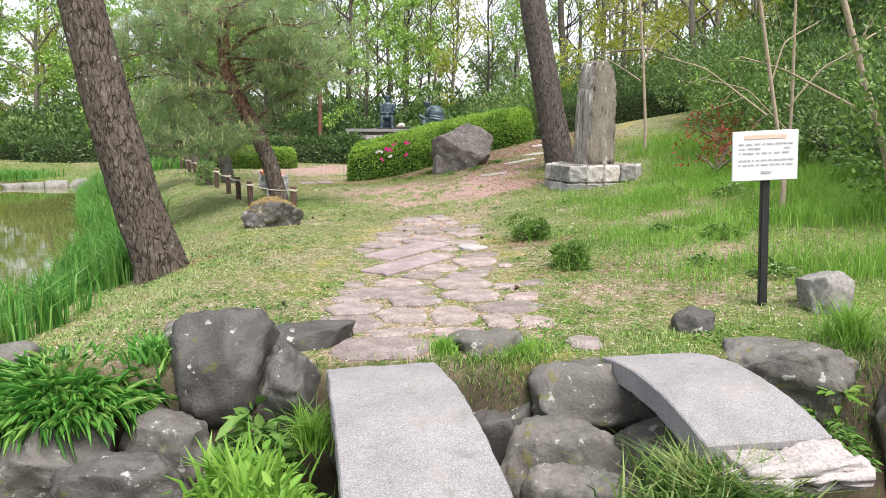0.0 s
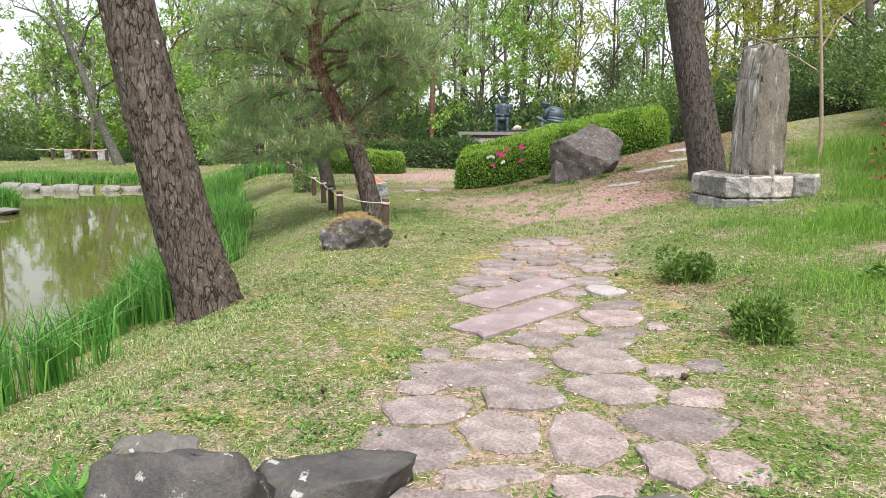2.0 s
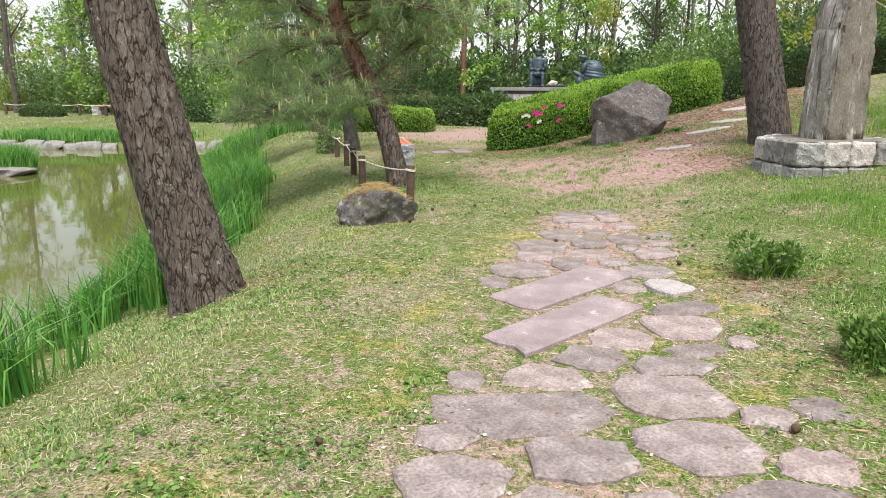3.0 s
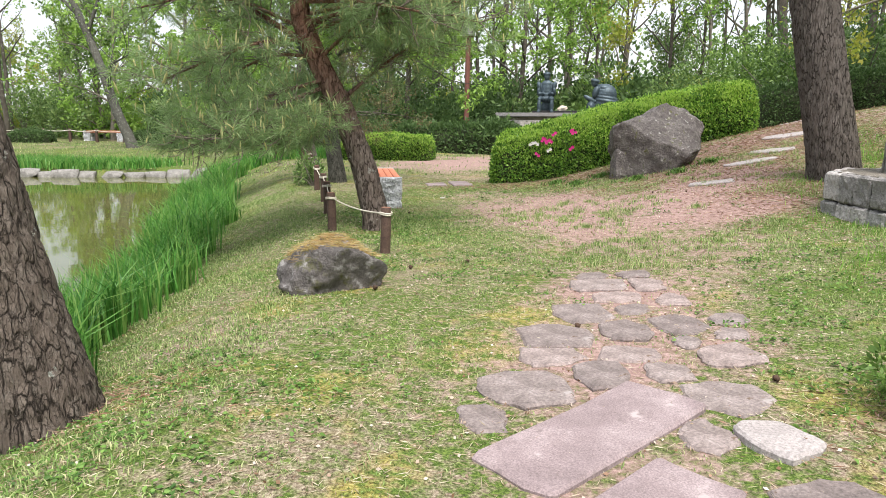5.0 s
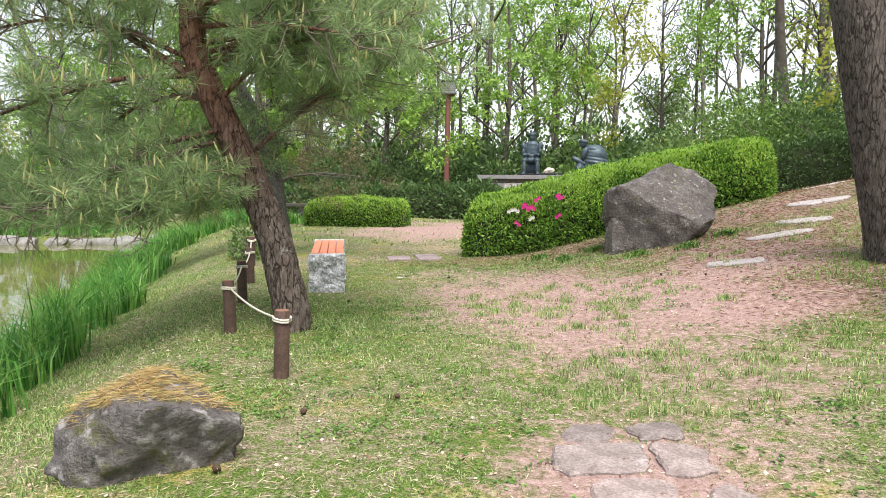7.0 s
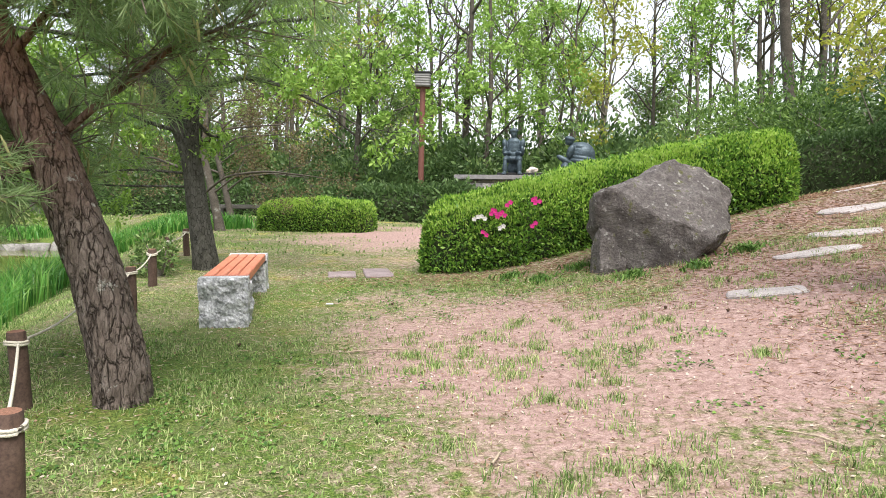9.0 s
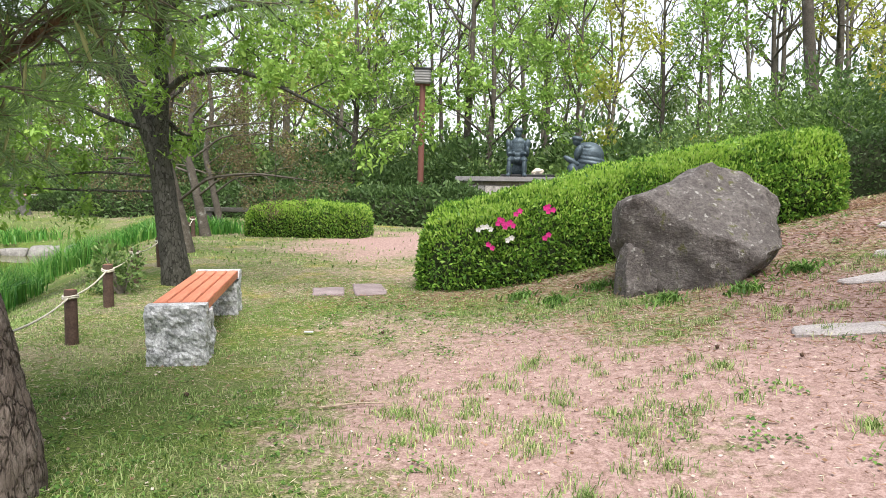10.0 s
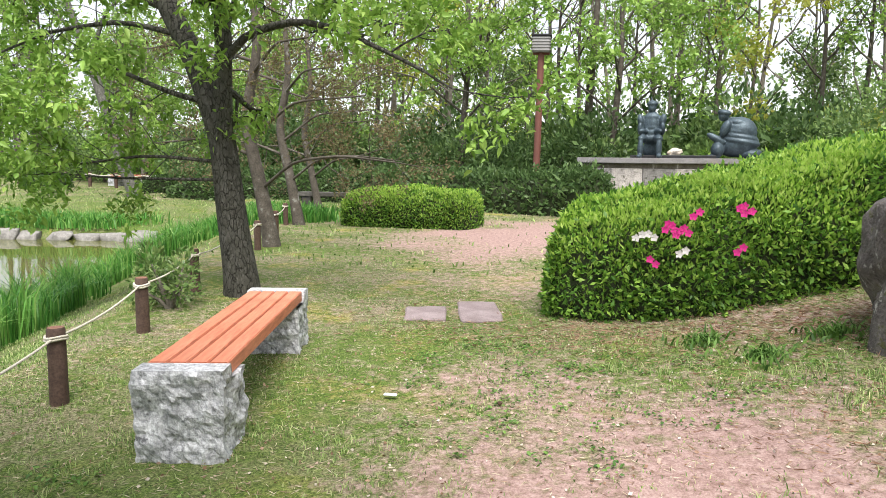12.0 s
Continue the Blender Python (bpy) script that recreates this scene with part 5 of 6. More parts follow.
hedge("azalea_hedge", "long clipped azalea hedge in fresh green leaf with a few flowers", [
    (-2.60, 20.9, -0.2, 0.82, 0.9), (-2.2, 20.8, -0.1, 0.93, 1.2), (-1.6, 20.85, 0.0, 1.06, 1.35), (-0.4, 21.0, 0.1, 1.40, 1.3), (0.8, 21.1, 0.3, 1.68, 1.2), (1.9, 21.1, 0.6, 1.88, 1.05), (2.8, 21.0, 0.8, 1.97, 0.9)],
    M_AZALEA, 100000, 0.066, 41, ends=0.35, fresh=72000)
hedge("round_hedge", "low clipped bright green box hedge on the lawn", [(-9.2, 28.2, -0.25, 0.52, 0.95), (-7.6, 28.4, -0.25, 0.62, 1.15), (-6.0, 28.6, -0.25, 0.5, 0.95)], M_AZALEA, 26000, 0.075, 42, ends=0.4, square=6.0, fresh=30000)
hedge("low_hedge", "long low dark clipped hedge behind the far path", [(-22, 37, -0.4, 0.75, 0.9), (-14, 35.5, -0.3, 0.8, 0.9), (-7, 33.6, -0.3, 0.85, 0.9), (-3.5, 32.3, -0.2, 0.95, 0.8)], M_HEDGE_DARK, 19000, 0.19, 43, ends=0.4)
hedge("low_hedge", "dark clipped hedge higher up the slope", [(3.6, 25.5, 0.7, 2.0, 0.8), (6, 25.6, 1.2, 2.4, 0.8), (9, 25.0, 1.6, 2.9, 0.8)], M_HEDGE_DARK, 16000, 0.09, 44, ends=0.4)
for x, y in ((-33.5, 40.2), (-24.5, 39.2)):
    hedge("box_hedge", "small dark clipped hedge across the pond", [(x - 1.4, y, z_at(x, y) - 0.1, z_at(x, y) + 0.6, 0.6), (x, y, z_at(x, y) - 0.1, z_at(x, y) + 0.75, 0.7), (x + 1.4, y, z_at(x, y) - 0.1, z_at(x, y) + 0.6, 0.6)], M_HEDGE_DARK, 5000, 0.11, 45, ends=0.5)


# azalea flowers on the hedge
def flower(x, y, z, mat, label, seed):
    """One open azalea blossom: five petals round a common throat."""
    rng = np.random.default_rng(seed)
    c = np.array([x, y, z])
    vs, fs = [c], []
    for k in range(5):
        a = k * 2 * math.pi / 5 + rng.uniform(0, 0.35)
        d = np.array([math.cos(a), -0.45, math.sin(a)])
        s = np.array([-math.sin(a), 0, math.cos(a)])
        b = len(vs)
        vs += [c + d * 0.022 + s * 0.016, c + d * 0.039 + np.array([0, 0.005, 0]), c + d * 0.022 - s * 0.016]
        fs.append((0, b, b + 1, b + 2))
    tagged(new("azalea_flower", np_mesh("azalea_flower", vs, fs, mat)), label, "flower", "azalea flowers")


rng = random.Random(9)
for k, (x, z) in enumerate(((-1.52, 0.83), (-1.46, 0.74), (-1.40, 0.80), (-1.33, 0.90), (-0.98, 0.98), (-0.93, 1.0), (-1.66, 0.52), (-0.98, 0.62), (-1.55, 0.78))):
    for j in range(2):
        flower(x + 0.05 * j + rng.uniform(-0.01, 0.01), 19.43, z + 0.04 * j * rng.choice((-1, 1)), M_PETAL_PINK, "bright pink azalea flower in the hedge", 2 * k + j)
for k, (x, z) in enumerate(((-1.78, 0.70), (-1.68, 0.74), (-1.42, 0.58))):
    for j in range(2):
        flower(x + 0.05 * j, 19.43, z + 0.03 * j * rng.choice((-1, 1)), M_PETAL_WHITE, "pale pink-white azalea flower in the hedge", 40 + 2 * k + j)


# ---- lamp and statues ----
def lamp():
    x, y = -5.98, 34.2
    z = z_at(x, y)
    top = thing("park_lamp", "park lamp with a louvred grey box on a red-brown post", "lamp", pose(x, y, z, 0, 1.0, 10))
    t = Tubes().add([(0, 0, 0), (0, 0, 2), (0, 0, 4.6 - z)], [0.11, 0.105, 0.10], 16)
    part("post", t.mesh("post", M_LAMP_POST), top, "red-brown square post")
    box = part("box", from_bm("box", box_bm(0.52, 0.52, 0.46, 0.02, 2, 4.52 - z), M_LAMP_BOX), top)
    for k in range(5):
        part("louvre", from_bm("louvre", box_bm(0.56, 0.56, 0.025, 0.004, 1, 4.56 - z + 0.085 * k), M_LAMP_BOX), box)
    part("cap", from_bm("cap", box_bm(0.6, 0.6, 0.06, 0.015, 2, 4.97 - z), M_BLACK), box)
    part("bracket", from_bm("bracket", box_bm(0.5, 0.14, 0.07, 0.01, 1, 4.46 - z), M_LAMP_POST), top)


lamp()


def figure(label, m, kneel=False):
    """A seated bronze figure as one plain mesh: rounded lumps melted together."""
    bm = bmesh.new()

    def lump(c, r, turn=(0, 0, 0)):
        bmesh.ops.create_icosphere(bm, subdivisions=3, radius=1, matrix=pose(*c, *turn) @ Matrix.Diagonal((*r, 1)))

    if kneel:
        lump((0.12, 0.05, 0.42), (0.56, 0.42, 0.36), (0, -8, 0))
        for q in range(5):
            lump((0.08 + 0.02 * q, 0.03, 1.02 - 0.13 * q), (0.34 + 0.055 * q, 0.32 + 0.03 * q, 0.165), (0, 10, 0))
        lump((0.14, 0.04, 0.74), (0.475, 0.385, 0.46))
        lump((-0.30, -0.10, 1.22), (0.14, 0.15, 0.16))
        lump((-0.28, -0.08, 1.30), (0.19, 0.20, 0.10), (0, 10, 0))
        lump((-0.24, -0.26, 0.86), (0.13, 0.15, 0.25), (0, 20, 0))
        lump((-0.48, -0.30, 0.58), (0.28, 0.10, 0.10), (0, 30, 0))
        lump((-0.42, -0.22, 0.26), (0.18, 0.3, 0.24))
        lump((-0.55, -0.30, 0.06), (0.22, 0.16, 0.07))
        lump((0.45, 0.05, 0.16), (0.34, 0.32, 0.16))
    else:
        for q in range(4):
            lump((0, 0, 1.06 - 0.13 * q), (0.23 + 0.012 * q, 0.17 + 0.01 * q, 0.145))
        lump((0, 0, 0.88), (0.25, 0.182, 0.36))
        lump((0, -0.03, 1.33), (0.115, 0.13, 0.15))
        lump((0, -0.01, 1.42), (0.16, 0.17, 0.09))
        lump((-0.03, -0.06, 1.54), (0.022, 0.022, 0.09), (0, -12, 0))
        lump((0, 0, 1.17), (0.08, 0.08, 0.1))
        lump((0, 0.03, 0.52), (0.30, 0.25, 0.15))
        for s in (-1, 1):
            lump((s * 0.30, -0.03, 0.98), (0.10, 0.15, 0.19), (0, s * 14, 0))
            lump((s * 0.31, -0.10, 0.76), (0.075, 0.10, 0.17), (25, 0, 0))
            lump((s * 0.20, -0.26, 0.70), (0.075, 0.19, 0.07), (0, 0, s * 30))
            lump((s * 0.21, -0.24, 0.50), (0.125, 0.30, 0.115), (0, 0, s * 8))
            lump((s * 0.25, -0.47, 0.25), (0.085, 0.10, 0.27))
            lump((s * 0.27, -0.56, 0.04), (0.08, 0.17, 0.055))
        lump((0, 0.14, 0.22), (0.24, 0.20, 0.26))
    me = from_bm("statue", bm, M_BRONZE, True)
    ob = tagged(new("statue", me), label, "statue")
    ob.matrix_basis = m
    md = ob.modifiers.new("melt", "REMESH")
    md.mode, md.voxel_size, md.use_smooth_shade = "VOXEL", 0.022, True
    return ob


def statue_base():
    top = thing("statue_plinth", "broad grey stone plinth of the bronze statues", "plinth", pose(-1.9, 34.6, z_at(-1.9, 34.6)))
    z1 = 1.42 - z_at(-1.9, 34.6)
    part("cap_slab", from_bm("cap_slab", box_bm(5.4, 2.4, 0.16, 0.02, 2, z1 - 0.16), M_GRANITE), top)
    part("neck", from_bm("neck", box_bm(5.1, 2.1, 0.14, 0.01, 1, z1 - 0.3), M_STELE), top)
    for k in range(6):
        part("facing_panel", from_bm("facing_panel", box_bm(0.86, 2.2, z1 - 0.3, 0.012, 1), M_BLOCK), top, "", pose(-2.17 + 0.87 * k, 0, 0))
    part("dark_tray", from_bm("dark_tray", box_bm(2.3, 1.2, 0.08, 0.01, 1, z1), M_BLACK), top, "dark bronze ground plate", pose(-0.1, -0.2, 0))


statue_base()
figure("dark patinated bronze statue of a seated armoured warrior", pose(-2.62, 34.2, 1.42) @ Matrix.Diagonal((1.0, 1.0, 1.08, 1)))
figure("dark patinated bronze statue of a kneeling armoured warrior", pose(-0.42, 34.3, 1.40) @ Matrix.Scale(0.98, 4), True)
bm = bmesh.new()
bmesh.ops.create_icosphere(bm, subdivisions=3, radius=1, matrix=Matrix.Diagonal((0.22, 0.11, 0.1, 1)))
roughen(bm, 0.06, 6, 2)
tagged(part("offering_bundle", from_bm("offering_bundle", bm, M_PALE_BUNDLE, True), m=pose(-1.95, 33.95, 1.58, 0, -18, 0)), "small pale bundle lying at the statue's feet", "bundle")


# ---- shrubs and woods ----
def shrub_proto(label, seed, mat, count, size, spread=(1.2, 1.2, 1.1), lobes=9, category="shrub", name="shrub", group="woodland shrubs"):
    rng = np.random.default_rng(seed)
    top = thing(name, label, category, None, group)
    at, out = [], []
    stems = Tubes()
    for _ in range(lobes):
        c = rng.uniform(-0.7, 0.7, 3) * np.array([1, 1, 0.5]) + np.array([0, 0, 0.62])
        r = rng.uniform(0.28, 0.5)
        d = rng.normal(0, 1, (count // lobes, 3))
        d /= np.linalg.norm(d, axis=1, keepdims=True)
        at.append((c + d * r * rng.uniform(0.55, 1.0, (len(d), 1)) ** 0.6) * np.array(spread))
        out.append(d + np.array([0, 0, 0.4]))
        stems.add([(0, 0, 0), tuple(c * np.array(spread) * np.array([0.4, 0.4, 0.5])), tuple(c * np.array(spread))], [0.03, 0.02, 0.008], 5)
    at, out = np.concatenate(at), np.concatenate(out)
    keep = at[:, 2] > 0.02
    tagged(part("stem_work", stems.mesh("stem_work", M_THINBARK), top), kind="stuff")
    tagged(part("foliage", leaves("foliage", at[keep], out[keep], size, mat, rng, 0.45, 0.6), top), kind="stuff")
    return top


def wood_tree_proto(label, seed, height, mat, leaf_n, leaf_size, bark, low=0.25, spread=1.6, limbs=9, forks=2):
    """A slender woodland tree: a drawn-up trunk, thin rising limbs and sparse spring leaf."""
    top = thing("woodland_tree", label, "tree", None, "woodland trees")
    g = Tree(seed)
    rng = g.rng
    pts, p = [], np.array([0.0, 0, -0.3])
    for k in range(9):
        pts.append(p.copy())
        p = p + np.array([rng.normal(0, 0.035) * height / 4, rng.normal(0, 0.035) * height / 4, height / 8])
    line = curve_points(pts, 18)
    r0 = 0.011 * height + 0.03
    part("trunk", Tubes().add(line, np.linspace(r0, 0.02, 18), 9).mesh("trunk", bark), top)
    for k in range(limbs):
        j = int(18 * (low + (0.97 - low) * (k + 0.5) / limbs))
        a = rng.uniform(0, 6.28)
        g.twig(line[j], (math.cos(a), math.sin(a), 0.75), spread * rng.uniform(0.7, 1.2) * (1.2 - 0.5 * k / limbs), r0 * 0.38, 2, 0.25, 0.0, 0.3, 4, forks)
    tagged(part("twig_work", g.wood.mesh("twig_work", bark), top), kind="stuff")
    tips = np.array(g.tips)
    if leaf_n:
        at = tips[rng.integers(0, len(tips), leaf_n)] + rng.normal(0, 0.22, (leaf_n, 3))
        part("crown", leaves("crown", at, rng.normal(0, 1, at.shape), leaf_size, mat, rng, 0.55, 0.3), top)
    return top


def scatter(protos, spots, seed, scale=(0.8, 1.25), sink=0.1):
    """Puts the first of each kind and copies of it at the given spots."""
    rng = random.Random(seed)
    used = set()
    for k, (x, y) in enumerate(spots):
        pr = protos[rng.randrange(len(protos))] if k >= len(protos) else protos[k]
        s = rng.uniform(*scale)
        m = pose(x, y, z_at(x, y) - sink, 0, 0, rng.uniform(0, 360)) @ Matrix.Scale(s, 4)
        if pr not in used:
            used.add(pr)
            pr.matrix_basis = m
        else:
            ob = copy_thing(pr, m)
            ob.matrix_basis = m


rng = random.Random(77)
bush_dark = [shrub_proto("dense dark green woodland shrub", 201, M_HEDGE_DARK, 4000, 0.125, (1.7, 1.5, 1.5)), shrub_proto("dense dark green woodland shrub", 202, M_SHRUB, 3600, 0.13, (1.6, 1.5, 1.3))]
bush_light = [shrub_proto("fresh green woodland shrub", 203, M_SHRUB, 2200, 0.16, (1.5, 1.4, 1.2)), shrub_proto("bright green woodland shrub", 204, M_LEAF, 2000, 0.16, (1.4, 1.4, 1.5))]
scatter(bush_dark, [(-11.5 + 1.7 * k + rng.uniform(-0.4, 0.4), 37.8 + rng.uniform(-0.8, 1.2)) for k in range(7)] + [(-24 + 2.2 * k, 42 + rng.uniform(-1, 2)) for k in range(7)], 5, (0.9, 1.45))
spots = [(-1.5 + 1.9 * k + rng.uniform(-0.5, 0.5), 37.5 + rng.uniform(-1, 1.6)) for k in range(8)]
hill_spots = [(3.6 + 1.6 * k + rng.uniform(-0.5, 0.5), 30.5 + 0.35 * k + rng.uniform(-1, 1)) for k in range(10)]
hill_spots += [(5.5 + 1.7 * k + rng.uniform(-0.5, 0.5), 27.6 + rng.uniform(-0.8, 0.8)) for k in range(8)]
spots += [(-48 + 3.6 * k, 49 + rng.uniform(-2, 2)) for k in range(16)]
spots += [(-14 + 3.2 * k, 43 + rng.uniform(-1.5, 1.5)) for k in range(11)]
spots += [(-34 + 2.6 * k + rng.uniform(-0.6, 0.6), 45.5 + rng.uniform(-1.5, 2.5)) for k in range(24)]
scatter(bush_light, spots, 6, (0.9, 1.9))
slope_bush = [shrub_proto("small-leaved green shrub at the edge of the grassy slope", 207, M_SHRUB, 5000, 0.075, (1.5, 1.4, 1.3), 12, group="slope shrubs"), shrub_proto("bright small-leaved shrub at the edge of the grassy slope", 208, M_MIDLEAF, 4600, 0.075, (1.4, 1.4, 1.6), 12, group="slope shrubs"), shrub_proto("dark small-leaved shrub at the edge of the grassy slope", 209, M_HEDGE_DARK, 5000, 0.075, (1.5, 1.4, 1.5), 12, group="slope shrubs")]
spots = [(6.9 + rng.uniform(-0.5, 0.5) + 0.05 * k * k, 12.6 + 1.25 * k) for k in range(9)] + [(7.4 + rng.uniform(-0.6, 0.6), 5.0 + 1.4 * k) for k in range(6)] + [(9.0 + rng.uniform(-0.6, 1.0), 8 + 2.0 * k) for k in range(8)]
scatter(slope_bush, spots, 16, (0.9, 1.5))
hill_spots += [(4.2 + 1.15 * k + rng.uniform(-0.5, 0.5), 28.5 + rng.uniform(-0.5, 3.5)) for k in range(11)]
hill_spots += [(10.8 + rng.uniform(-0.6, 1.4), 7 + 2.2 * k) for k in range(8)]
for k, (x, y) in enumerate(hill_spots):
    m = pose(x, y, z_at(x, y) - 0.1, 0, 0, 77 * k) @ Matrix.Scale(rng.uniform(1.3, 2.0), 4) @ Matrix.Diagonal((1, 1, 1.5 if y < 25 else 1.0, 1))
    copy_thing(slope_bush[k % 3], m).matrix_basis = m
tall = [shrub_proto("tall bright thicket of young trees", 205, M_SHRUB, 2600, 0.22, (1.7, 1.7, 3.2), 14, "thicket", "thicket", "thickets"), shrub_proto("tall yellow-green thicket of young trees", 206, M_LEAF_YELLOW, 2300, 0.22, (1.6, 1.6, 3.0), 14, "thicket", "thicket", "thickets")]
scatter(tall, [(-40 + 2.6 * k + rng.uniform(-1, 1), 50 + rng.uniform(-3, 3)) for k in range(0, 28, 3)] + [(-44 + 2.7 * k + rng.uniform(-0.8, 0.8), 46.5 + rng.uniform(-1.5, 2)) for k in range(14)] + [(4 + 2.2 * k, 35 + rng.uniform(-1, 2)) for k in range(8)] + [(-11 + 4.6 * k + rng.uniform(-0.8, 0.8), 42.5 + rng.uniform(-1, 2)) for k in range(5)], 8, (0.6, 1.0))

woods = [
    wood_tree_proto("slender bare woodland tree with few leaves", 301, 13, M_LEAF, 500, 0.2, M_DARKBARK, 0.45, 1.9, 10),
    wood_tree_proto("slender woodland tree in thin spring leaf", 302, 12, M_LEAF, 2600, 0.2, M_THINBARK, 0.3, 1.9, 11),
    wood_tree_proto("slender woodland tree in yellow-green leaf", 303, 10, M_LEAF_YELLOW, 1900, 0.2, M_THINBARK, 0.25, 2.0, 11),
    wood_tree_proto("grey bare woodland tree with rising twigs", 304, 14, M_LEAF_YELLOW, 150, 0.18, M_DARKBARK, 0.4, 2.2, 11),
    wood_tree_proto("bushy young woodland tree in bright leaf", 305, 7, M_SHRUB, 2400, 0.2, M_THINBARK, 0.12, 1.7, 12),
]
spots = []
for k in range(24):
    spots.append((-16 + 1.7 * k + rng.uniform(-0.7, 0.7), 42 + rng.uniform(-2.5, 5)))
for k in range(20):
    spots.append((-30 + 3.3 * k + rng.uniform(-1, 1), 54 + rng.uniform(-3, 6)))
for k in range(16):
    spots.append((-52 + 2.7 * k + rng.uniform(-1, 1), 51 + rng.uniform(-3, 7)))
for k in range(7):
    spots.append((11.5 + rng.uniform(-1.2, 3), 7 + 2.8 * k))
for k in range(8):
    spots.append((6 + 1.9 * k, 31.5 + rng.uniform(-1.2, 2)))
spots += [(-50 + 2.5 * k + rng.uniform(-0.8, 0.8), 48 + rng.uniform(-3, 5)) for k in range(11)]
scatter(woods, spots, 7, (0.75, 1.25), 0.0)

for k in range(15):
    x, y = -23 + 2.0 * k + rng.uniform(-0.5, 0.5), 40 + rng.uniform(-0.8, 1.2)
    m = pose(x, y, z_at(x, y) - 0.2, 0, 0, 83 * k) @ Matrix.Scale(rng.uniform(1.6, 2.2), 4)
    copy_thing((bush_dark + bush_light)[k % 3], m).matrix_basis = m

bare_trees = [woods[0], woods[3]]
for k in range(18):
    x, y = -13 + 1.75 * k + rng.uniform(-0.5, 0.5), 40 + rng.uniform(0, 9)
    m = pose(x, y, z_at(x, y), 0, 0, 51 * k) @ Matrix.Diagonal((0.7, 0.7, rng.uniform(0.8, 1.1), 1))
    copy_thing(bare_trees[k % 2], m).matrix_basis = m
rng2 = np.random.default_rng(15)
n = 36000
fx, fy, fz = rng2.uniform(-120, 90, n), rng2.uniform(62, 78, n), 9 * rng2.uniform(0, 1, n) ** 1.6
far_at = np.stack([fx, fy, fz + 2.0 * (lumps(fx, fy, 0.3, 2) - 0.5) * fz / 9], 1)
tagged(new("far_woods", leaves("far_woods", far_at, rng2.normal(0, 1, far_at.shape), 0.5, M_SHRUB, rng2, 0.6, 0.2)), "hazy green woods in the distance", "woods", kind="stuff")


def leaning_tree():
    """The grey tree that leans over the far bank of the pond."""
    x, y = -23.4, 36.0
    z = z_at(x, y)
    leafy_tree("grey tree leaning over the far bank of the pond", [
        [(x, y, z - 0.3), (x, y, z), (x - 0.8, y, z + 1.6), (x - 1.7, y, z + 4.5), (x - 3.4, y, z + 8.5), (x - 4.6, y, z + 11.5)],
        [(x - 1.2, y, z + 2.8), (x - 0.2, y - 1, z + 4.0), (x + 1.2, y - 1.5, z + 4.4)],
        [(x - 2.2, y, z + 5.5), (x - 1.2, y, z + 7.5), (x + 0.4, y, z + 8.5)],
        [(x - 2.6, y, z + 6.5), (x - 4.2, y, z + 8), (x - 5.6, y, z + 8.4)],
    ], [(0.25, 0.11), (0.08, 0.03), (0.11, 0.03), (0.1, 0.03)], 51, M_LEAF, 2, 0.16, 2, 2.2, M_GREYBARK)


leaning_tree()
for x, y, k in ((-19, 41.5, 52), (-25.5, 43.5, 56), (-32, 45.5, 57)):
    leafy_tree("bright green spreading tree beyond the pond", [
        [(x, y, -0.6), (x, y, 0), (x + 0.2, y, 2), (x + 0.5, y, 4.5), (x + 0.7, y, 8)],
        [(x + 0.2, y, 1.6), (x + 2, y - 0.5, 2.6), (x + 4, y - 1, 3.0)], [(x + 0.2, y, 2.0), (x - 1.5, y - 0.5, 3.0), (x - 3.5, y - 0.9, 3.4)],
        [(x + 0.5, y, 4), (x + 2.5, y - 0.5, 5), (x + 4.4, y - 0.5, 5.2)], [(x + 0.5, y, 4.4), (x - 1.3, y - 0.5, 5.6), (x - 3, y - 0.9, 6)], [(x + 0.6, y, 6), (x + 2, y - 0.5, 7.4), (x + 3.4, y - 0.5, 8)], [(x + 0.6, y, 6.2), (x - 0.8, y - 0.5, 8), (x - 1.8, y - 0.5, 9)]],
        [(0.2, 0.08)] + [(0.08, 0.03)] * 6, k, M_LEAF, 5, 0.22, 2, 2.0, M_THINBARK)
for x, y, k in ((-9.6, 37.6, 54), (-4.4, 39.4, 55)):
    leafy_tree("leafy green tree among the shrubs behind the lamp", [
        [(x, y, -0.4), (x, y, 0), (x + 0.1, y, 2), (x + 0.3, y, 5), (x + 0.2, y, 9)],
        [(x + 0.1, y, 2.6), (x + 1.4, y - 0.6, 3.8), (x + 2.8, y - 1.0, 4.2)], [(x + 0.1, y, 3.0), (x - 1.3, y - 0.6, 4.2), (x - 2.8, y - 1.0, 4.6)],
        [(x + 0.2, y, 4.4), (x + 1.6, y - 0.3, 5.8), (x + 2.9, y - 0.5, 6.4)], [(x + 0.3, y, 4.8), (x - 1.2, y - 0.4, 6.2), (x - 2.4, y - 0.6, 7.0)],
        [(x + 0.3, y, 6), (x + 1.2, y, 7.6), (x + 2.0, y, 8.6)], [(x + 0.3, y, 3.8), (x + 0.2, y - 1.2, 5.0), (x + 0.3, y - 2.2, 5.6)]],
        [(0.15, 0.06)] + [(0.05, 0.02)] * 6, k, M_LEAF, 4, 0.19, 2, 1.5, M_DARKBARK)
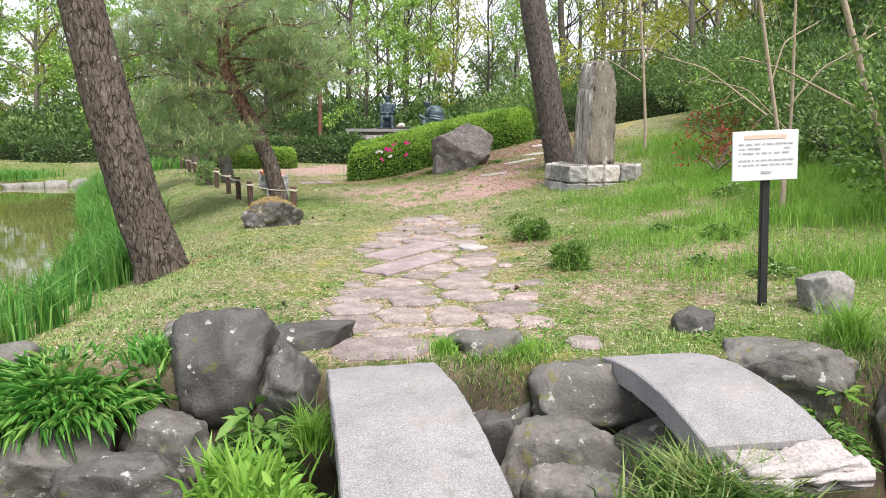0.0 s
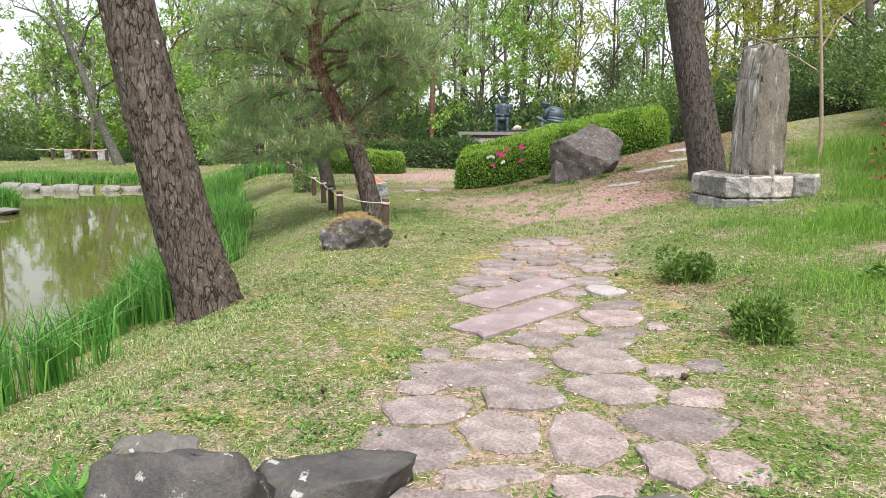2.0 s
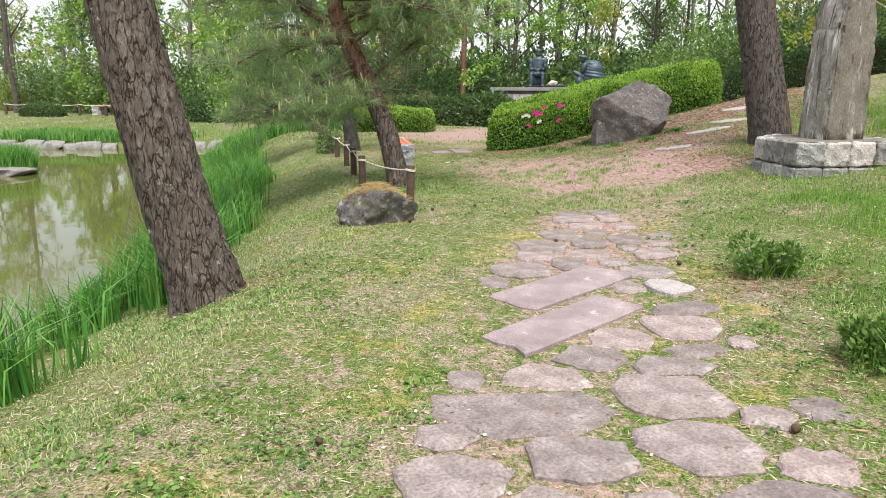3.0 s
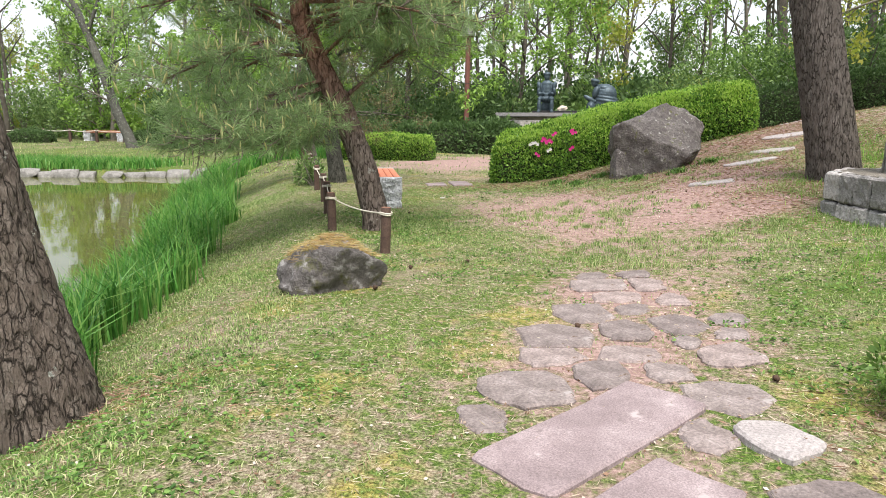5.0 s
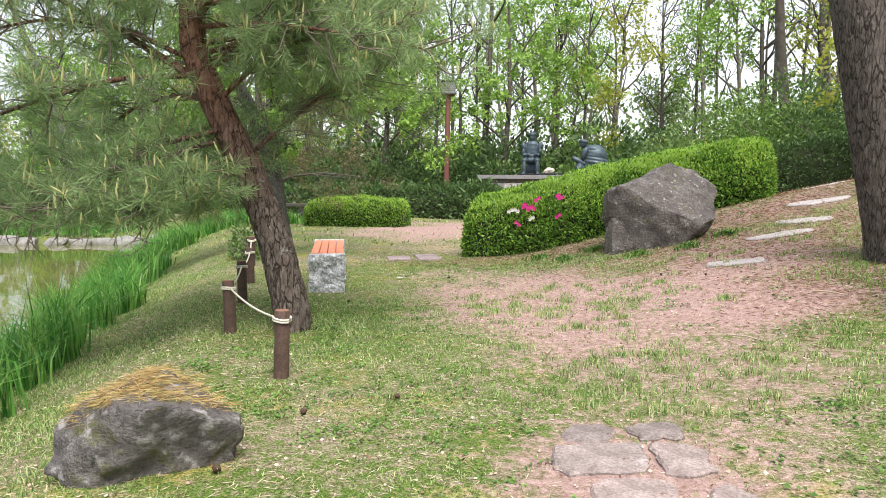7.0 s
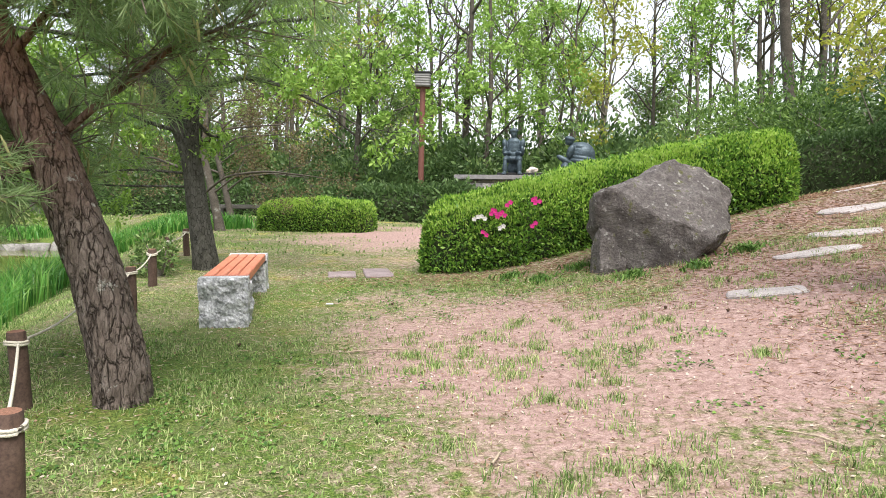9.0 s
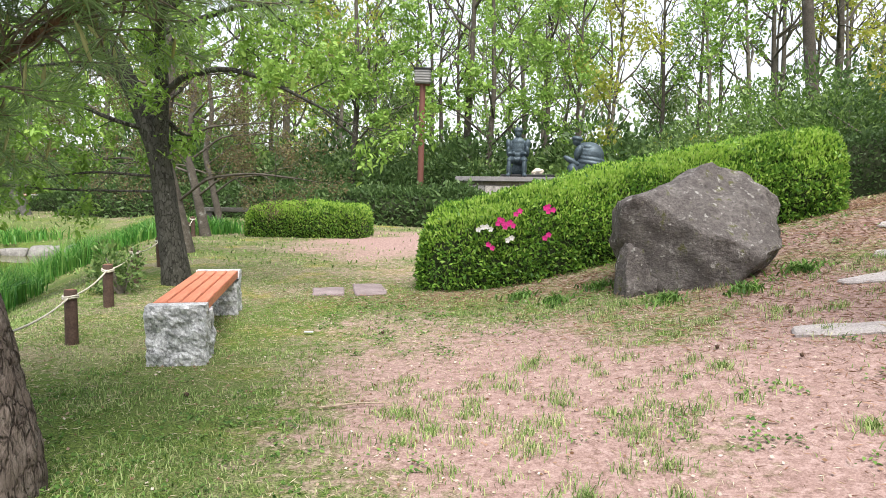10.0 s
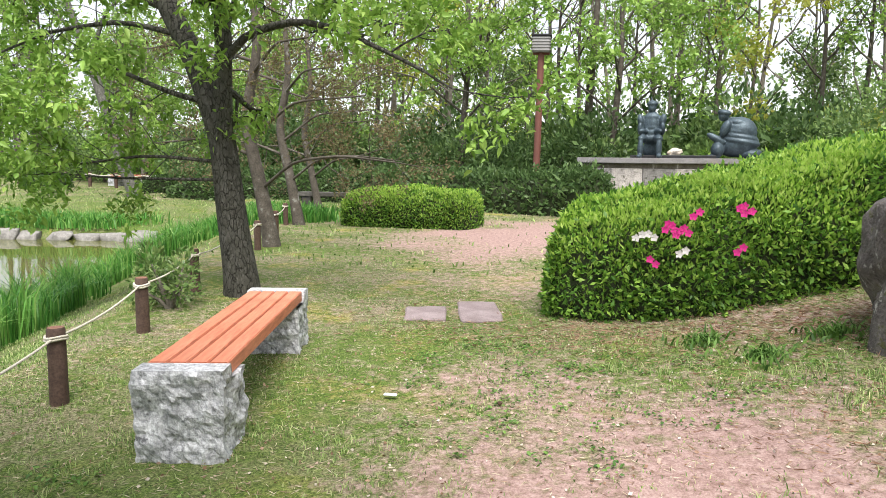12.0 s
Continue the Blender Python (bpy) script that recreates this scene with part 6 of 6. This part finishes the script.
leafy_tree("yellow-green tree reaching over the slope", [
    [(8.6, 23.5, 1.2), (8.6, 23.5, 1.8), (8.5, 23.5, 3.2), (8.3, 23.5, 5), (8.2, 23.5, 7.5)],
    [(8.5, 23.5, 3.2), (7.2, 23.2, 4.0), (5.6, 23.0, 3.9), (4.6, 23.0, 3.5)], [(8.4, 23.5, 4.0), (7.0, 23.3, 5.0), (5.4, 23.2, 5.2)],
    [(8.3, 23.5, 4.8), (9.6, 23.0, 5.8), (11, 22.6, 6)], [(8.3, 23.5, 5.2), (7.2, 23.8, 6.6), (6.2, 24, 7.2)]],
    [(0.16, 0.06)] + [(0.05, 0.02)] * 4, 53, M_LEAF_YELLOW, 6, 0.12, 2, 1.3, M_THINBARK)

# thin saplings on the slope
for k, (x, y, tx, tz, r) in enumerate(((4.62, 15.5, 4.3, 4.6, 0.035), (4.6, 9.0, 4.0, 3.4, 0.03), (6.0, 9.0, 5.0, 3.4, 0.05), (4.75, 9.3, 4.7, 3.0, 0.025))):
    z = z_at(x, y)
    leafy_tree("thin pale sapling on the grassy slope", [
        [(x, y, z - 0.1), (x + 0.02, y, z + 0.4), ((x + tx) / 2 + 0.05, y, (z + tz) / 2), (tx, y, tz), (tx - 0.1, y, tz + 1.5)],
        [((x + tx) / 2, y, (z + tz) / 2), (tx + 0.5, y + 0.1, tz * 0.72), (tx + 1.0, y + 0.2, tz * 0.8)],
        [((x + tx) / 2, y, (z + tz) / 2 - 0.3), (tx - 0.5, y + 0.1, tz * 0.62), (tx - 1.1, y, tz * 0.66)]],
        [(r, r * 0.5), (r * 0.45, 0.006), (r * 0.45, 0.006)], 60 + k, M_LEAF if k else M_LEAF_YELLOW, 1, 0.06, 1, 0.5, M_TWIG, 2, 0.1, 4)


# ---- blades: lawn, straw, tall grass, reeds ----
def strew(n, x0, x1, y0, y1, keep, seed):
    rng = np.random.default_rng(seed)
    x, y = rng.uniform(x0, x1, n), rng.uniform(y0, y1, n)
    ok = rng.uniform(0, 1, n) < keep(x, y)
    x, y = x[ok], y[ok]
    return np.stack([x, y, ground_z(x, y) - 0.004], 1), rng




def clear_of_path(x, y):
    ok = np.ones(len(x), bool)
    for flag in FLAGS:
        ok &= reach_of(x, y, flag, 3.5) > 0.97
    return ok


def on_land(x, y):
    return (ground_z(x, y) > WATER + 0.12) & ((y > 4.12) | (y < 0.8))


def lawn_density(x, y):
    clump = ease(0.45, 0.57, lumps(x, y, 1.4, 3) * 0.25 + lumps(x, y, 4.7, 1) * 0.35 + lumps(x, y, 13, 4) * 0.25 + lumps(x * 1.3, y, 27, 7) * 0.15)
    d = (0.06 + 0.94 * clump) * (1 - 0.85 * bare(x, y)) * on_land(x, y) * clear_of_path(x, y)
    near = np.exp(-np.clip(y - 17, 0, None) / 8)
    return d * near * (0.55 + 0.45 * lushness(x, y))


at, rng = strew(560000, -6.5, 5, 3.6, 24, lawn_density, 1)
lush = lushness(at[:, 0], at[:, 1])
tagged(new("lawn_grass", blades("lawn_grass", at, rng.uniform(0.012, 0.034, len(at)) * (1 + 0.8 * lush), 0.0062, rng.uniform(0.35, 0.98, len(at)), M_GRASS, rng)), "short uneven lawn grass", "grass", kind="stuff")
at, rng = strew(290000, -6, 5, 3.6, 24, lambda x, y: on_land(x, y) * np.exp(-np.clip(y - 17, 0, None) / 8) * (0.35 + 0.65 * lumps(x, y, 3.1, 5)) * (1 - 0.6 * lushness(x, y)) * (1 - 0.8 * bare(x, y)), 2)
at[:, 2] += 0.012
flat = rng.normal(0, 1, at.shape) * np.array([1, 1, 0.12])
tagged(new("dry_straw", leaves("dry_straw", at, flat, 0.05, M_STRAW, rng, 0.07, 0.02)), "dry straw and pine needles strewn over the lawn", "straw", kind="stuff")
at, rng = strew(170000, 1.4, 9.5, 5.5, 20, lambda x, y: ease(1.4, 3.2, x - 0.25 * np.sin(y * 2)) * (1 - bare(x, y)) * (1 - ease(13, 18, y)) * (0.12 + 0.88 * ease(0.36, 0.62, 0.6 * lumps(x, y, 2.3, 11) + 0.4 * lumps(x, y, 6.1, 4))) * (np.hypot(x - 3.2, y - 13.9) > 1.15), 3)
tall = ease(2.6, 5, at[:, 0])
tagged(new("tall_grass", blades("tall_grass", at, rng.uniform(0.05, 0.16, len(at)) * (1 + 1.6 * tall) * (0.55 + 0.9 * lumps(at[:, 0], at[:, 1], 3.9, 5)), 0.007, rng.uniform(0.2, 0.9, len(at)), M_TALL, rng)), "bright uncut grass on the slope", "grass", kind="stuff")

def bank_density(x, y):
    d = np.interp(y, CREST_Y, CREST_X) - x
    return ease(-0.2, 0.5, d) * (ground_z(x, y) > -0.85) * (0.12 + 0.88 * ease(0.42, 0.6, 0.6 * lumps(x, y, 2.9, 31) + 0.4 * lumps(x, y, 7.7, 5))) * (1 - ease(18, 24, y))


at, rng = strew(260000, -9, -1.8, 4.3, 24, bank_density, 12)
tagged(new("bank_grass", blades("bank_grass", at, rng.uniform(0.018, 0.055, len(at)), 0.007, rng.uniform(0.3, 0.98, len(at)), M_GRASS, rng)), "longer fresh grass on the bank above the pond", "grass", kind="stuff")


def reed_belt(x, y):
    z = ground_z(x, y)
    edge = (z < -0.64 + 0.22 * (lumps(x, y, 6.3, 3) - 0.5)) & (z > -1.24)
    return edge * ease(0.36, 0.48, 0.7 * lumps(x, y, 2.1, 6) + 0.3 * lumps(x, y, 5.3, 2) + 0.25 * (-0.85 - z)) * ((y > 4.2) | (x < -3.2))


cen, rng = strew(4300, -14, -3, 3.0, 28, reed_belt, 4)
n = rng.integers(16, 46, len(cen))
at = np.repeat(cen, n, 0) + rng.normal(0, 0.075, (n.sum(), 3)) * np.array([1, 1, 0])
tall = np.repeat((0.40 + 0.55 * lumps(cen[:, 0], cen[:, 1], 3.4, 8)) * rng.uniform(0.7, 1.2, len(cen)), n)
at[:, 2] = np.maximum(ground_z(at[:, 0], at[:, 1]), WATER - 0.1)
tagged(new("reeds", blades("reeds", at, tall * rng.uniform(0.5, 1.1, len(at)), 0.021, 0.08 + 0.87 * rng.uniform(0, 1, len(at)) ** 1.15, M_REED, rng, 0.3)), "dense belt of green iris reeds at the pond edge", "reeds", kind="stuff")
at, rng = strew(120000, -42, -9, 26, 36, lambda x, y: (ground_z(x, y) > -0.85) * (1 - ease(29.2, 31, y)) * ease(0.45, 0.6, lumps(x, y, 1.1, 2)), 5)
tagged(new("far_reeds", blades("far_reeds", at, rng.uniform(0.2, 0.5, len(at)), 0.04, rng.uniform(0.1, 0.7, len(at)), M_REED, rng)), "green reeds along the far bank", "reeds", kind="stuff")
at, rng = strew(30000, -40, 4, 22, 42, lambda x, y: (ground_z(x, y) > -0.8) * 0.6 * (1 - bare(x, y)), 6)
tagged(new("far_lawn", blades("far_lawn", at, rng.uniform(0.04, 0.1, len(at)), 0.03, rng.uniform(0.3, 0.9, len(at)), M_GRASS, rng)), "lawn grass beyond the hedges", "grass", kind="stuff")


at, rng = strew(34000, -5, 4.5, 4, 21, lambda x, y: on_land(x, y) * (0.25 + 0.75 * lumps(x, y, 2.2, 12)) * (0.5 + 0.5 * bare(x, y)), 7)
at[:, 2] += 0.014
flat = rng.normal(0, 1, at.shape) * np.array([1, 1, 0.18])
tagged(new("leaf_litter", leaves("leaf_litter", at, flat, 0.022, M_FLAKE, rng, 0.7, 0.05)), "fallen bud scales and small dead leaves", "litter", kind="stuff")
def under_pines(x, y):
    g = lambda cx, cy, sx, sy: np.exp(-(((x - cx) / sx) ** 2 + ((y - cy) / sy) ** 2))
    return np.clip(0.9 * g(3.0, 19.5, 1.8, 3.2) + 0.8 * g(2.0, 14.8, 0.8, 1.2) + 0.5 * g(1.0, 17.6, 1.6, 1.0) + 0.7 * g(1.25, 8.55, 0.5, 0.4) + 0.95 * g(-0.6, 19.1, 2.4, 0.5) + 0.16 * g(2.6, 6.4, 1.4, 0.9) + 0.3 * g(1.4, 7.0, 0.5, 0.4) + 0.4 * g(-3.2, 8.4, 0.6, 0.5), 0, 1) * (0.4 + 0.6 * lumps(x, y, 4.1, 3)) * (np.hypot(x - 3.15, y - 13.8) > 1.1)


at, rng = strew(420000, -4.5, 5, 4.4, 24, under_pines, 13)
at[:, 2] += 0.016
tagged(new("needle_litter", leaves("needle_litter", at, rng.normal(0, 1, at.shape) * np.array([1, 1, 0.16]), 0.075, M_LITTER, rng, 0.09, 0.03)), "brown fallen pine needles under the trees", "litter", kind="stuff")
cen, rng = strew(3200, -4.5, 4.2, 4, 20, lambda x, y: on_land(x, y) * clear_of_path(x, y) * ease(0.42, 0.62, lumps(x, y, 1.7, 14)) * (1 - 0.8 * bare(x, y)), 9)
at = np.repeat(cen, 18, 0) + rng.normal(0, 0.05, (len(cen) * 18, 3)) * np.array([1, 1, 0])
at[:, 2] = ground_z(at[:, 0], at[:, 1]) + rng.uniform(0.005, 0.03, len(at))
tagged(new("lawn_weeds", broad_leaves("lawn_weeds", at, rng.normal(0, 1, at.shape) * np.array([1, 1, 0.3]), 0.026, M_WEED, rng, 0.65, 0.1)), "low clover and weed leaves in the lawn", "weeds", kind="stuff")
at, rng = strew(5200, -18.6, -15.8, 19.2, 20.6, lambda x, y: 0.8 * (np.hypot((x + 17.2) / 1.4, (y - 19.9) / 0.6) < 1), 8)
at[:, 2] = WATER
tagged(new("islet_reeds", blades("islet_reeds", at, rng.uniform(0.5, 0.95, len(at)), 0.03, rng.uniform(0.05, 0.6, len(at)), M_REED, rng)), "iris reeds growing behind the rocks in the pond", "reeds", kind="stuff")

cen, rng = strew(900, -2.2, 3.2, 11.8, 18.6, lambda x, y: ease(0.4, 0.6, lumps(x, y, 1.9, 21)) * (0.3 + 0.7 * bare(x, y)), 10)
n = rng.integers(14, 70, len(cen))
at = np.repeat(cen, n, 0) + rng.normal(0, 0.05, (n.sum(), 3)) * np.array([1, 1, 0])
at[:, 2] = ground_z(at[:, 0], at[:, 1])
tagged(new("soil_grass", blades("soil_grass", at, rng.uniform(0.025, 0.07, len(at)), 0.006, rng.uniform(0.2, 0.95, len(at)), M_GRASS, rng)), "scattered grass tufts in the open soil", "grass", kind="stuff")


# ---- low plants ----
def clump(name, label, x, y, radius, n, length, width, mat, seed, z=None, lean=(0.3, 0.95), category="plant"):
    rng = np.random.default_rng(seed)
    a, r = rng.uniform(0, 2 * np.pi, n), radius * np.abs(rng.normal(0, 0.55, n))
    px, py = x + r * np.cos(a), y + r * np.sin(a)
    pz = ground_z(px, py) if z is None else np.full(n, z)
    me = blades(name, np.stack([px, py, pz], 1), rng.uniform(0.5, 1.1, n) * length, width, rng.uniform(*lean, n), mat, rng, 0.8)
    return tagged(new(name, me), label, category, kind="stuff")


def leafy_clump(label, x, y, z, r, h, n, size, aspect, mat, seed, lift=0.6):
    """A dome of pointed leaves on short stems, the outer ones arching over."""
    rng = np.random.default_rng(seed)
    a, u = rng.uniform(0, 2 * np.pi, n), rng.uniform(0, 1, n) ** 0.6
    top = np.sqrt(1 - 0.9 * u * u)
    wob = 0.65 + 0.7 * lumps(np.cos(a) * 3 + x, np.sin(a) * 3 + y, 2.0, seed)
    at = np.stack([x + r * u * np.cos(a), y + r * u * np.sin(a), z + h * top * wob * rng.uniform(0.25, 1, n) ** 0.5], 1)
    out = np.stack([np.cos(a) * (0.3 + u), np.sin(a) * (0.3 + u), lift * (1.2 - u)], 1)
    return tagged(new("leafy_weeds", broad_leaves("leafy_weeds", at, out, size, mat, rng, aspect, 0.4)), label, "plant", kind="stuff")


leafy_clump("broad-leaved green weeds filling the ditch beside the bridge", -0.85, 2.9, -0.85, 0.40, 0.50, 1700, 0.065, 0.42, M_TALL, 1)
leafy_clump("pale broad-leaved weeds beside the bridge", -0.62, 2.55, -0.62, 0.28, 0.36, 420, 0.10, 0.3, M_TALL, 21)
leafy_clump("tuft of broad leaves before the leaning stone", -1.0, 3.62, -0.78, 0.18, 0.42, 170, 0.12, 0.42, M_WEED, 22)
leafy_clump("mass of narrow pointed green leaves on the ditch bank", -2.35, 4.12, -0.42, 0.6, 0.15, 2600, 0.19, 0.10, M_REED, 23, 0.3)
leafy_clump("mass of narrow pointed green leaves on the bank", -3.15, 4.15, -0.6, 0.6, 0.18, 2200, 0.19, 0.10, M_REED, 24, 0.3)
leafy_clump("small rosette of pale leaves on the ditch side", 2.52, 3.9, -0.38, 0.1, 0.14, 40, 0.1, 0.4, M_LEAF, 25)
leafy_clump("dark low plants at the ditch side", 2.35, 3.8, -0.75, 0.3, 0.3, 500, 0.07, 0.35, M_WEED, 26)
for k, (x, y, s) in enumerate(((2.7, 6.7, 0.13), (3.4, 7.9, 0.22), (3.1, 6.0, 0.18), (4.2, 8.6, 0.25), (4.6, 10.5, 0.3), (3.9, 11.3, 0.22), (5.4, 11.6, 0.3), (2.9, 8.6, 0.15))):
    leafy_clump("low leafy weeds on the grassy slope", x, y, z_at(x, y) - 0.02, s, s * 0.7, int(1200 * s), 0.06, 0.4, M_WEED if k % 2 else M_SHRUB, 70 + k)
clump("leafy_weeds", "broad upright blades among the ditch weeds", -0.8, 2.75, 0.3, 60, 0.42, 0.035, M_TALL, 1, -0.55, (0.1, 0.6))
clump("leafy_weeds", "dark arching grass tuft hanging over the ditch", 1.3, 2.68, 0.34, 1500, 0.34, 0.013, M_DARKGRASS, 2, -0.42, (0.55, 1.0))
clump("leafy_weeds", "green weeds at the ditch edge", -1.78, 4.2, 0.2, 160, 0.2, 0.025, M_REED, 4)
clump("leafy_weeds", "grass tufts beside the bridge", -0.66, 3.55, 0.13, 260, 0.3, 0.009, M_TALL, 5, -0.5)
clump("leafy_weeds", "green weeds over the ditch stones", -0.95, 3.0, 0.2, 120, 0.3, 0.03, M_TALL, 6, -0.5)
at, rng = strew(9000, -1.2, 3.6, 3.86, 4.2, lambda x, y: ease(0.4, 0.6, lumps(x, y, 3.7, 9)), 77)
tagged(new("ditch_grass", blades("ditch_grass", at, rng.uniform(0.03, 0.09, len(at)), 0.007, rng.uniform(0.3, 0.98, len(at)), M_DARKGRASS, rng)), "grass hanging over the lip of the ditch", "grass", kind="stuff")
clump("leafy_weeds", "grass tufts between the bridges", 0.62, 4.3, 0.35, 700, 0.09, 0.007, M_TALL, 7)
clump("leafy_weeds", "grass tuft between the stones", 0.1, 4.35, 0.14, 260, 0.13, 0.008, M_TALL, 8)
clump("leafy_weeds", "upright grass blades beside the bridge end", 1.1, 3.95, 0.1, 16, 0.26, 0.012, M_TALL, 9, None, (0.05, 0.3))
clump("leafy_weeds", "green weeds on the far ditch bank", 3.2, 3.85, 0.4, 400, 0.3, 0.012, M_TALL, 12)
for k, (x, y) in enumerate(((-0.35, 18.8), (0.25, 17.85), (0.95, 17.75), (1.5, 18.1), (-1.2, 18.9), (-0.8, 18.5))):
    clump("leafy_weeds", "low grey-green weeds at the foot of the hedge and boulder", x, y, 0.22, 170, 0.10, 0.022, M_WEED, 60 + k, None, (0.6, 0.98))
clump("leafy_weeds", "tall grass between the boulders", 2.72, 4.2, 0.18, 420, 0.34, 0.007, M_TALL, 10)
for k, (x, y) in enumerate(((-0.5, 14.2), (0.1, 13.2), (0.9, 14.8), (-1.0, 13.4), (1.6, 13.6), (0.4, 15.9), (-0.2, 12.6), (1.2, 16.4), (-1.6, 15.2), (0.9, 12.9), (2.2, 15.0), (-0.9, 16.4))):
    clump("grass_tuft", "small green grass tuft in the bare soil", x, y, 0.20 + 0.06 * math.sin(k * 2), 150, 0.07, 0.006, M_GRASS, 30 + k, category="grass")
for k, (x, y, r) in enumerate(((1.25, 8.75, 0.36), (1.42, 6.95, 0.32))):
    sh = shrub_proto("small azalea shrub among grass in the lawn", 230 + k, M_MIDLEAF, 2400, 0.046, (r * 0.72, r * 0.72, r * 0.7), 8, "shrub", "azalea_shrub", "lawn shrubs")
    sh.matrix_basis = pose(x, y, z_at(x, y) - 0.02)
    clump("shrub_grass", "tall grass growing through the small shrub", x, y, r * 0.6, 300, 0.3, 0.005, M_TALL, 50 + k, category="grass")
sh = shrub_proto("wild shrub with reddish young leaves on the slope", 240, M_RED_LEAF, 320, 0.09, (0.9, 0.6, 0.7), 6, "shrub", "red_shrub", "slope shrubs")
sh.matrix_basis = pose(4.9, 12.0, z_at(4.9, 12.0) + 0.2)
copy_thing(sh, pose(5.6, 13.8, z_at(5.6, 13.8) + 0.4, 0, 0, 80))
sh = shrub_proto("leafy shrub at the foot of the forked tree", 241, M_SHRUB, 1100, 0.07, (0.4, 0.36, 0.62), 8, "shrub", "leafy_shrub", "bank shrubs")
sh.matrix_basis = pose(-6.35, 18.9, z_at(-6.35, 18.9) - 0.02)

# ---- stones round the pond ----
rng = random.Random(12)
edge_protos = [tagged(part("edge_stone", stone_mesh("edge_stone", (1.15, 0.7, 0.66), 400 + k, M_STONE_EDGE, 12, 3, 0.05, 0.5)), "grey stone edging the far bank of the pond", "rock", "pond edge stones") for k in range(4)]
x, k = -38.0, 0
while x < -12.5:
    y = 28.2 + 1.0 * math.sin(x * 0.35) - 0.04 * (x + 16) - 0.15
    m = pose(x, y, WATER - 0.22, 0, 0, rng.uniform(-20, 20)) @ Matrix.Scale(rng.uniform(0.8, 1.15), 4)
    ob = edge_protos[k] if k < 4 else copy_thing(edge_protos[k % 4], m)
    ob.matrix_basis = m
    x += rng.uniform(0.7, 0.95)
    k += 1
islet = part("islet_stone", stone_mesh("islet_stone", (3.2, 1.4, 0.6), 420, M_STONE_EDGE, 10, 4, 0.06, 0.4), m=pose(-16.8, 19.2, WATER - 0.2, 0, 0, 20))
tagged(islet, "flat pale rocks standing out of the pond", "rock")


# ---- far stone bench ----
far_bench = thing("stone_bench", "plain dark stone slab bench by the far path", "bench", pose(-11.4, 31.2, z_at(-11.4, 31.2), 0, 0, 8))
part("slab", from_bm("slab", box_bm(2.0, 0.5, 0.12, 0.02, 2, 0.42), M_ROCK_PALE), far_bench)
for s in (-1, 1):
    part("leg", from_bm("leg", box_bm(0.3, 0.42, 0.43, 0.02, 2), M_ROCK), far_bench, "", pose(s * 0.7, 0, 0))

# ---- litter on the lawn ----
def cone_mesh():
    t = Tubes()
    t.add([(0, 0, 0), (0, 0, 0.012), (0, 0, 0.03), (0, 0, 0.05)], [0.01, 0.024, 0.02, 0.004], 9, lambda k, s: 1 + 0.3 * ((s + k) % 2))
    return t.mesh("pine_cone", M_CONE)


cone = tagged(new("pine_cone", cone_mesh()), "dark fallen pine cone on the lawn", "pine cone", "pine cones")
spots = [(-1.28, 5.6), (0.75, 6.1), (-0.5, 9.9), (-1.65, 11.9), (0.45, 16.3), (0.9, 15.9), (-3.2, 15.3), (-2.2, 10.6), (-2.15, 11.5), (0.6, 9.05), (1.1, 16.9), (-2.4, 17.4)]
for k, (x, y) in enumerate(spots):
    m = pose(x, y, z_at(x, y) + 0.02, 70, 0, 57 * k) @ Matrix.Scale(0.72 + 0.12 * math.sin(k), 4)
    ob = cone if k == 0 else copy_thing(cone, m)
    ob.matrix_basis = m
tagged(part("paper_scrap", from_bm("paper_scrap", box_bm(0.09, 0.035, 0.012, 0.004, 2), M_BOARD), m=pose(-3.15, 17.35, z_at(-3.15, 17.35) + 0.025, 0, 0, 10)), "small white scrap lying on the grass", "litter")
for k, (x, y, L, t) in enumerate(((-0.75, 13.2, 0.16, 80), (1.55, 16.2, 0.2, 110), (0.95, 13.4, 0.3, 150), (-2.2, 15.2, 0.45, 20), (2.0, 15.6, 0.3, 30), (2.2, 14.9, 0.4, 100), (1.9, 14.5, 0.35, 160), (4.0, 8.3, 0.6, 120))):
    z = z_at(x, y) + 0.02
    d = Vector((math.cos(radians(t)), math.sin(radians(t)), 0.03)) * L
    tw = Tubes().add([(0, 0, 0), tuple(d * 0.5 + Vector((0.01, 0.015, 0.01))), tuple(d)], [0.008, 0.007, 0.004], 6)
    ob = tagged(new("fallen_twig", tw.mesh("fallen_twig", M_TWIG)), "pale dry twig fallen on the ground", "twig", "fallen twigs")
    ob.matrix_basis = pose(x, y, z)
